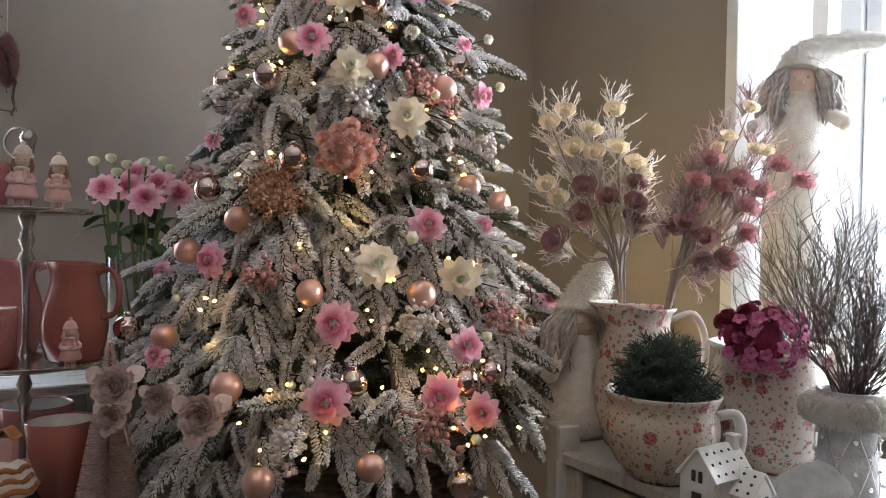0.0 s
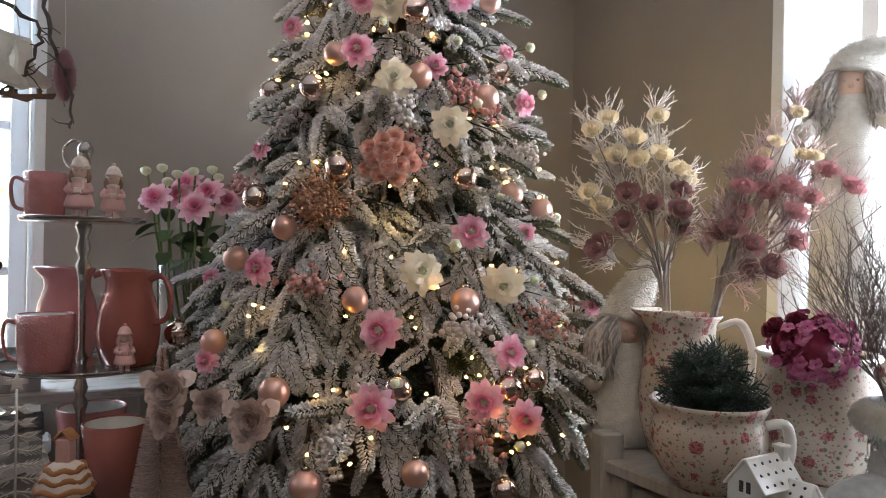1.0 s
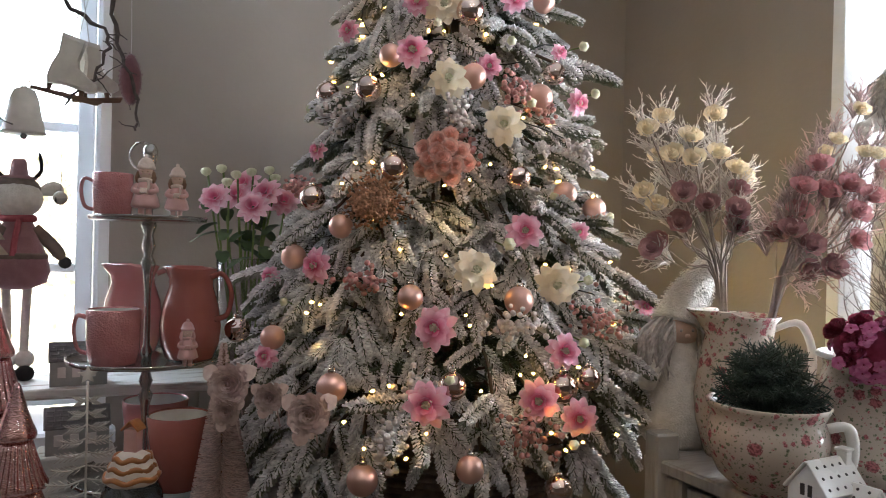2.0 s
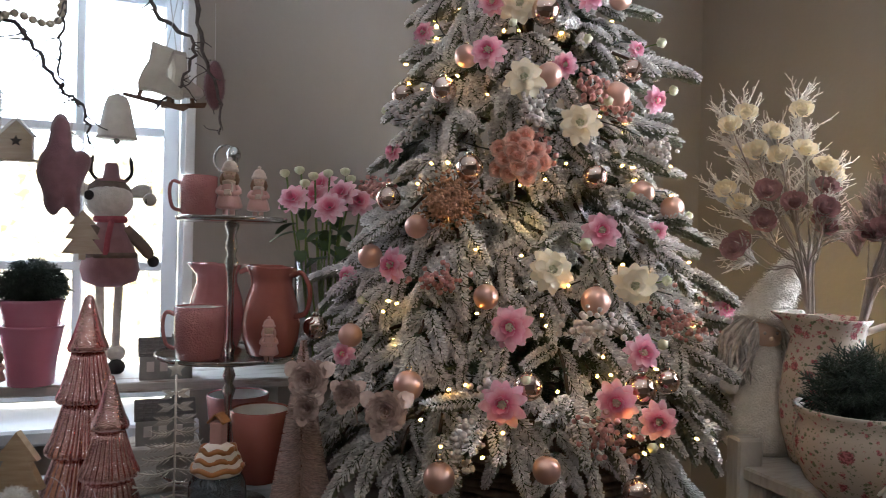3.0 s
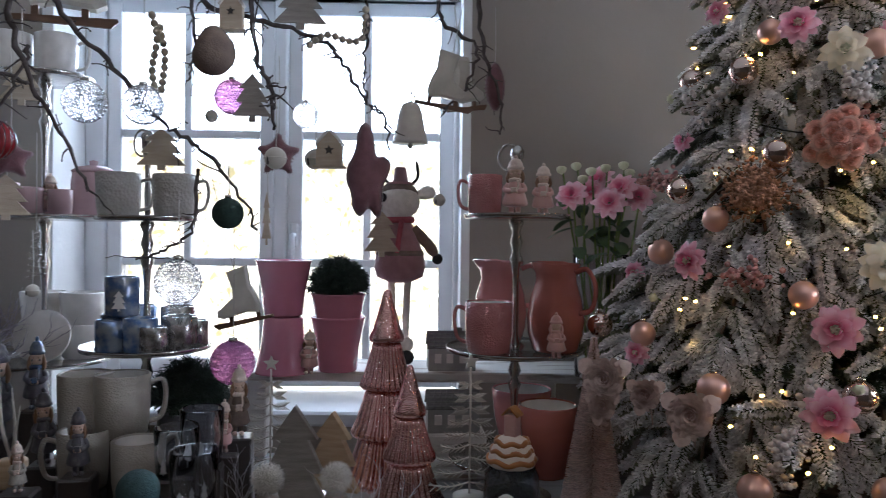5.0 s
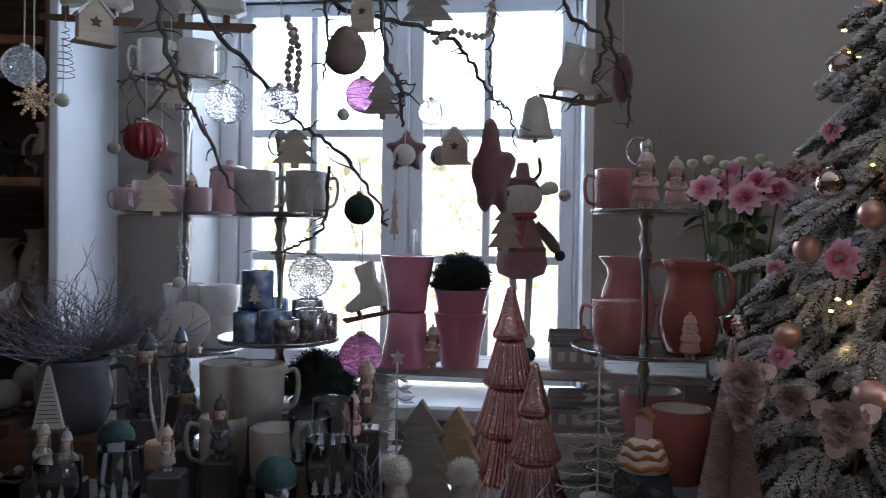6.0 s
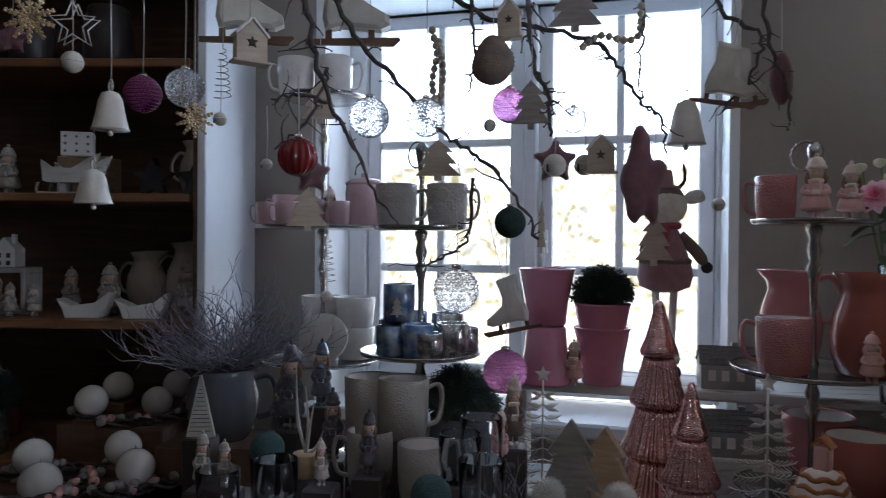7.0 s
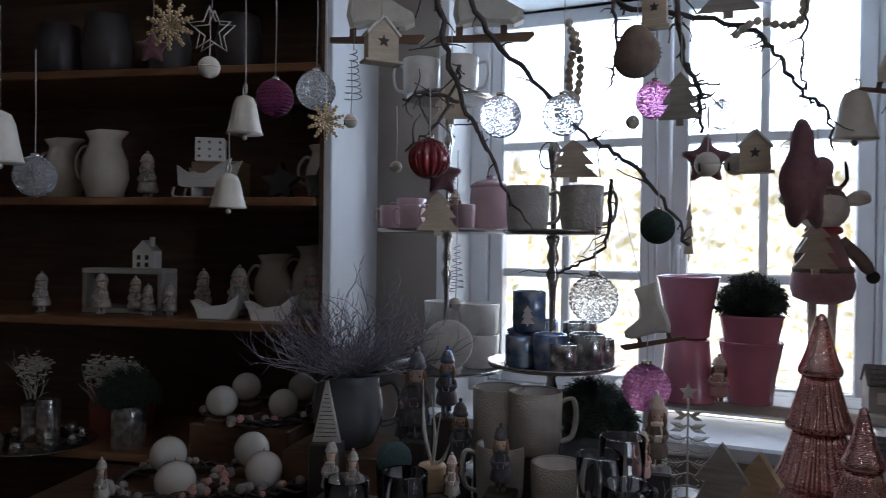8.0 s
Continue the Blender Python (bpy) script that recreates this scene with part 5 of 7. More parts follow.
def figurine(label, m, h, coat, hat, hair, seed=0, name="figurine"):
    """A small glazed child figure, in one mesh."""
    g = Geo()
    fr = random.Random(seed + int(h * 1000))
    lean = fr.uniform(-0.02, 0.02) * h
    g.lathe([(h * 0.14, h * 0.15), (h * 0.19, h * 0.17), (h * 0.205, h * 0.20), (h * 0.175, h * 0.32), (h * 0.125, h * 0.46), (h * 0.105, h * 0.55), (h * 0.06, h * 0.61)], 20, slot=0, ribs=9, depth=0.05)
    for sg in (-1, 1):
        g.tube([(sg * h * 0.055, 0, h * 0.03), (sg * h * 0.055, 0, h * 0.17)], [h * 0.042, h * 0.05], 8, slot=0)
        g.ball((sg * h * 0.06, -h * 0.03, h * 0.035), h * 0.052, 8, (1, 1.55, 0.7), slot=2)
        g.tube(arc([(sg * h * 0.10, 0, h * 0.53), (sg * h * 0.165, -h * 0.05, h * 0.43), (sg * h * 0.05, -h * 0.15, h * 0.39)], 3), [h * 0.044] * 5 + [h * 0.05, h * 0.04], 8, slot=0)
        g.ball((sg * h * 0.04, -h * 0.16, h * 0.39), h * 0.032, 7, slot=1)
    g.ball((lean, -h * 0.01, h * 0.705), h * 0.108, 16, (1, 0.95, 1.05), slot=1)
    g.ball((lean, h * 0.025, h * 0.70), h * 0.118, 12, (1.06, 0.95, 1.0), slot=3)
    g.ball((lean, -h * 0.115, h * 0.692), h * 0.015, 6, slot=1)
    for sg in (-1, 1):
        g.ball((lean + sg * h * 0.038, -h * 0.108, h * 0.715), h * 0.009, 5, slot=3)
        g.ball((lean + sg * h * 0.06, -h * 0.098, h * 0.683), h * 0.016, 6, (1, 0.4, 1), slot=0)
        g.tube(arc([(lean + sg * h * 0.10, -h * 0.02, h * 0.72), (lean + sg * h * 0.125, -h * 0.035, h * 0.63), (lean + sg * h * 0.11, -h * 0.05, h * 0.54)], 3), [h * q for q in (0.03, 0.036, 0.034, 0.038, 0.034, 0.03, 0.012)], 7, slot=3)
    g.lathe([(h * 0.118, h * 0.755), (h * 0.135, h * 0.765), (h * 0.137, h * 0.80), (h * 0.118, h * 0.812), (h * 0.112, h * 0.86), (h * 0.07, h * 0.925), (1e-5, h * 0.95)], 20, Matrix.Translation((lean, 0, 0)), slot=2, ribs=10, depth=0.03)
    g.ball((lean, 0, h * 0.965), h * 0.036, 9, slot=2)
    g.tube([(h * 0.10 * math.cos(a), h * 0.095 * math.sin(a), h * 0.585 + h * 0.008 * math.sin(a * 3)) for a in [k * math.pi / 8 for k in range(17)]], h * 0.034, 7, slot=2)
    g.tube(arc([(h * 0.05, -h * 0.10, h * 0.58), (h * 0.065, -h * 0.135, h * 0.50), (h * 0.06, -h * 0.16, h * 0.42)], 3), h * 0.024, 6, slot=2, flat=0.5)
    g.box((0, -h * 0.185, h * 0.42), (h * 0.10, h * 0.06, h * 0.08), h * 0.008, slot=2)
    ob = part(name, g, [coat, skin, hat, hair])
    ob.matrix_world = m
    return tagged(ob, label, "figurine")


pale_pink = mat("pale_pink_glaze", (0.64, 0.38, 0.35), (0.58, 0.33, 0.30), 0.3, scale=40, coat=0.2)
cream_hat = mat("cream_knit", (0.70, 0.58, 0.50), (0.60, 0.48, 0.41), 0.7, scale=90, bump=0.6, bscale=350)
brown_hair = mat("brown_hair", (0.24, 0.13, 0.07), (0.17, 0.09, 0.05), 0.5, scale=80)
white_fig = mat("white_figure_glaze", (0.46, 0.42, 0.37), (0.30, 0.27, 0.235), 0.3, scale=55, contrast=0.1)
grey_fig = mat("grey_coat_glaze", (0.085, 0.08, 0.095), (0.17, 0.155, 0.16), 0.45, scale=60, mix=0.58, contrast=0.1)

# ---- the pink stand ----
SX, SY = -0.845, 1.485
cake_stand("tall three-tier nickel cake stand holding pink crockery", place(SX, SY, TZ), [(0.085, 0.15), (0.337, 0.16), (0.64, 0.122)], 0.80)
Z1, Z2, Z3 = TZ + 0.0895, TZ + 0.3415, TZ + 0.6445
mug("pink embossed stoneware mug on a nickel stand", place(-0.912, 1.455, Z3, 15), 0.094, 0.040, pink_relief, 190)
mug("pink embossed stoneware mug with white inside on a stand", place(-0.868, 1.395, Z2, 15), 0.112, 0.052, pink_relief, 175)
jug_prof = [(0.046, 0), (0.052, 0.005), (0.062, 0.04), (0.065, 0.075), (0.058, 0.12), (0.046, 0.158), (0.046, 0.175), (0.056, 0.197)]
vessel("jug", "glossy coral ceramic jug with fluted belly on a stand", "jug", jug_prof, place(-0.752, 1.500, Z2, -10), coral_glaze, None, (0.09, 0.19, 0.064, 0.052, 0.036, 0.0075), None, 0.012, 24, 0.012)
vessel("jug", "pale pink ceramic jug with fluted belly on a stand", "jug", jug_prof, place(-0.918, 1.555, Z2, 25), pink_glaze, None, (0.09, 0.19, 0.064, 0.052, 0.036, 0.0075), None, 0.012, 24, 0.012)
figurine("girl figurine in a pale pink coat holding a gift", place(-0.822, 1.425, Z3, 20), 0.135, pale_pink, cream_hat, brown_hair)
figurine("girl figurine in a pale pink coat holding a wreath", place(-0.768, 1.455, Z3, 25), 0.118, pale_pink, cream_hat, brown_hair)
figurine("pale pink girl figurine standing before a coral jug", place(-0.712, 1.405, Z2, 25), 0.098, pale_pink, pale_pink, pale_pink)
vessel("cup", "tall coral glazed beaker on the lowest stand plate", "beaker", [(0.045, 0), (0.048, 0.004), (0.055, 0.07), (0.064, 0.15)], place(-0.735, 1.42, Z1 - 0.002, 0), coral_glaze, white_in)
vessel("bowl", "dark rose ceramic cup with handle on the lowest plate", "cup", [(0.04, 0), (0.05, 0.01), (0.065, 0.08), (0.072, 0.145)], place(-0.86, 1.56, Z1, 0), pink_glaze, white_in, (0.05, 0.13, 0.06, 0.066, 0.03, 0.007))
# candy jar with iced lid
jp = Vector((-0.745, 1.261, 0.737))
jar = thing("lidded_jar", "ribbed glass jar with an iced gingerbread house lid", "storage jar", place(jp.x, jp.y, TZ))
g = Geo()
g.lathe(hollow([(0.045, 0), (0.053, 0.01), (0.056, 0.08), (0.053, 0.13), (0.044, 0.148)], 0.003), 36, ribs=18, depth=0.015)
part("jar", g, mat("smoky_glass", (0.62, 0.66, 0.70), (0.62, 0.66, 0.70), 0.03, trans=0.97, ior=1.2, coat=0.5), jar)
ginger = mat("caramel_icing", (0.42, 0.17, 0.05), (0.34, 0.13, 0.04), 0.35, scale=30)
icing = mat("white_icing", (0.72, 0.62, 0.54), (0.66, 0.56, 0.48), 0.5, scale=40)
lid = part("lid", Geo().lathe([(0.044, 0.148), (0.048, 0.154), (0.046, 0.165), (0.040, 0.182), (0.030, 0.198), (0.016, 0.206), (1e-5, 0.208)], 30, ribs=10, depth=0.025), icing, jar, "white iced domed lid")
for k in range(3):
    g = Geo()
    r = 0.0465 - 0.0075 * k
    g.tube([(r * math.cos(a), r * math.sin(a), 0.160 + 0.017 * k + 0.003 * math.sin(a * 6 + k)) for a in [q * math.pi / 20 for q in range(41)]], 0.0055, 6)
    part("drip", g, ginger, lid, "caramel glaze swirl")
g = Geo()
g.box((0, 0, 0.225), (0.026, 0.024, 0.045), 0.002)
part("house", g, pale_pink, lid)
for sg in (-1, 1):
    g = Geo()
    g.box((0, 0, 0), (0.024, 0.03, 0.004), 0.001)
    part("roof", g, ginger, lid, m=Matrix.Translation((sg * 0.009, 0, 0.254)) @ Matrix.Rotation(sg * 0.8, 4, "Y"))
for x, z, r in ((0.020, 0.090, 0.021), (0.018, 0.048, 0.027)):
    g = Geo()
    g.ball((x, -0.066, z), r, 14)
    part("snowball", g, fluffy, jar, "fluffy white snowman ball")

# brush tree and dusty roses
rb = Vector((-0.610, 1.348, 0.734))
bt = thing("bottle_brush_tree", "dusty pink glittered bottle-brush tree", "decorative tree", place(rb.x, rb.y, TZ))
brush_m = mat("dusty_pink_bristle", (0.58, 0.40, 0.36), (0.72, 0.56, 0.51), 0.6, scale=90, island=0.3)
g = Geo()
fr = random.Random(8)
for i in range(5200):
    f = fr.random() ** 1.4
    a = fr.uniform(0, 6.283)
    z = 0.04 + f * 0.36
    d = Vector((math.cos(a), math.sin(a), fr.uniform(-0.1, 0.35))).normalized()
    needle(g, Vector((0, 0, z)), d, 0.062 * (1 - f) + 0.006, 0.0012, 0.0007)
part("bristle_mass", g, brush_m, bt)["kind"] = "stuff"
g = Geo()
g.lathe([(0.028, 0), (0.028, 0.02), (0.005, 0.025), (0.004, 0.4)], 14)
part("base", g, shelf_wood, bt)
dusty_rose = mat("dusty_glitter_rose", (0.64, 0.48, 0.43), (0.76, 0.61, 0.55), 0.7, scale=90, island=0.25)
# shade between the petals is put into the colour, darker towards the heart
deepen_heart(dusty_rose, (0.42, 0.28, 0.245), 0.008, 0.030)
first = None
for q, rr in (((-0.558, 1.252, 0.939), 0.040), ((-0.557, 1.242, 0.891), 0.026), ((-0.483, 1.256, 0.918), 0.028), ((-0.398, 1.222, 0.899), 0.040)):
    dr = thing("dusty_rose", "dusty pink glittered fabric rose with leaves", "artificial flower", turned(q, (0.1, -1, 0.15)), "dusty roses")
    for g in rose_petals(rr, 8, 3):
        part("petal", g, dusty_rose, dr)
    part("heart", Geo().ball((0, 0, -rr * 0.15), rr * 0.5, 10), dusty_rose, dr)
    for a in (0.6, 2.6, 4.4):
        g = Geo()
        petal(g, a, rr * 0.5, rr * 0.95, rr * 0.36, 0.05, 0.15)
        part("leaf", g, dusty_rose, dr)
    g = Geo()
    g.tube(arc([(0, 0, 0), (0, -0.01, -0.05), (0.0, -0.06, -0.10)], 3), 0.0016, 5)
    part("stem", g, dusty_rose, dr)

# vase of pink flowers behind
pv = Vector((-0.736, 1.762, 0.872))
vz = 0.846
va = thing("glass_vase", "tall clear glass vase of pink artificial flowers", "vase", place(pv.x, pv.y, vz))
g = Geo()
g.lathe(hollow([(0.06, 0), (0.062, 0.004), (0.066, 0.15), (0.07, 0.31)], 0.003), 36)
part("glass", g, thin_glass, va)
fr = random.Random(5)
leaf_m = mat("deep_green_leaf", (0.075, 0.125, 0.05), (0.05, 0.085, 0.035), 0.5, scale=30)
heads = [(-0.804, 1.729, 1.306), (-0.707, 1.734, 1.286), (-0.691, 1.780, 1.325), (-0.777, 1.799, 1.319), (-0.763, 1.824, 1.351), (-0.660, 1.830, 1.306)]
buds = [(-0.848, 1.770, 1.376), (-0.811, 1.780, 1.385), (-0.764, 1.761, 1.368), (-0.738, 1.799, 1.379), (-0.695, 1.811, 1.385), (-0.777, 1.737, 1.347), (-0.680, 1.815, 1.366)]
for q in heads:
    st = thing("pink_flower", "pink artificial dahlia on a long stem in a vase", "artificial flower", turned(q, (fr.uniform(-0.4, 0.3), -1, 0.5)), "flowers in the vase")
    for k, n in enumerate((10, 9, 7)):
        for i in range(n):
            g = Geo()
            petal(g, 6.283 * (i + 0.5 * k) / n, 0.004, 0.043 - 0.009 * k, 0.0105 - 0.001 * k, radians((10, 32, 58)[k] + fr.uniform(-8, 8)), 0.2)
            part("petal", g, pink_out if k < 2 else pink_in, st, m=Matrix.Translation((0, 0, 0.003 * k)))
for q in heads + buds:
    e = Vector((pv.x + fr.uniform(-0.03, 0.03), pv.y + fr.uniform(-0.03, 0.03), vz + 0.02)) - Vector(q)
    g = Geo()
    g.tube(arc([(0, 0.01, -0.005), e * 0.4 + Vector((0, 0, -0.03)), e], 4), 0.0028, 6)
    st = part("stem", g, stalk, va, "green flower stem", m=Matrix.Translation(Vector(q) - Vector((pv.x, pv.y, vz))))
    if q in buds:
        g = Geo()
        g.lathe([(1e-5, -0.011), (0.0095, -0.005), (0.0125, 0.002), (0.0115, 0.008), (0.006, 0.012), (1e-5, 0.011)], 21, ribs=7, depth=0.14)
        part("bud", g, bud_green, st)
    g = Geo()
    for up_ in (0.14, 0.30):
        g = Geo()
        petal(g, fr.uniform(0, 6.28), 0.0, 0.07, 0.016, -0.15, 0.25)
        part("leaf", g, leaf_m, st, m=Matrix.Translation(e * up_))
spray("berry_spray", "pink berry spray in the flower vase", "artificial berries", (-0.630, 1.859, 1.347), (0, -1, 0.2), .07, .03, 70, 0.0055, berry_pink, "berry sprays", 71)

# ---- pink pots, elf, glass trees, houses ----
PZ = 0.846
cone = [(0.048, 0), (0.05, 0.003), (0.055, 0.06), (0.070, 0.135), (0.0725, 0.14)]
a_ = Vector((-1.440, 1.361, 0.866))
vessel("pink_pot", "orchid pink glazed flower pot upside down", "flower pot", [(r, 0.14 - z) for r, z in reversed(cone)], place(a_.x, a_.y, PZ), pot_pink)
vessel("pink_pot", "orchid pink glazed flower pot stacked on another", "flower pot", cone, place(a_.x, a_.y, PZ + 0.146), pot_pink)
b_ = Vector((-1.338, 1.456, 0.865))
vessel("pink_pot", "orchid pink glazed flower pot on the plank", "flower pot", cone, place(b_.x, b_.y, PZ), pot_pink)
vessel("pink_pot", "orchid pink glazed flower pot nested in another", "flower pot", cone, place(b_.x, b_.y, PZ + 0.060), pot_pink)
greenery("pine_plant", "dark green artificial pine bush in a pink pot", (b_.x, b_.y, PZ + 0.195), 0.076, 240, 0.06, 9)
c_ = Vector((-1.366, 1.375, 0.871))
figurine("girl figurine in a pale coat between pink pots", place(c_.x, c_.y, PZ, 35), 0.115, pale_pink, cream_hat, brown_hair)


def glass_tree(label, p, h, r, tiers):
    top = thing("glass_tree", label, "decorative tree", place(p[0], p[1], p[2]), "glass trees")
    for k in range(tiers):
        z0, z1 = h * k / tiers, h * (k + 1) / tiers
        rb_, rt = r * (1 - 0.78 * k / tiers), r * (1 - 0.78 * (k + 1) / tiers) * (0.74 if k < tiers - 1 else 0.5)
        dz = z1 - z0
        prof = [(rb_ * 0.72, z0 - 0.002), (rb_ * 0.95, z0), (rb_, z0 + 0.006), (rb_ * 0.98, z0 + 0.013)]
        prof += [(rb_ * 0.96 + (rt - rb_ * 0.96) * f ** 0.85, z0 + 0.013 + (dz - 0.013) * f) for f in (0.2, 0.4, 0.6, 0.8, 1.0)]
        if k == tiers - 1:
            prof += [(rt * 0.85, z1 + 0.006), (rt * 0.45, z1 + 0.011), (1e-5, z1 + 0.012)]
        part("tier", Geo().lathe(prof, 168, ribs=0 if k == tiers - 1 else 28, depth=0.0 if k == tiers - 1 else 0.04), copper_glass, top)


q = (-1.157, 1.419, 0.687)
glass_tree("tall tiered pink mercury-glass tree with copper shine", (q[0], q[1], TZ), 0.455, 0.104, 4)
q = (-1.019, 1.312, 0.730)
glass_tree("small tiered pink mercury-glass tree with copper shine", (q[0], q[1], TZ), 0.30, 0.078, 3)


def village_house(label, m, w, d, h):
    top = thing("ceramic_house", label, "ceramic house", m, "ceramic houses")
    g = Geo()
    g.add([(-w, -d, 0), (w, -d, 0), (w, d, 0), (-w, d, 0), (-w, -d, h), (w, -d, h), (w, d, h), (-w, d, h), (-w, 0, h * 1.6), (w, 0, h * 1.6)],
          [(0, 1, 5, 4), (2, 3, 7, 6), (1, 2, 6, 9, 5), (3, 0, 4, 8, 7), (4, 5, 9, 8), (6, 7, 8, 9)], None, False)
    part("wall", g, house_grey, top)
    sl_ = math.atan2(h * 0.6, d)
    ln = math.hypot(d, h * 0.6)
    for sg in (-1, 1):
        roof = part("roof", Geo().box((0, 0, 0), (2 * w + 0.008, ln + 0.008, 0.004), 0.001), roof_slate, top, m=Matrix.Translation((0, sg * (d / 2 + 0.001), h * 1.3 + 0.002)) @ Matrix.Rotation(-sg * sl_, 4, "X"))
        for r_ in range(4):
            for c in range(8):
                part("shingle", Geo().box((0, 0, 0), (2 * w / 8 - 0.001, ln / 4 - 0.001, 0.003), 0.0008), roof_slate, roof, m=Matrix.Translation((-w + (c + 0.5 * (1 + 0.4 * (r_ % 2))) * 2 * w / 8.4, -ln / 2 + (r_ + 0.5) * ln / 4, 0.003)))
    for x in (-0.6, -0.1, 0.45):
        part("window", Geo().box((x * w, -d - 0.0005, h * 0.55), (w * 0.28, 0.002, h * 0.42), 0.0006), white_in, top)
    part("chimney", Geo().box((w * 0.35, 0.004, h * 1.62), (w * 0.25, w * 0.25, h * 0.42), 0.001), roof_slate, top)


q = (-1.106, 1.645, 0.858)
village_house("grey glazed ceramic house with dark roof on the plank", place(q[0], q[1], PZ, 35), 0.062, 0.04, 0.06)
q = (-1.049, 1.557, 0.711)
village_house("grey glazed ceramic house with dark roof below the plank", place(q[0], q[1], q[2], 35), 0.065, 0.042, 0.06)
ob = part("display_block", Geo().box((0, 0, (q[2] - TZ) / 2), (0.16, 0.12, q[2] - TZ), 0.004), old_white)
ob.matrix_world = place(q[0], q[1], TZ, 35)
tagged(ob, "worn white wooden block under a ceramic house", "display block")

# ---- plush reindeer on long legs ----
q = (-1.277, 1.650, 0.838)
g = Geo()
for sg in (-1, 1):
    g.tube(arc([(sg * 0.018, 0, 0.02), (sg * 0.02, 0, 0.13), (sg * 0.025, 0, 0.27)], 3), 0.011, 10, slot=2)
    g.ball((sg * 0.02, -0.015, 0.02), 0.026, 10, (0.9, 1.4, 0.8), slot=3)
    g.ball((sg * 0.02, 0, 0.055), 0.024, 10, slot=2)
g.lathe([(0.03, 0.235), (0.066, 0.25), (0.074, 0.28), (0.068, 0.315), (0.052, 0.36), (0.036, 0.40), (0.02, 0.42)], 22, slot=0, ribs=11, depth=0.02)
g.lathe([(0.069, 0.312), (0.071, 0.32), (0.067, 0.327)], 22, slot=1)
g.ball((-0.005, -0.01, 0.465), 0.058, 18, (1.05, 0.95, 0.88), slot=2)
g.ball((-0.005, 0.0, 0.487), 0.055, 16, (1.03, 0.97, 0.72), slot=1)
g.ball((-0.055, -0.045, 0.475), 0.013, 10, slot=3)
g.lathe([(0.040, 0.515), (0.042, 0.52), (0.022, 0.525), (0.017, 0.56), (0.013, 0.566), (1e-5, 0.567)], 16, slot=0)
for sg in (-1, 1):
    g.tube(arc([(sg * 0.03, 0, 0.515), (sg * 0.05, 0, 0.54), (sg * 0.045, 0, 0.585)], 3), [0.005] * 6 + [0.002], 7, slot=3)
    g.tube(arc([(sg * 0.05, 0, 0.485), (sg * 0.08, 0, 0.495), (sg * 0.10, -0.01, 0.485)], 3), [0.01, 0.015, 0.019, 0.02, 0.018, 0.012, 0.003], 10, slot=2)
g.tube(arc([(0.035, -0.01, 0.39), (0.075, -0.015, 0.35), (0.105, -0.01, 0.31)], 4), [0.016] * 7 + [0.012, 0.006], 10, slot=1)
g.ball((0.108, -0.01, 0.303), 0.016, 10, slot=3)
g.tube(arc([(-0.035, -0.02, 0.39), (-0.06, -0.04, 0.35), (-0.045, -0.06, 0.33)], 4), 0.015, 10, slot=1)
g.tube([(0.034 * math.cos(a), 0.034 * math.sin(a), 0.415) for a in [k * math.pi / 10 for k in range(21)]], 0.010, 8, slot=4)
g.tube(arc([(0.0, -0.04, 0.41), (-0.01, -0.062, 0.36), (-0.014, -0.066, 0.32)], 3), 0.010, 8, slot=4, flat=0.5)
plush_pink = mat("dusty_pink_velvet", (0.33, 0.17, 0.18), (0.28, 0.14, 0.15), 0.9, scale=40, sheen=0.3, bump=0.4, bscale=300)
plush_brown = mat("brown_felt", (0.20, 0.145, 0.115), (0.15, 0.11, 0.09), 0.95, scale=50, bump=0.5, bscale=300)
red_scarf = mat("raspberry_knit", (0.42, 0.10, 0.12), (0.36, 0.08, 0.10), 0.9, scale=70, bump=0.7, bscale=300)
black_felt = mat("black_felt", (0.03, 0.025, 0.025), None, 0.9)
ob = part("plush_reindeer", g, [plush_pink, plush_brown, fluffy, black_felt, red_scarf])
ob.matrix_world = place(q[0], q[1], PZ - 0.004, 40, 0.97)
tagged(ob, "plush reindeer doll with hat and raspberry scarf standing on the plank", "plush toy")

# ---- hanging twig garland ----
garland = thing("twig_garland", "knotty dark branches hung below the ceiling with ornaments", "hanging branch")
knotty = mat("dark_knotty_bark", (0.055, 0.042, 0.038), (0.10, 0.08, 0.075), 0.8, scale=60, bump=0.7, bscale=120)


def limb(pts, r0, r1, seed, buds=14):
    fr = random.Random(seed)
    line = arc(pts, 7)
    line = [p + Vector((fr.uniform(-1, 1), fr.uniform(-1, 1), fr.uniform(-1, 1))) * 0.0055 for p in line]
    g = Geo()
    n = len(line)
    g.tube(line, [(r0 + (r1 - r0) * i / n) * fr.uniform(0.82, 1.2) for i in range(n)], 7)
    for i in range(int(buds * 1.8)):
        p = line[fr.randrange(n)]
        d = Vector((fr.uniform(-1, 1), fr.uniform(-1, 1), fr.uniform(-0.9, 0.6))).normalized()
        ln, way, path = fr.uniform(0.008, 0.04) if i % 3 else fr.uniform(0.04, 0.085), d, [p]
        for k in range(4):
            way = (way + Vector((fr.uniform(-0.5, 0.5), fr.uniform(-0.5, 0.5), fr.uniform(-0.45, 0.35)))).normalized()
            path.append(path[-1] + way * ln / 4)
        g.tube(path, [r1 * q for q in (0.9, 0.75, 0.6, 0.5, 0.4)], 5)
        g.ball(path[-1], r1 * 0.75, 6)
        g.ball(path[2], r1 * 0.8, 6)
    part("limb", g, knotty, garland)


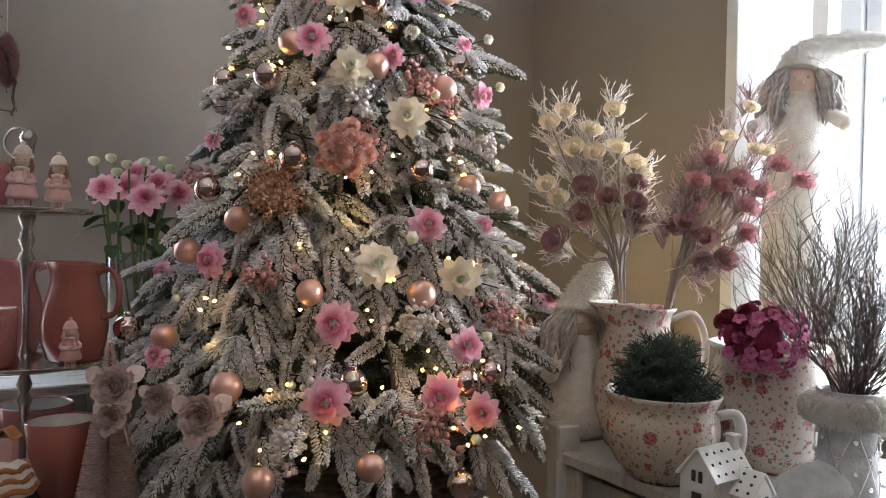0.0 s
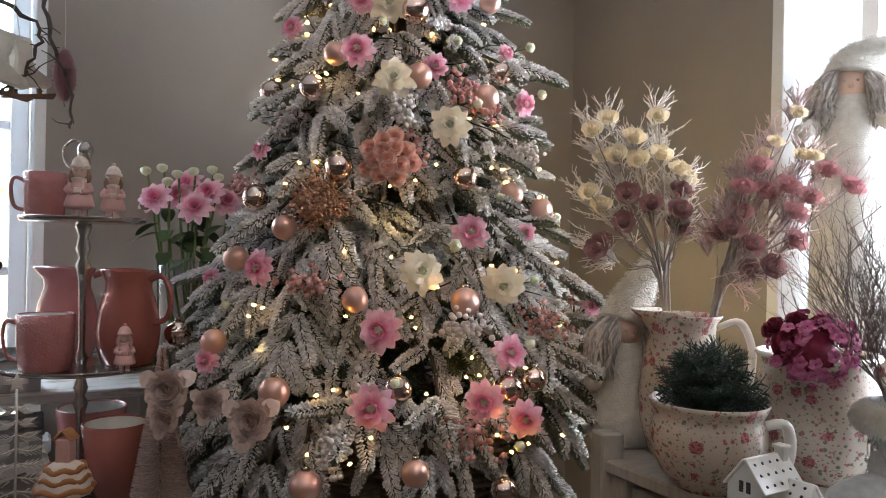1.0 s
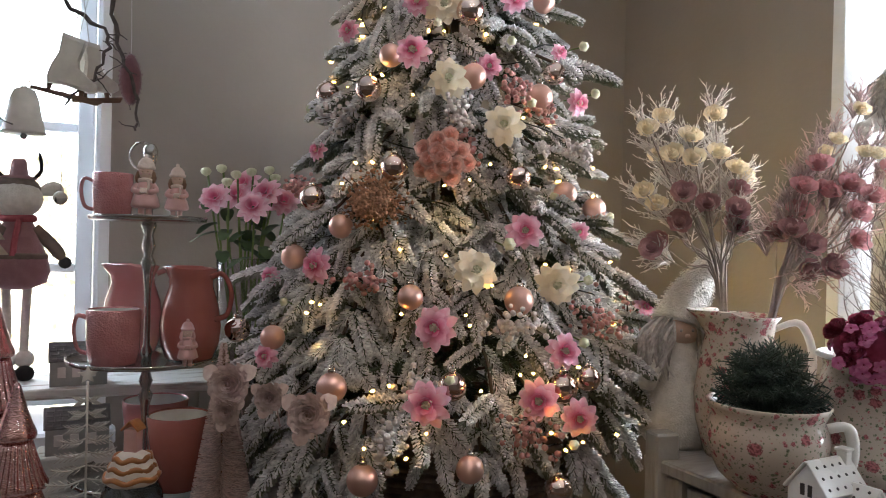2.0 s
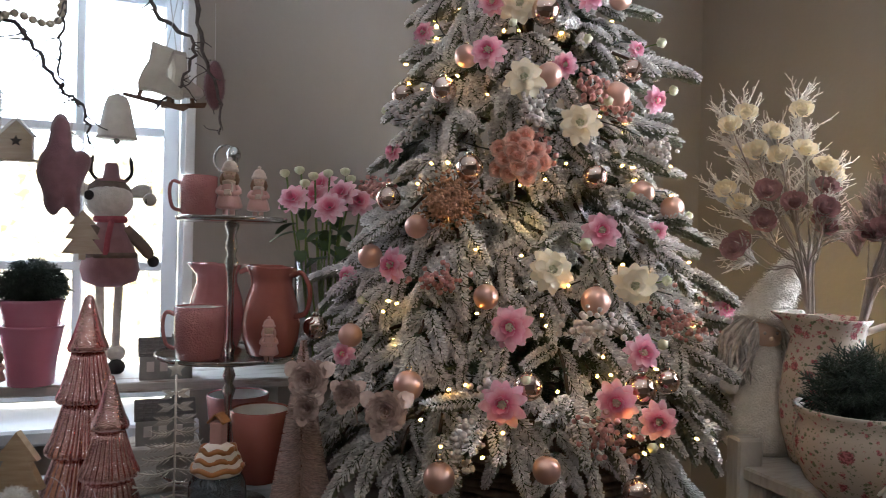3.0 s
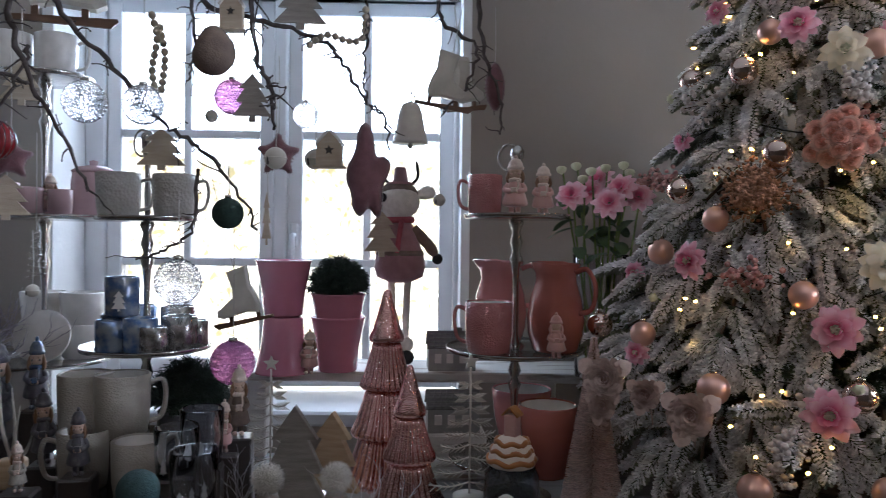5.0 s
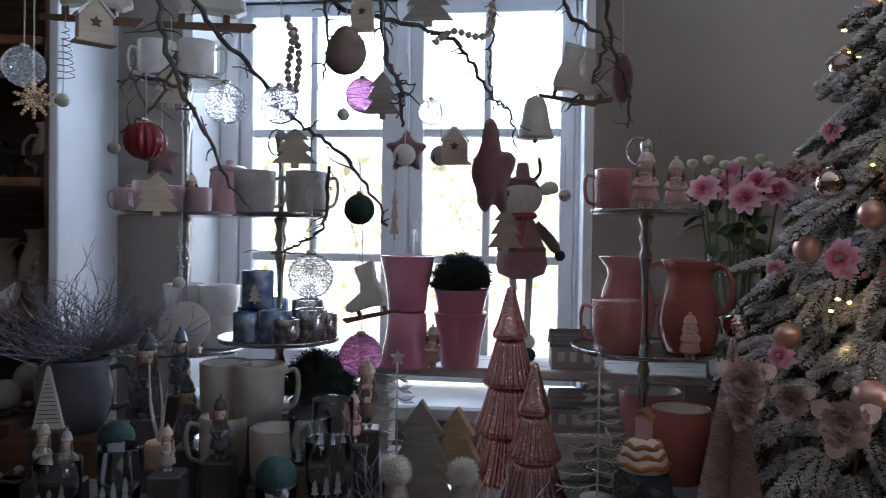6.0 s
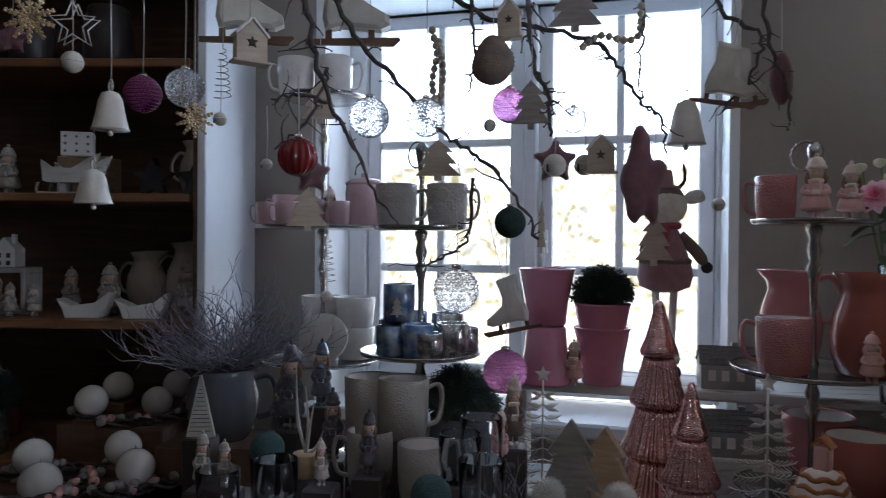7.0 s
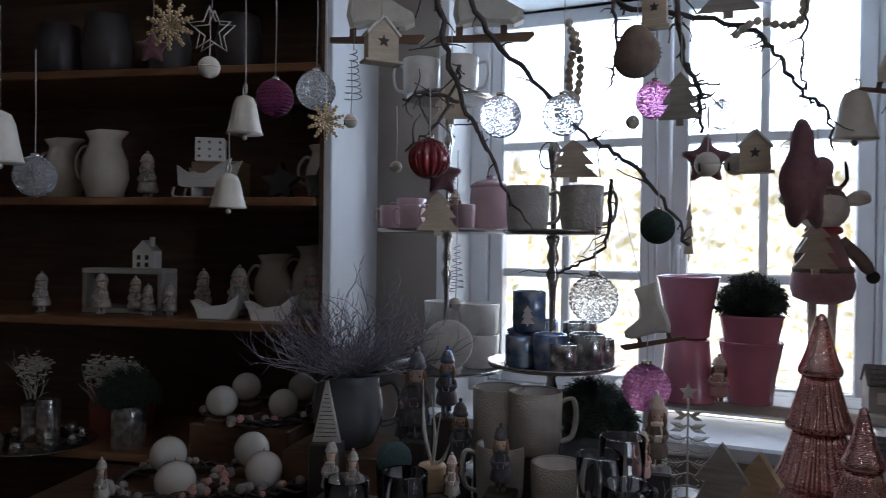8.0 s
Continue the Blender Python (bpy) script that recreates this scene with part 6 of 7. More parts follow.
limb([(-1.540, 0.745, 1.760), (-1.495, 0.783, 1.639), (-1.432, 0.866, 1.518), (-1.354, 0.909, 1.422), (-1.287, 0.942, 1.368), (-1.208, 0.960, 1.297), (-1.156, 0.979, 1.209)], 0.0065, 0.0025, 1)
limb([(-1.528, 0.687, 1.718), (-1.504, 0.705, 1.584), (-1.481, 0.723, 1.473), (-1.459, 0.769, 1.386), (-1.427, 0.809, 1.274)], 0.007, 0.0025, 2, 16)
limb([(-1.481, 0.723, 1.473), (-1.513, 0.680, 1.481), (-1.544, 0.637, 1.473)], 0.004, 0.002, 3, 6)
limb([(-1.478, 0.728, 1.540), (-1.504, 0.687, 1.426), (-1.547, 0.645, 1.380)], 0.004, 0.002, 4, 6)
limb([(-1.466, 0.951, 1.776), (-1.364, 1.043, 1.685), (-1.292, 1.111, 1.662), (-1.213, 1.211, 1.638), (-1.166, 1.253, 1.577), (-1.132, 1.283, 1.508), (-1.099, 1.312, 1.465), (-1.090, 1.319, 1.390)], 0.006, 0.0025, 5, 22)
limb([(-1.234, 1.029, 1.719), (-1.222, 1.036, 1.569), (-1.199, 1.055, 1.488), (-1.189, 1.063, 1.407)], 0.006, 0.003, 6, 16)
limb([(-1.127, 1.267, 1.782), (-1.115, 1.275, 1.659), (-1.122, 1.266, 1.572), (-1.116, 1.270, 1.504)], 0.004, 0.0022, 7, 10)
limb([(-1.056, 1.472, 1.822), (-1.043, 1.481, 1.717), (-0.985, 1.534, 1.665), (-0.992, 1.525, 1.586), (-1.038, 1.479, 1.494)], 0.006, 0.0022, 8, 12)
limb([(-0.993, 1.558, 1.830), (-0.979, 1.567, 1.671), (-0.942, 1.598, 1.526), (-0.945, 1.593, 1.453)], 0.0055, 0.0022, 9, 10)
limb([(-1.374, 1.024, 1.333), (-1.380, 1.015, 1.209), (-1.440, 0.986, 1.159), (-1.476, 0.952, 1.145)], 0.0045, 0.002, 10, 9)
limb([(-1.304, 0.936, 1.722), (-1.292, 0.943, 1.574), (-1.299, 0.935, 1.499)], 0.004, 0.002, 12, 8)
limb([(-1.735, 0.563, 1.768), (-1.529, 0.726, 1.707), (-1.378, 0.895, 1.728), (-1.173, 1.156, 1.757), (-0.979, 1.544, 1.823), (-0.904, 1.684, 1.897)], 0.011, 0.007, 11, 8)
for q in ((-1.530, 0.726, 1.730), (-1.017, 1.481, 1.834)):
    g = Geo()
    g.tube([q, (q[0], q[1], 2.7)], 0.0015, 5)
    part("cord", g, thread_m, garland)

clear_crackle = mat("faceted_clear_glass", (0.94, 0.95, 0.97), (0.9, 0.91, 0.94), 0.10, trans=0.85, ior=1.25)
pink_crackle = mat("faceted_orchid_glass", (0.80, 0.36, 0.68), (0.70, 0.28, 0.58), 0.12, trans=0.65, ior=1.3)
purple_glass = mat("faceted_purple_glass", (0.26, 0.05, 0.16), (0.19, 0.035, 0.11), 0.14, trans=0.2)
red_glass = mat("ribbed_red_glass", (0.24, 0.02, 0.025), (0.17, 0.012, 0.016), 0.15, coat=0.6, trans=0.25)
moss_ball = mat("dark_green_flock", (0.022, 0.045, 0.036), (0.014, 0.03, 0.025), 0.95, scale=120, bump=1.0, bscale=400)
teal_flock = mat("teal_flock", (0.045, 0.085, 0.085), (0.03, 0.06, 0.06), 0.95, scale=120, bump=1.0, bscale=400)
cream_enamel = mat("cream_enamel", (0.56, 0.52, 0.45), (0.46, 0.42, 0.36), 0.4, scale=25, bump=0.1)
glitter_gold = mat("pale_gold_glitter", (0.50, 0.34, 0.17), (0.74, 0.58, 0.36), 0.3, 0.6, scale=200, bump=0.8, bscale=500)
lit_wood = mat("light_birch", (0.46, 0.38, 0.29), (0.38, 0.30, 0.22), 0.6, scale=20, bump=0.2, stretch=(1, 1, 6))


def hang(p, up, body, material, name, label, category, rz=0.0, extra=(), group=""):
    """A hanging ornament with its thread; up: the thread's length."""
    top = thing(name, label, category, place(p[0], p[1], p[2], rz), group)
    part("body", body, material, top)
    for nm, g, mt_ in extra:
        part(nm, g, mt_, top)
    g = Geo()
    g.tube([(0, 0, 0), (0.002, 0.001, up * 0.5), (0, 0, up)], 0.0011, 4)
    part("thread", g, thread_m, top, "pale hanging thread")
    return top


def ball_ornament(p, r, material, label, up=0.2, ribs=0):
    g = Geo()
    prof = [(max(1e-5, r * math.sin(math.pi * j / 16)), -r * math.cos(math.pi * j / 16)) for j in range(17)]
    if material in (clear_crackle, pink_crackle, purple_glass):
        n, rows = 30, 15
        vs, fs = [(0, 0, -r)], []
        for j in range(1, rows):
            f = math.pi * j / rows
            for i in range(n):
                a = 2 * math.pi * (i + 0.5 * (j % 2)) / n
                vs.append((r * math.sin(f) * math.cos(a), r * math.sin(f) * math.sin(a), -r * math.cos(f)))
        vs.append((0, 0, r))
        at = lambda j, i: 1 + (j - 1) * n + i % n
        for i in range(n):
            fs += [(0, at(1, i + 1), at(1, i)), (len(vs) - 1, at(rows - 1, i), at(rows - 1, i + 1))]
            for j in range(1, rows - 1):
                o = j % 2
                fs += [(at(j, i), at(j, i + 1), at(j + 1, i + o)), (at(j + 1, i + o), at(j, i + 1), at(j + 1, i + o + 1))] if o else [(at(j, i), at(j + 1, i), at(j + 1, i - 1)), (at(j, i), at(j, i + 1), at(j + 1, i))]
        centre = []
        for tri in fs:
            q = sum((Vector(vs[k]) for k in tri), Vector()) / 3
            centre.append(q.normalized() * r * 1.05)
        out = []
        for tri, q in zip(fs, centre):
            vs.append(tuple(q))
            out += [(tri[k], tri[(k + 1) % 3], len(vs) - 1) for k in range(3)]
        g.add(vs, out, None, False)
    else:
        g.lathe(prof, 96 if ribs else 32, ribs=ribs, depth=0.05 if ribs else 0.0)
    c = Geo()
    c.lathe([(r * 0.22, r * 0.95), (r * 0.22, r * 1.16), (1e-5, r * 1.2)], 14)
    hang(p, up + r, g, material, "bauble", label, "christmas bauble", 0, [("cap", c, gold_cap)], "hanging baubles")


for p, r, m_, lb, up in (
        ((-1.557, 0.885, 1.469), .043, clear_crackle, "clear crackled glass bauble hanging before the window", .25), ((-1.376, 0.889, 1.448), .038, clear_crackle, "clear faceted glass bauble hanging before the window", .25),
        ((-1.360, 0.963, 1.098), .046, clear_crackle, "white faceted glass bauble hanging low", .12), ((-1.254, 1.004, 1.472), .034, pink_crackle, "orchid faceted glass bauble hanging before the window", .2),
        ((-1.329, 1.083, 0.919), .046, pink_crackle, "large orchid faceted glass bauble hanging low", .25), ((-1.807, 0.488, 1.498), .037, purple_glass, "purple faceted glass bauble hanging on a thread", .25),
        ((-1.692, 0.527, 1.500), .037, clear_crackle, "clear glass bauble hanging on a thread", .25), ((-1.182, 0.928, 1.235), .0295, moss_ball, "dark green flocked bauble hanging from a twig", .06),
        ((-1.311, 1.292, 1.484), .03, clear_crackle, "clear glass bauble hanging before the window", .2), ((-2.074, 0.080, 1.329), .040, clear_crackle, "clear frosted glass bauble hanging on a thread", .22),
        ((-1.274, 1.495, 1.418), .026, clear_crackle, "small clear glass bauble hanging before the window", .2)):
    ball_ornament(p, r, m_, lb, up)
ball_ornament((-1.504, 0.671, 1.360), .038, red_glass, "ribbed glossy red glass bauble hanging from twigs", .12, 16)
for p, r in (((-1.282, 0.977, 1.432), .013), ((-1.043, 1.469, 1.286), .015), ((-1.613, 0.665, 1.353), .012), ((-1.155, 1.025, 1.347), .022), ((-1.638, 0.576, 1.438), .014), ((-1.793, 0.348, 1.538), .021), ((-1.255, 1.260, 1.373), .024), ((-1.579, 0.790, 1.079), .013)):
    g = Geo().ball((0, 0, 0), r, 18)
    b = Geo().lathe([(r * 1.0, -0.001), (r * 1.06, 0), (r * 1.0, 0.001)], 20)
    s = Geo().box((0, -r * 0.96, -r * 0.3), (r * 0.14, r * 0.2, r * 0.7), 0.0005)
    hang(p, 0.12, g, cream_enamel, "jingle_bell", "cream enamel jingle bell hanging on a thread", "jingle bell", 0, [("band", b, cream_enamel), ("slot", s, black_hole)], "jingle bells")


def bell(p, r, h, label, up=0.2):
    g = Geo().lathe(hollow([(r, 0), (r * 0.93, h * 0.05), (r * 0.78, h * 0.35), (r * 0.62, h * 0.75), (r * 0.45, h * 0.93), (r * 0.1, h)][::1], 0.002), 28)
    c = Geo().ball((0, 0, -0.006), r * 0.16, 8)
    k = Geo()
    k.tube([(0.011 * math.cos(a), 0, h + 0.010 + 0.011 * math.sin(a)) for a in [j * math.pi / 8 for j in range(17)]], 0.0016, 5)
    t = hang((p[0], p[1], p[2]), h + up, g, cream_enamel, "metal_bell", label, "bell", 0, [("clapper", c, cream_enamel), ("ring", k, cream_enamel)], "hanging bells")


bell((-1.098, 1.422, 1.420), .045, .10, "tall cream enamel bell hanging before the window", .12)
bell((-1.752, 0.405, 1.409), .036, .076, "white enamel bell hanging on a cord", .2)
bell((-1.748, 0.373, 1.265), .036, .066, "wide white enamel bell hanging on a cord", .1)
bell((-2.000, 0.012, 1.346), .046, .10, "white enamel bell with ring stripes on a cord", .2)


def star_shape(r, k=0.45, n=5):
    return [((r if i % 2 == 0 else r * k) * math.sin(math.pi * i / n), (r if i % 2 == 0 else r * k) * math.cos(math.pi * i / n)) for i in range(2 * n)]


def puffy(outline, t, seed=0):
    """A stuffed felt cushion of that outline."""
    n = len(outline)
    pts = [Vector((x, z)) for x, z in outline]
    for _ in range(2):
        pts = [q for i in range(len(pts)) for q in (pts[i] * 0.75 + pts[(i + 1) % len(pts)] * 0.25, pts[i] * 0.25 + pts[(i + 1) % len(pts)] * 0.75)]
    c = sum(pts, Vector((0, 0))) / len(pts)
    g = Geo()
    m_ = len(pts)
    vs, fs = [], []
    for k, y in ((0.15, -t), (0.55, -t * 0.93), (0.88, -t * 0.55), (1, 0), (0.88, t * 0.55), (0.55, t * 0.93), (0.15, t)):
        vs += [(c.x + (p.x - c.x) * k, y, c.y + (p.y - c.y) * k) for p in pts]
    for r_ in range(6):
        for i in range(m_):
            j = (i + 1) % m_
            fs.append((r_ * m_ + i, r_ * m_ + j, (r_ + 1) * m_ + j, (r_ + 1) * m_ + i))
    fs += [tuple(reversed(range(m_))), tuple(range(6 * m_, 7 * m_))]
    g.add(vs, fs)
    fr = random.Random(seed)
    for i in range(900):
        q, k, sg = pts[fr.randrange(m_)], math.sqrt(fr.random()), fr.choice((-1, 1))
        y = sg * t * math.cos(k * 1.5)
        n_ = Vector(((q.x - c.x) * k, y * 1.2, (q.y - c.y) * k)).normalized()
        needle(g, Vector((c.x + (q.x - c.x) * k * 0.97, y * 0.9, c.y + (q.y - c.y) * k * 0.97)), (n_ + Vector((fr.uniform(-0.5, 0.5), 0, fr.uniform(-0.8, 0.2)))).normalized(), 0.0055, 0.0006, 0.0002)
    return g


hang((-1.185, 1.065, 1.359), .2, puffy(star_shape(.052), .014), felt, "felt_star", "stuffed mauve felt star hanging on a thread", "felt ornament", 45)
hang((-1.527, 0.717, 1.333), .2, puffy(star_shape(.048), .015), felt, "felt_star", "stuffed mauve felt star behind a red bauble", "felt ornament", 75)
sq = [(-.006, .115), (-.022, .10), (-.028, .045), (-.046, .015), (-.05, -.02), (-.036, -.05), (-.034, -.085), (-.014, -.105), (.004, -.075), (.022, -.105), (.036, -.095), (.032, -.04), (.052, .0), (.056, .025), (.04, .04), (.016, .035), (.012, .10)]
hang((-1.124, 1.286, 1.340), .2, puffy(sq, .028), felt, "felt_star", "large lopsided stuffed mauve felt star hanging on a thread", "felt ornament", 50)
hang((-1.267, 0.967, 1.557), .2, puffy([(-.045, -.02), (-.02, -.048), (.02, -.048), (.045, -.015), (.04, .02), (.012, .052), (-.015, .05), (-.035, .02)], .022), plush_brown, "felt_bird", "stuffed brown felt bird hanging on a thread", "felt ornament", 40)
hang((-0.965, 1.604, 1.576), .2, puffy([(-.026, 0), (-.018, -.04), (0, -.066), (.02, -.045), (.028, 0), (.02, .04), (.002, .068), (-.018, .045)], .02), felt, "felt_bird", "stuffed mauve felt bird hanging on a thread", "felt ornament", 40)
hang((-2.361, 0.374, 1.700), .2, puffy(star_shape(.05), .014), felt, "felt_star", "stuffed mauve felt star hanging before the cabinet", "felt ornament", 60)


def fir_shape(w, h, tiers=3):
    left = [(0, h)]
    for k in range(tiers):
        z = h * (1 - (k + 1) / tiers * 0.88)
        ww = w * (0.5 + 0.5 * (k + 1) / tiers) * 0.5
        left += [(-ww, z), (-ww * 0.55, z)]
    left[-1] = (-w * 0.08, h * 0.12)
    left += [(-w * 0.08, 0)]
    return left + [(-x, z) for x, z in reversed(left)][:-1]


def cut_tree(p, w, h, t, material, label, rz, up=0.0):
    g = Geo()
    sh = fir_shape(w, h)
    g.slab(sh, t)
    if up:
        return hang(p, h + up, g, material, "wooden_tree", label, "wooden ornament", rz)
    ob = part("wooden_tree", g, material)
    ob.matrix_world = place(p[0], p[1], p[2], rz)
    return tagged(ob, label, "wooden ornament")


cut_tree((-1.444, 0.987, 1.331), .10, .088, .012, lit_wood, "pale wooden fir tree standing on stacked mugs", 40)
cut_tree((-1.531, 0.711, 1.217), .085, .085, .01, lit_wood, "pale wooden fir tree hanging from twigs", 55, .1)
cut_tree((-1.196, 1.002, 1.418), .075, .095, .008, grey_wood, "dark wooden fir tree hanging from twigs", 30, .1)
cut_tree((-1.534, 0.741, 1.436), .075, .085, .008, lit_wood, "whitewashed wooden fir tree hanging from twigs", 50, .1)
cut_tree((-1.155, 1.389, 1.147), .085, .11, .01, lit_wood, "pale wooden fir tree hanging before the reindeer", 40, .25)
cut_tree((-1.192, 1.135, 1.633), .11, .11, .008, grey_wood, "dark wooden fir tree hanging high", 35, .1)
cut_tree((-1.233, 1.083, 1.175), .018, .11, .01, lit_wood, "slim wooden ornament hanging on a thread", 35, .1)


def birdhouse(p, w, h, label, rz):
    top = thing("birdhouse", label, "birdhouse ornament", place(p[0], p[1], p[2], rz), "birdhouses")
    g = Geo()
    d = w * 0.42
    g.slab([(-w / 2, 0), (w / 2, 0), (w / 2, h * 0.55), (0, h * 0.92), (-w / 2, h * 0.55)], d)
    part("body", g, lit_wood, top)
    for sg in (-1, 1):
        g = Geo().box((0, 0, 0), (w * 0.78, d * 1.35, 0.005), 0.001)
        part("roof", g, old_white, top, m=Matrix.Translation((sg * w * 0.29, 0, h * 0.76)) @ Matrix.Rotation(sg * math.atan2(h * 0.37, w / 2), 4, "Y"))
    part("base", Geo().box((0, 0, -0.002), (w * 1.25, d * 1.4, 0.005), 0.001), lit_wood, top)
    part("opening", Geo().slab(star_shape(w * 0.2), 0.002), black_hole, top, m=Matrix.Translation((0, -d / 2 - 0.0006, h * 0.42)))
    g = Geo().tube([(0, 0, h * 0.92), (0, 0, h + 0.2)], 0.0011, 4)
    part("thread", g, thread_m, top)


birdhouse((-1.211, 1.260, 1.355), .058, .085, "pale wooden birdhouse with a star opening, hanging", 30)
birdhouse((-1.569, 0.603, 1.544), .06, .085, "small wooden birdhouse hanging beside the cabinet", 80)
birdhouse((-1.257, 1.005, 1.609), .045, .08, "small wicker-roofed birdhouse hanging high", 30)


def skate(p, s, label, rz, up, tilt=0.0):
    g = Geo().slab([(-.034, -.037), (-.008, -.031), (.05, -.035), (.064, -.028), (.062, -.014), (.042, -.003), (.020, .010), (.014, .03), (.020, .074), (-.030, .080), (-.027, .035), (-.036, .005), (-.039, -.02)], .030, Matrix.Scale(s, 4), b=0.14)
    b = Geo()
    b.slab([(-.065, -.058), (.07, -.058), (.08, -.048), (.078, -.044), (-.065, -.05)], .006, Matrix.Scale(s, 4))
    b.box((-.03 * s, 0, -.043 * s), (.01 * s, .006 * s, .018 * s), .0005)
    b.box((.035 * s, 0, -.043 * s), (.01 * s, .006 * s, .018 * s), .0005)
    hang(p, up, g, cream_enamel, "ice_skate", label, "skate ornament", rz, [("blade", b, dark_wood)], "ice skates").matrix_world @= Matrix.Rotation(radians(tilt), 4, "Y")


skate((-1.038, 1.482, 1.566), 1.0, "white ice-skate ornament with a wooden blade, hanging", 25, .2, 12)
skate((-1.035, 1.567, 1.573), 1.0, "white ice-skate ornament hanging behind another", 75, .2, -10)
skate((-1.389, 1.167, 1.046), 0.95, "white ice-skate ornament hanging low before the window", 215, .3, 14)
skate((-1.558, 0.828, 1.697), 1.4, "wooden ice-skate ornament hanging high", 50, .12)
skate((-1.639, 0.623, 1.672), 1.3, "wooden ice-skate ornament hanging beside the cabinet", 55, .12)


def beads(pts, r, label):
    line = arc(pts, 24)
    top = thing("bead_garland", label, "bead garland", Matrix.Translation(line[0]))
    g = Geo().ball((0, 0, 0), r, 10)
    dt = g.data("bead", lit_wood)
    last = None
    for p in line:
        if last is None or (p - last).length > r * 1.75:
            part("bead", dt, None, top, m=Matrix.Translation(p - line[0]))
            last = p
    part("string", Geo().tube([p - line[0] for p in line], 0.0008, 4), thread_m, top)


beads([(-1.408, 0.933, 1.639), (-1.400, 0.939, 1.591), (-1.405, 0.932, 1.531), (-1.391, 0.930, 1.481)], .0085, "string of grey wooden beads hanging before the window")
beads([(-1.412, 0.956, 1.620), (-1.404, 0.962, 1.560), (-1.408, 0.957, 1.493)], .0085, "short string of grey wooden beads")
beads([(-1.209, 1.186, 1.614), (-1.183, 1.212, 1.639), (-1.146, 1.245, 1.628), (-1.124, 1.266, 1.640), (-1.121, 1.271, 1.702)], .0085, "looped string of grey wooden beads on a twig")
# snowflakes and wire ornaments
for p, r, lb, m_ in (((-1.646, 0.527, 1.433), .036, "pale gold glittered snowflake hanging on a thread", glitter_gold), ((-1.921, 0.305, 1.642), .05, "cream beaded snowflake hanging on a thread", glitter_gold)):
    top = thing("snowflake", lb, "snowflake ornament", place(p[0], p[1], p[2], 50), "snowflakes")
    for k in range(10):
        a = k * math.pi / 5
        g = Geo()
        d = Vector((math.sin(a), 0.0, math.cos(a)))
        g.tube([(0, 0, 0), d * r], [r * 0.07, r * 0.05], 5)
        for f in (0.3, 0.5, 0.7, 0.9):
            for dy in (-1, 1):
                q = Vector((math.cos(a) * dy, 0.25 * dy, -math.sin(a) * dy))
                b0_, b1_ = d * r * f, d * r * (f + 0.14) + q * r * 0.22 * (1.15 - f)
                g.tube([b0_, b0_.lerp(b1_, 0.5), b1_], [r * 0.03, r * 0.075, r * 0.02], 5)
        part("ray", g, m_, top)
    part("thread", Geo().tube([(0, 0, r), (0, 0, r + 0.2)], 0.001, 4), thread_m, top)
p = (-1.821, 0.361, 1.617)
top = thing("wire_star", "white wire star frame hanging on a thread", "wire ornament", place(p[0], p[1], p[2], 50))
for y in (-.012, .012):
    st = [(x, y, z) for x, z in star_shape(.045)]
    part("outline", Geo().tube(st + st[:1], 0.0016, 5), cream_enamel, top)
part("thread", Geo().tube([(0, 0, .045), (0, 0, .25)], 0.001, 4), thread_m, top)
for p in ((-1.636, 0.580, 1.526), (-1.619, 0.821, 1.150)):
    top = thing("wire_spiral", "thin wire spiral tree hanging on a thread", "wire ornament", Matrix.Translation(p))
    part("spiral", Geo().tube([((.006 + .00012 * i) * math.cos(i * .5), (.006 + .00012 * i) * math.sin(i * .5), .05 - i * .001) for i in range(100)], 0.0009, 4), nickel, top)
    part("thread", Geo().tube([(0, 0, .05), (0, 0, .25)], 0.001, 4), thread_m, top)

# ---- middle stand with mugs and tealight glasses ----
S2 = Vector((-1.556, 1.039, 1.075))
cake_stand("two-tier dark nickel cake stand with mugs and tealight glasses", place(S2.x, S2.y, TZ), [(0.335, 0.142), (0.625, 0.112)], 0.82)
z1, z2 = TZ + 0.34, TZ + 0.63
e1, e2 = Vector((0.731, 0.683, 0)), Vector((-0.683, 0.731, 0))


def at2(a, b, z):
    p = S2 + e1 * a + e2 * b
    return place(p.x, p.y, z, 43)


mug("grey embossed stoneware mug on a stand", at2(-.055, -.03, z2), .098, .047, grey_relief, 0, "grey mugs")
mug("grey embossed stoneware mug on a stand", at2(.062, -.03, z2), .098, .047, grey_relief, 0, "grey mugs")
for a, b, r, h, m_, z in ((-.062, -.06, .034, .066, blue_silver, z1), (.0, -.075, .037, .072, blue_silver, z1), (.03, -.098, .03, .055, silver_merc, z1), (.078, -.045, .038, .072, silver_merc, z1), (.11, -.02, .026, .06, silver_merc, z1),
                          (-.062, .03, .042, .07, blue_silver, z1), (.06, .06, .04, .085, silver_merc, z1), (-.03, .08, .04, .085, blue_silver, z1), (-.05, -.01, .037, .085, blue_silver, z1 + .0725)):
    t = vessel("tealight_glass", "%s mercury-glass tealight cup on a stand" % ("blue" if m_ is blue_silver else "silver"), "tealight holder", [(r * .95, 0), (r, .003), (r, h * .5), (r, h)], at2(a, b, z), m_, group="tealight glasses")
    if h > .08:
        part("motif", Geo().slab(fir_shape(.03, .045), .001), white_in, t, "white fir tree motif", m=Matrix.Translation((0, -r - .0006, .012)))

# ---- rear stand with pink enamel and tall white cups ----
S3 = Vector((-2.035, 1.088, 1.209))
cake_stand("tall pale wooden tiered stand by the window", place(S3.x, S3.y, TZ), [(0.255, 0.17), (0.632, 0.195), (1.0, 0.12)], 1.06, False, nickel)
y1, y2, y3 = TZ + 0.26, TZ + 0.637, TZ + 1.005


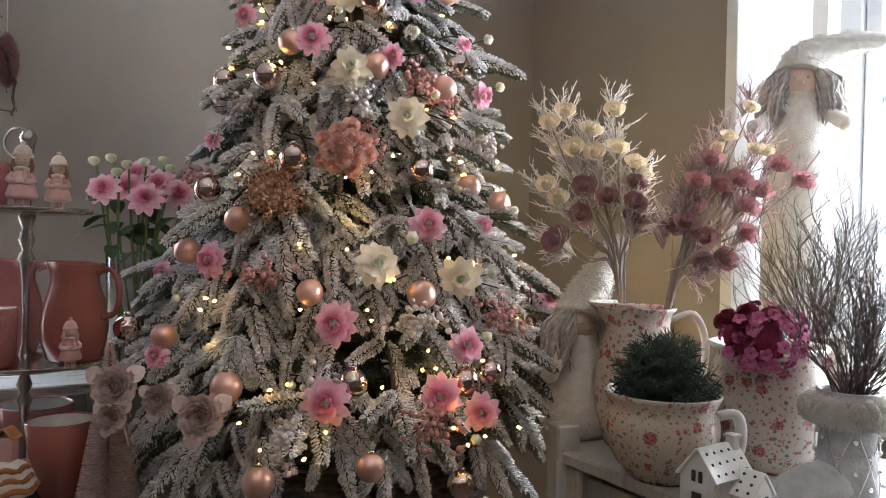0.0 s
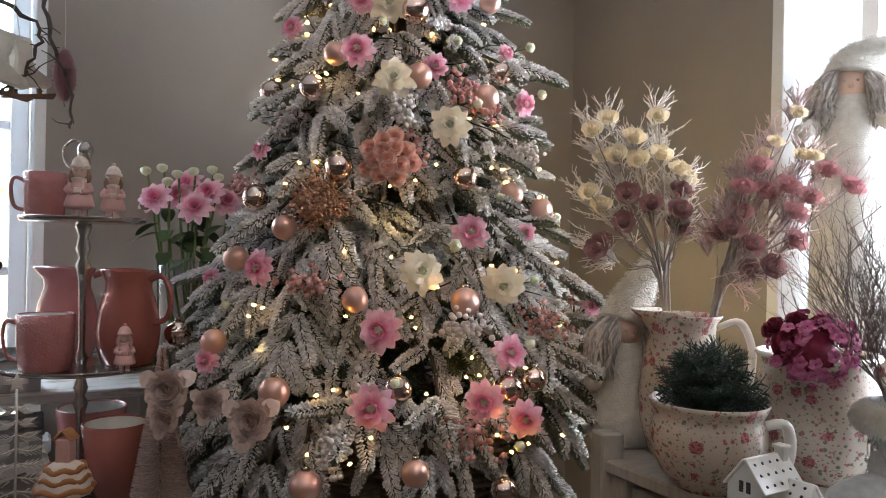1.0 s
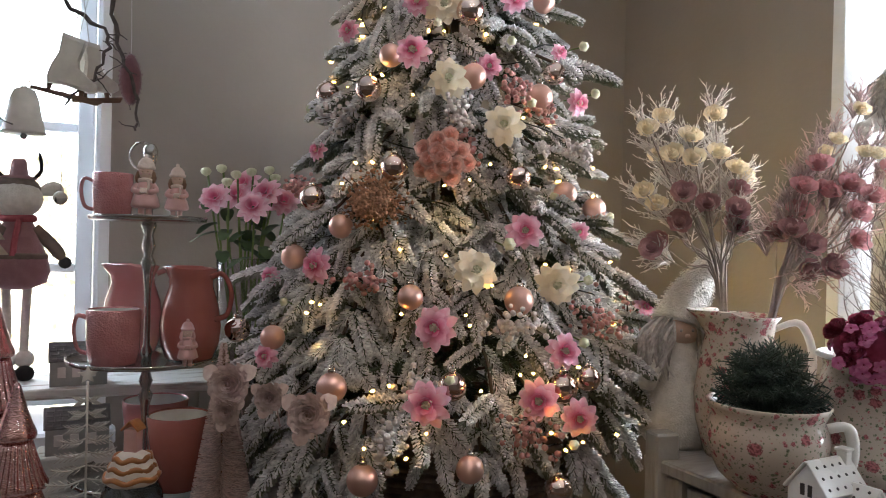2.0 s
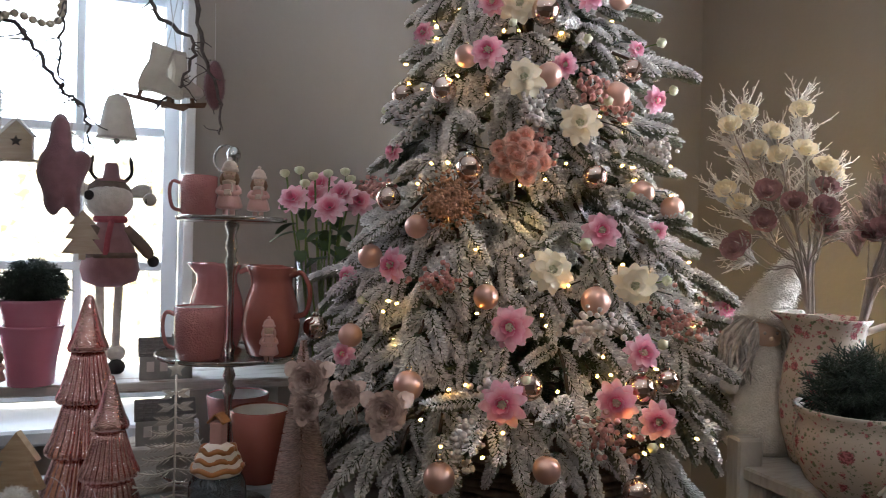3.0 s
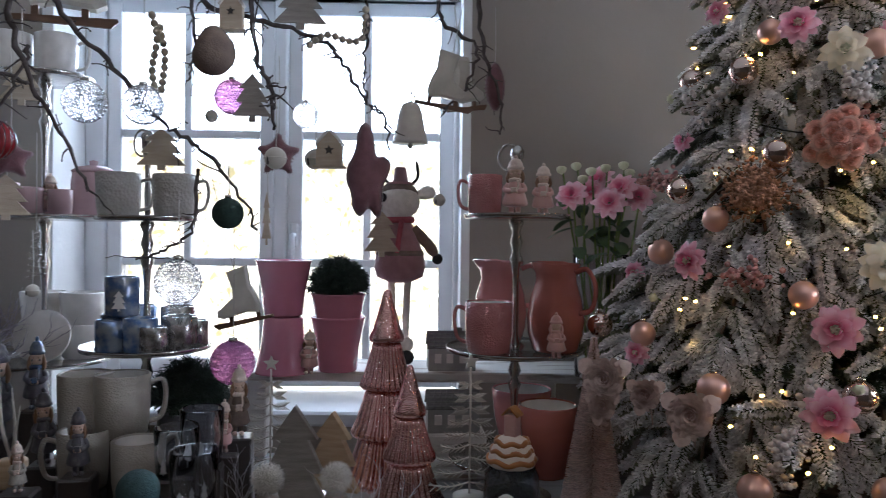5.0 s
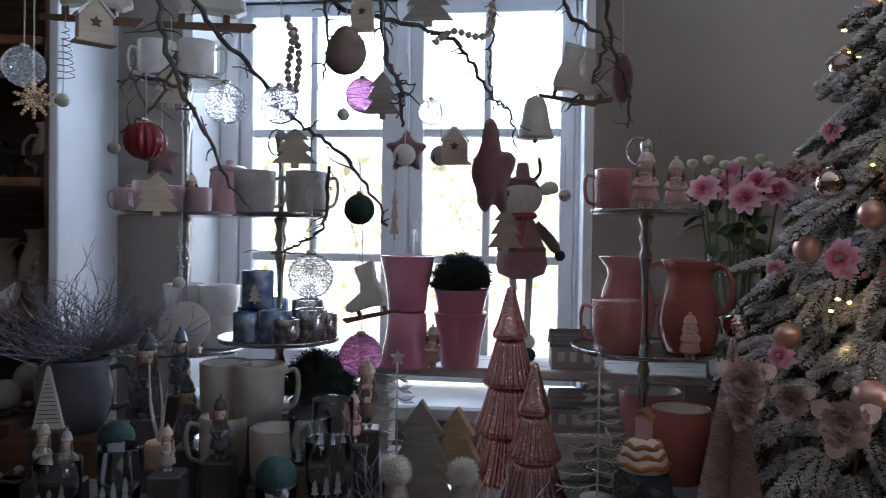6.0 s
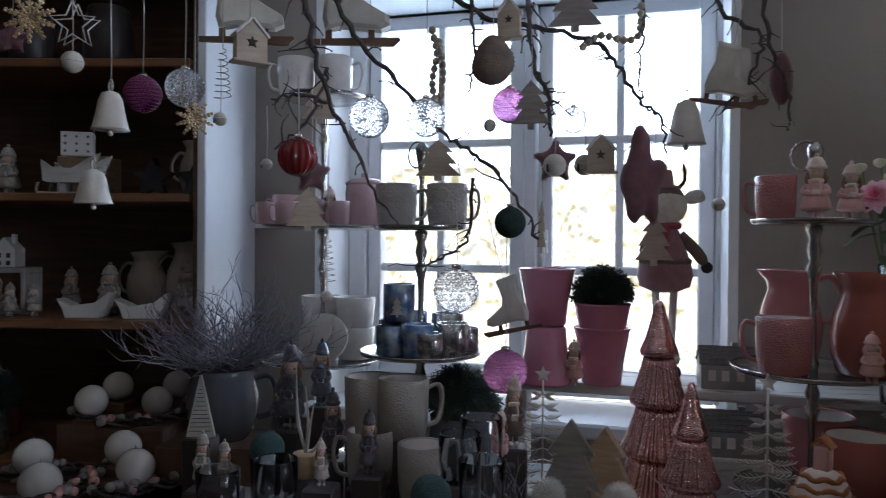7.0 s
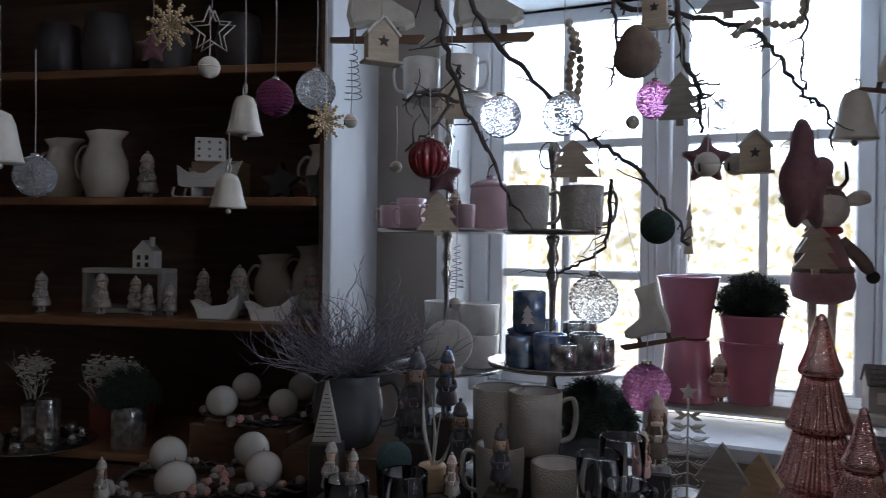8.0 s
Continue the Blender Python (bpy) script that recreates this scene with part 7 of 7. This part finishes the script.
def at3(a, b, z):
    p = S3 + e1 * a + e2 * b
    return place(p.x, p.y, z, 43)


enamel_pink = mat("pale_pink_enamel", (0.52, 0.35, 0.37), (0.47, 0.31, 0.33), 0.25, scale=20, coat=0.3)
for a, b, s in ((-.15, -.05, .7), (-.08, -.1, .7), (-.11, .02, 1.0), (.0, -.12, .75), (.07, -.12, .7)):
    mug("small pale pink enamel mug on a tall stand", at3(a, b, y2), .08 * s + .01, .042 * s, enamel_pink, 180, "pink enamel mugs")
t = vessel("enamel_pot", "pale pink enamel lidded pot on a tall stand", "pot", [(.05, 0), (.055, .005), (.056, .09), (.052, .12)], at3(.12, 0, y2), enamel_pink, None, (.03, .1, .055, .055, .02, .005))
part("lid", Geo().lathe([(.054, .12), (.055, .126), (.04, .136), (.01, .142), (.012, .152), (1e-5, .156)], 28), enamel_pink, t, "pale pink enamel lid")
figurine("girl figurine with pale coat on a tall stand", at3(.04, -.1, y2), .11, pale_pink, cream_hat, brown_hair)
mug("pale grey stoneware mug on the top tier", at3(.035, -.03, y3), .105, .052, white_in, 0, "top tier mugs")
mug("pale grey stoneware mug on the top tier", at3(-.075, -.02, y3), .105, .052, white_in, 180, "top tier mugs")
for a, b, z in ((.09, .02, y1), (.09, .02, y1 + .085), (-.02, .06, y1), (-.02, .06, y1 + .085)):
    vessel("stacked_cup", "stacked white ribbed porcelain cup on a stand", "cup", [(.045, 0), (.05, .003), (.055, .05), (.058, .09)], at3(a, b, z), white_in, group="stacked cups")
g = Geo().lathe([(1e-5, 0), (.06, .0), (.068, .004), (.066, .009), (1e-5, .006)], 36)
ob = part("plate", g, white_in)
ob.matrix_world = at3(.03, -.12, y1 + .075) @ pose(0, 0, 0, 70, 0, 0)
tagged(ob, "white porcelain plate leaning on a stand", "plate")

# ---- crowd on the table ----
def on(t, z=TZ):
    return Vector((t[0], t[1], z))


riser_wood = mat("blackened_riser_wood", (0.055, 0.045, 0.042), (0.035, 0.028, 0.027), 0.35, scale=9, bump=0.15)


def block(p, w, d, z0, z1, label="dark plain wooden display block on the table", material=None):
    if z1 - z0 > 0.01:
        ob = part("display_block", Geo().box((0, 0, (z1 - z0) / 2), (w, d, z1 - z0), 0.004), material or riser_wood)
        ob.matrix_world = place(p[0], p[1], z0, 40)
        tagged(ob, label, "display block")


for p, turn, h, r in (((-1.563, 0.896, 0.774), 20, .125, .055), ((-1.482, 0.924, 0.777), 0, .125, .055), ((-1.353, 0.865, 0.692), 0, .105, .048), ((-1.506, 0.855, 0.682), 180, .115, .05)):
    zb = p[2]
    block(p, .09, .09, TZ, zb)
    mug("large cream embossed stoneware mug", place(p[0], p[1], zb, 55), h, r, mat("cream_embossed", (0.37, 0.335, 0.29), (0.32, 0.285, 0.245), 0.35, scale=30, bump=0.4, bscale=260, voronoi=True) if "cream_embossed" not in bpy.data.materials else bpy.data.materials["cream_embossed"], turn, "cream mugs")
p = on((-1.497, 1.113, 0.770))
vessel("grey_jug", "slate grey ceramic jug holding a pine bush", "jug", [(.055, 0), (.06, .005), (.078, .06), (.08, .11), (.07, .16), (.072, .175)], place(p.x, p.y, TZ + .015, 55), grey_glaze, None, (.05, .15, .078, .07, .035, .008))
block(p, .15, .15, TZ, TZ + .015)
greenery("pine_plant", "dark green artificial pine bush in a grey jug", (p.x, p.y, TZ + .185), .092, 240, .06, 12)
p = Vector((-2.022, 0.777, 0.691))
block(p, .26, .2, TZ, p.z, "dark round-edged display riser", dark_wood)
vessel("grey_jug", "large slate grey glazed jug holding twigs", "jug", [(.06, 0), (.066, .006), (.088, .06), (.09, .11), (.08, .16), (.084, .178)], place(p.x, p.y, p.z, 55), grey_glaze, None, (.05, .16, .088, .08, .045, .009))
lilac = mat("grey_lilac_twig", (0.24, 0.215, 0.25), (0.36, 0.33, 0.37), 0.8, scale=80, island=0.3)
twigs("lilac_twigs", "wide bunch of grey-lilac heather twigs in a jug", None, (0, 0, .5), 105, .21, 1.6, .0031, lilac, 31, 2, .27, Matrix.Translation((p.x, p.y, p.z + .165)))
q = (-1.943, 0.681, 0.727)
block(q, .07, .06, TZ, q[2])
cut = thing("striped_tree", "white wooden cone tree with dark stripes", "wooden ornament", place(q[0], q[1], q[2], 50))
part("board", Geo().slab([(-.034, 0), (.034, 0), (.002, .145), (-.002, .145)], .012), cream_enamel, cut)
for k in range(11):
    w = .058 * (1 - (k + 1) / 13)
    part("stripe", Geo().box((0, -.0062, .014 + k * .010), (w, .0012, .002), 0), grey_fig, cut)
# white candles
wax = mat("glossy_white_wax", (0.58, 0.545, 0.49), (0.53, 0.495, 0.44), 0.10, scale=8, coat=0.5)
riser = [(-2.271, 0.401, 0.659), (-2.127, 0.380, 0.635), (-2.180, 0.585, 0.667), (-2.047, 0.566, 0.652), (-2.364, 0.567, 0.759), (-2.305, 0.722, 0.745), (-2.452, 0.668, 0.773), (-2.405, 0.823, 0.765)]
for k, p in enumerate(riser):
    r = (.046, .048, .045, .045, .043, .042, .042, .042)[k]
    t = thing("ball_candle", "glossy white ball candle on the dark shelf", "candle", Matrix.Translation(p), "ball candles")
    part("wax", Geo().ball((0, 0, 0), r, 28), wax, t)
    part("wick", Geo().tube([(0, 0, r * .98), (0.001, 0, r + .008)], .0008, 5), black_felt, t)
    block((p[0], p[1]), .07, .07, TZ if k < 4 else .62, p[2] - r, "dark wooden riser under a ball candle", dark_wood)
old_berry = mat("dull_white_berry", (0.36, 0.33, 0.30), (0.26, 0.23, 0.21), 0.6, scale=60)


def wreath(p, r, seed):
    """A ring of dark twigs set with white and pink beads."""
    fr = random.Random(seed)
    t = thing("berry_wreath", "dark twig wreath with white and pink berries round the candles", "wreath", Matrix.Translation(p), "berry wreaths")
    for k in range(5):
        pts = []
        for i in range(37):
            a = 2 * math.pi * i / 36
            q = r * (1 + 0.09 * math.sin(a * 5 + k * 1.3)) + 0.008 * (k - 2)
            pts.append((q * math.cos(a), q * math.sin(a), 0.014 + 0.010 * math.sin(a * 7 + k * 2)))
        part("twig", Geo().tube(pts, 0.004, 5), knotty, t)
    for i in range(28):
        a, q = fr.uniform(0, 6.283), r * fr.uniform(0.85, 1.18)
        rb_ = fr.uniform(0.007, 0.0145)
        part("berry", Geo().ball((0, 0, 0), rb_, 9), old_berry if i % 5 else berry_pink, t, m=Matrix.Translation((q * math.cos(a), q * math.sin(a), 0.016 + fr.uniform(0, 0.014))))


wreath((-2.20, 0.385, TZ), 0.125, 1)
wreath((-2.11, 0.575, TZ), 0.115, 2)
wreath((-2.385, 0.70, 0.70), 0.15, 3)
block((-2.385, 0.70), 0.30, 0.30, TZ, 0.70, "dark round riser under a wreath of candles", dark_wood)
table("side_table", "dark wooden side table before the cabinet", pose(-2.12, .42, 0, 0, 0, 44.6), .72, .34, TZ, dark_wood)
# figures and glasses along the near edge
for p, h, c_, hh in (((-1.632, 0.848, 0.710), .16, grey_fig, grey_fig), ((-1.428, 0.791, 0.736), .13, grey_fig, grey_fig), ((-1.832, 0.859, 0.736), .22, grey_fig, grey_fig), ((-1.814, 0.937, 0.784), .17, grey_fig, blue_silver), ((-1.872, 0.853, 0.708), .15, grey_fig, grey_fig),
                     ((-1.647, 0.546, 0.707), .115, white_fig, white_fig), ((-1.604, 0.573, 0.709), .10, white_fig, white_fig), ((-1.275, 1.048, 0.776), .15, plush_brown, cream_hat), ((-1.276, 1.010, 0.750), .11, pale_pink, cream_hat), ((-1.415, 0.670, 0.742), .09, white_fig, cream_hat), ((-1.987, 0.197, 0.656), .10, white_fig, white_fig)):
    zb = p[2]
    block(p, .06, .06, TZ, zb)
    figurine("winter child figurine in a %s coat on the table" % ("dark grey" if c_ is grey_fig else "white" if c_ is white_fig else "warm"), place(p[0], p[1], max(zb, TZ), 50) @ Matrix.Diagonal((0.76, 0.76, 1, 1)), h, c_, hh, brown_hair)
for p, r, m_ in (((-1.663, 0.699, 0.753), .037, teal_flock), ((-1.206, 0.755, 0.758), .036, teal_flock)):
    t = thing("flocked_ball", "teal flocked ball standing in a glass", "decorative ball", Matrix.Translation(p), "flocked balls")
    part("ball", Geo().ball((0, 0, 0), r, 22), m_, t)
    zz = p[2] - r * .75
    block(p, .08, .08, TZ, max(TZ, zz - .09))
    vessel("drinking_glass", "clear cut-glass tumbler on the table", "glass", [(r * .85, 0), (r * .88, .004), (r, zz - max(TZ, zz - .09) + .015)], place(p[0], p[1], max(TZ, zz - .09)), thin_glass, ribs=14, depth=.02, group="tumblers")
etched = mat("etched_white_print", (0.42, 0.42, 0.44), (0.34, 0.34, 0.36), 0.6, scale=120, trans=0.5)
for p, h in (((-1.270, 0.948, 0.742), .11), ((-1.266, 0.885, 0.740), .09), ((-1.494, 0.621, 0.683), .10), ((-1.576, 0.544, 0.671), .09), ((-1.155, 0.829, 0.717), .10)):
    zb = max(TZ, p[2])
    block(p, .08, .08, TZ, zb)
    t = vessel("drinking_glass", "clear glass tumbler with a white winter motif", "glass", [(.036, 0), (.038, .004), (.041, h * .5), (.042, h)], place(p[0], p[1], zb, 45), thin_glass, group="tumblers")
    for k in range(3):
        part("motif", Geo().slab(fir_shape(.014, .03 + .008 * k), .001), etched, t, "white fir tree motif", m=Matrix.Translation((-.02 + .02 * k, -.0405 + .003 * (k != 1), .01)))
# white branch on a log
p = (-1.683, 0.809, 0.666)
block(p, .08, .08, TZ, p[2])
t = thing("branch_ornament", "white painted branch on a slice of log", "branch ornament", place(p[0], p[1], p[2]))
part("log", Geo().lathe([(.03, 0), (.031, .003), (.031, .05), (.029, .053)], 20), pine, t)
for k, (x, y, z) in enumerate(((.03, 0, .17), (-.02, .01, .2), (.045, .02, .12), (-.01, -.02, .24))):
    part("twig", Geo().tube(arc([(0, 0, .05), (x * .3, y, z * .55), (x, y, z)], 4), [.004] * 5 + [.003, .002, .0015, .001], 6), cream_enamel, t)

# ---- wooden and wire trees before the plank ----
for p, w, h, m_, rz, lb in (((-1.210, 1.082, 0.676), .17, .24, grey_wood, 30, "grey wooden fir tree with frosted sprigs"), ((-1.214, 1.213, 0.711), .15, .20, pine, 15, "pale wooden fir tree standing on the table")):
    cut_tree((p[0] + .035, p[1] + .03, TZ), w * .85, h, .02, m_, lb, rz)
for p, h, lb in (((-0.848, 1.277, 0.928), .27, "white wire tree with a star on top"), ((-1.272, 1.141, 0.902), .25, "grey wire tree with fine branches")):
    t = thing("wire_tree", lb, "wire ornament", place(p[0], p[1], p[2] - h, 40))
    block(p, .06, .06, TZ, p[2] - h)
    part("stem", Geo().tube([(0, 0, 0), (0, 0, h)], .0022, 6), cream_enamel, t)
    for k in range(9):
        for sg in (-1, 1):
            z = h * (.12 + .096 * k)
            w = .085 * (1 - k / 10)
            part("wire", Geo().tube(arc([(0, 0, z), (sg * w * .5, 0, z - .008), (sg * w, 0, z - .002)], 3), .0017, 5), cream_enamel, t)
            for e in range(1, 6):
                x = sg * w * e / 6
                for up in (-1, 1):
                    part("wire", Geo().tube([(x, 0, z - .007), (x + sg * .012, 0, z - .007 + up * .009)], .0011, 4), cream_enamel, t)
    part("star", Geo().slab(star_shape(.018), .004), cream_enamel, t, m=Matrix.Translation((0, 0, h + .012)))
    part("foot", Geo().lathe([(.035, 0), (.035, .006), (.004, .009)], 20), cream_enamel, t)
frosting = mat("frosted_sprig", (0.66, 0.64, 0.64), (0.5, 0.48, 0.5), 0.7, scale=90, island=0.2)
for k, p in enumerate(((-1.161, 0.995, 0.699), (-0.973, 1.107, 0.706))):
    twigs("frosted_sprig", "frosted white sprig lying among the trees", None, (0, 0, 1), 6, .13, .8, .0018, frosting, 50 + k, 2, .3, Matrix.Translation((p[0], p[1], TZ)))
for p in ((-1.132, 0.987, 0.727), (-1.025, 1.061, 0.728)):
    g = Geo()
    fr = random.Random(3)
    g.ball((0, 0, 0), .025, 12)
    for i in range(1500):
        d = Vector((fr.gauss(0, 1), fr.gauss(0, 1), fr.gauss(0, 1))).normalized()
        e = (d + Vector((fr.uniform(-.7, .7), fr.uniform(-.7, .7), fr.uniform(-.9, .3)))).normalized()
        needle(g, d * .023, e, fr.uniform(.006, .013), .0006, .0002)
    t = thing("pompom", "fluffy white fur pompom on a grey cap", "pompom", Matrix.Translation(p), "pompoms")
    part("fur", g, fluffy, t)["kind"] = "stuff"
    z0 = TZ - p[2]
    part("cap", Geo().lathe([(.045, z0), (.042, z0 + .03), (.02, -.03), (.006, -.012)], 18), grey_wood, t)

# ---- dark wooden cabinet with white side panel ----
CM = pose(-2.939, 0.0757, 0, 0, 0, 44.6)
cab = thing("open_cabinet", "tall dark wooden open cabinet full of white ornaments", "cabinet", CM)
W, D = 1.02, .5
side_white = mat("glossy_white_panel", (0.74, 0.75, 0.76), (0.70, 0.71, 0.73), 0.16, scale=3, coat=0.3, bump=0.06, bscale=8)
part("side_panel", Geo().box((W + .012, D / 2, 1.25), (.024, D, 2.5), .003), side_white, cab, "glossy white side panel")
part("side_panel", Geo().box((W - .008, D / 2 + .004, 1.25), (.014, D - .01, 2.49), .002), dark_wood, cab)
part("side_panel", Geo().box((-.9, D / 2, 1.25), (.03, D, 2.5), .003), dark_wood, cab)
part("back_panel", Geo().box((.06, D - .008, 1.25), (W + .88, .012, 2.48), .001), dark_wood, cab)
part("top_panel", Geo().box((.06, D / 2, 2.505), (W + .9, D, .02), .002), dark_wood, cab)
SHZ = (.56, .957, 1.314, 1.69, 2.08)
for z in SHZ:
    part("shelf", Geo().box((.055, D / 2 - .005, z), (W + .86, D - .03, .024), .003), shelf_wood, cab)


def incab(x, y, k, rz=0.0):
    return CM @ pose(x, y, SHZ[k] + .0125, 0, 0, rz)


old_cream = mat("aged_cream_glaze", (0.52, 0.46, 0.38), (0.44, 0.38, 0.31), 0.15, scale=12, coat=0.8)
jp2 = [(.045, 0), (.05, .005), (.066, .06), (.062, .11), (.045, .15), (.043, .165), (.056, .185)]
for x, y, k, s in ((.25, .14, 2, 1.0), (.04, .22, 2, .95), (.88, .32, 1, 1.05), (.95, .2, 2, .8), (.73, .34, 1, .9)):
    vessel("cream_jug", "ribbed cream glazed jug on a cabinet shelf", "jug", [(r * s * 1.08, z * s * 1.12) for r, z in jp2], incab(x, y, k, 180), old_cream, None, (.06 * s, .17 * s, .064 * s, .046 * s, .04 * s, .007), None, .016, 20, .015, "cream jugs")
for x, y, k, h in ((.36, .2, 2, .16), (.52, .3, 2, .17), (.27, .1, 1, .135), (.36, .14, 1, .12), (.43, .1, 1, .10), (.49, .12, 1, .10), (.06, .1, 1, .13), (.62, .3, 1, .15), (.70, .16, 1, .16), (.93, .16, 1, .17), (.50, .3, 1, .14), (.99, .2, 1, .15)):
    figurine("cream winter child figurine on a cabinet shelf", incab(x, y, k), h, white_fig, white_fig, white_fig)
# box frame, small house, gift, sleighs, stars
fm = thing("box_frame", "white wooden open box frame on a shelf", "box frame", incab(.30, .2, 1))
for c, s in (((0, 0, .008), (.28, .09, .016)), ((0, 0, .132), (.28, .09, .016)), ((-.132, 0, .07), (.016, .09, .108)), ((.132, 0, .07), (.016, .09, .108))):
    part("board", Geo().box(c, s, .002), white_wood, fm)
hs = thing("porcelain_house", "small white porcelain house on a box frame", "candle house", CM @ pose(.36, .2, SHZ[1] + .1535))
part("wall", Geo().slab([(-.035, 0), (.035, 0), (.035, .055), (0, .09), (-.035, .055)], .05), bisque, hs)
for x, z in ((-.014, .035), (.014, .035), (-.014, .012), (.014, .012)):
    part("window", Geo().box((x, -.0255, z), (.012, .002, .014), .0004), black_hole, hs)
part("chimney", Geo().box((.018, 0, .085), (.012, .014, .03), .001), bisque, hs)
bx = thing("wooden_box", "pale wooden box standing on a cabinet shelf", "box", incab(.56, .3, 2))
part("board", Geo().box((0, 0, .065), (.16, .1, .13), .003), pine, bx)
sg_ = thing("toy_sleigh", "whitewashed wooden toy sleigh on a cabinet shelf", "toy sleigh", incab(.62, .12, 2))
for y in (-.035, .035):
    part("side", Geo().slab([(-.085, .04), (-.07, .035), (.05, .035), (.085, .12), (.05, .105), (.0, .075), (-.06, .08), (-.09, .1)], .008, Matrix.Translation((0, y, 0))), old_white, sg_)
    part("runner", Geo().tube(arc([(-.1, y, .035), (-.105, y, .012), (-.08, y, .004), (.08, y, .004)], 4), .004, 6), cream_enamel, sg_)
part("seat", Geo().box((0, 0, .038), (.12, .07, .008), .001), old_white, sg_)
for x in (-.04, .04):
    part("strut", Geo().box((x, 0, .02), (.008, .07, .03), .001), old_white, sg_)
gf = thing("gift_box", "white gift box with dark stars", "gift box", CM @ pose(.62, .12, SHZ[2] + .125, 0, 0, 20))
part("carton", Geo().box((0, 0, .035), (.085, .06, .07), .002), bisque, gf)
for i in range(9):
    part("star", Geo().slab(star_shape(.006), .001), grey_fig, gf, m=Matrix.Translation((-.03 + .03 * (i % 3), -.0306, .014 + .021 * (i // 3))))
dark_mirror = mat("smoked_mirror", (0.10, 0.095, 0.10), (0.06, 0.055, 0.06), 0.12, 0.8, scale=20, coat=0.6)
for x in (.84, .97):
    ob = part("silver_star", Geo().slab(star_shape(.062), .04), dark_mirror)
    ob.matrix_world = incab(x, .14, 2) @ Matrix.Translation((0, 0, .05))
    tagged(ob, "dark mirrored star ornament on a cabinet shelf", "star ornament")
for x in (.66, .83):
    ob = part("porcelain_sleigh", Geo().slab([(-.075, .055), (-.06, .03), (-.05, .0), (.05, .0), (.068, .03), (.08, .075), (.04, .045), (-.03, .035)], .05, b=.05), bisque)
    ob.matrix_world = incab(x, .09, 1)
    tagged(ob, "white porcelain sleigh bowl on a cabinet shelf", "bowl")
# darker things on the lowest shelves
for x, y, h, r, m_, lb in ((.18, .25, .16, .05, coral_glaze, "dark red pillar candle on a tray"), (.30, .28, .15, .04, coral_glaze, "dark red pillar candle on a tray"), (.12, .06, .14, .034, silver_merc, "dark silver pillar candle on a tray"), (.05, .08, .11, .034, silver_merc, "dark silver pillar candle on a tray"), (.38, .08, .13, .05, silver_merc, "dark silver pot on a shelf")):
    t = thing("pillar_candle", lb, "candle", incab(x, y, 0), "pillar candles")
    part("wax", Geo().lathe([(r * .96, 0), (r, .003), (r, h - .004), (r * .94, h), (r * .5, h - .006), (1e-5, h - .007)], 26), m_, t)
    part("wick", Geo().tube([(0, 0, h - .008), (.001, 0, h + .006)], .0009, 5), black_felt, t)
twp = incab(.38, .08, 0)
greenery("pine_plant", "dark pine bush in a silver pot on a shelf", tuple(twp.translation + Vector((0, 0, .12))), .09, 220, .06, 14)
for k, x in enumerate((.02, .26, .34)):
    p = incab(x, .12, 0).translation
    fr = random.Random(90 + k)
    bh = thing("blossom_head", "cluster of small white blossoms on a shelf", "artificial flower", Matrix.Translation((p.x, p.y, SHZ[0] + .235)), "white blossoms")
    g = Geo()
    for i in range(130):
        d = Vector((fr.gauss(0, 1), fr.gauss(0, 1), fr.gauss(0, 0.6))).normalized() * fr.uniform(.02, .055)
        for e in range(4):
            g.ball(d + Vector((math.cos(e * 1.57 + i), math.sin(e * 1.57 + i), 0.3)) * .004, .0032, 5)
    part("blossom_mass", g, cream_enamel, bh)["kind"] = "stuff"
    twigs("white_sprig", "white frosted blossom sprig on a shelf", None, (0, 0, 1), 7, .12, .6, .0028, cream_enamel, 60 + k, 1, .3, Matrix.Translation((p.x, p.y, SHZ[0] + .13)))
t = thing("silver_tray", "dark silver tray with small baubles on a shelf", "tray", incab(.09, .06, 0))
part("tray", Geo().lathe([(1e-5, -.004), (.15, -.003), (.165, .004), (.163, .006), (.148, .0), (1e-5, -.001)], 40), nickel, t)
for i in range(9):
    a = i * .7
    part("small_ball", Geo().ball((.12 * math.cos(a), .12 * math.sin(a), .018), .02, 12), chrome if i % 2 else silver_merc, t)
dusky_glaze = mat("dusky_brown_glaze", (0.075, 0.062, 0.06), (0.05, 0.042, 0.04), 0.4, scale=10)
for x, k, s in ((.02, 3, 1.0), (.2, 3, 1.1), (.42, 3, .9), (.66, 3, 1.0)):
    vessel("dark_vase", "dusky glazed vase high on a cabinet shelf", "vase", [(.05 * s, 0), (.07 * s, .05), (.075 * s, .12), (.06 * s, .2 * s)], incab(x, .22, k), dusky_glaze)
# green-edged glass shelf
gs = thing("glass_shelf", "clear glass shelf with green edges below the figures", "glass shelf", WALL_M @ pose(.02, -1.12, .585, 0, 0, 0))
part("pane", Geo().box((0, 0, 0), (.5, .16, .006), .001), mat("green_edge_glass", (0.3, 0.8, 0.62), (0.3, 0.8, 0.62), 0.05, trans=0.8), gs)
for x in (-.2, .2):
    part("bracket", Geo().box((x, 0, -.294), (.02, .12, .58), .002), nickel, gs)
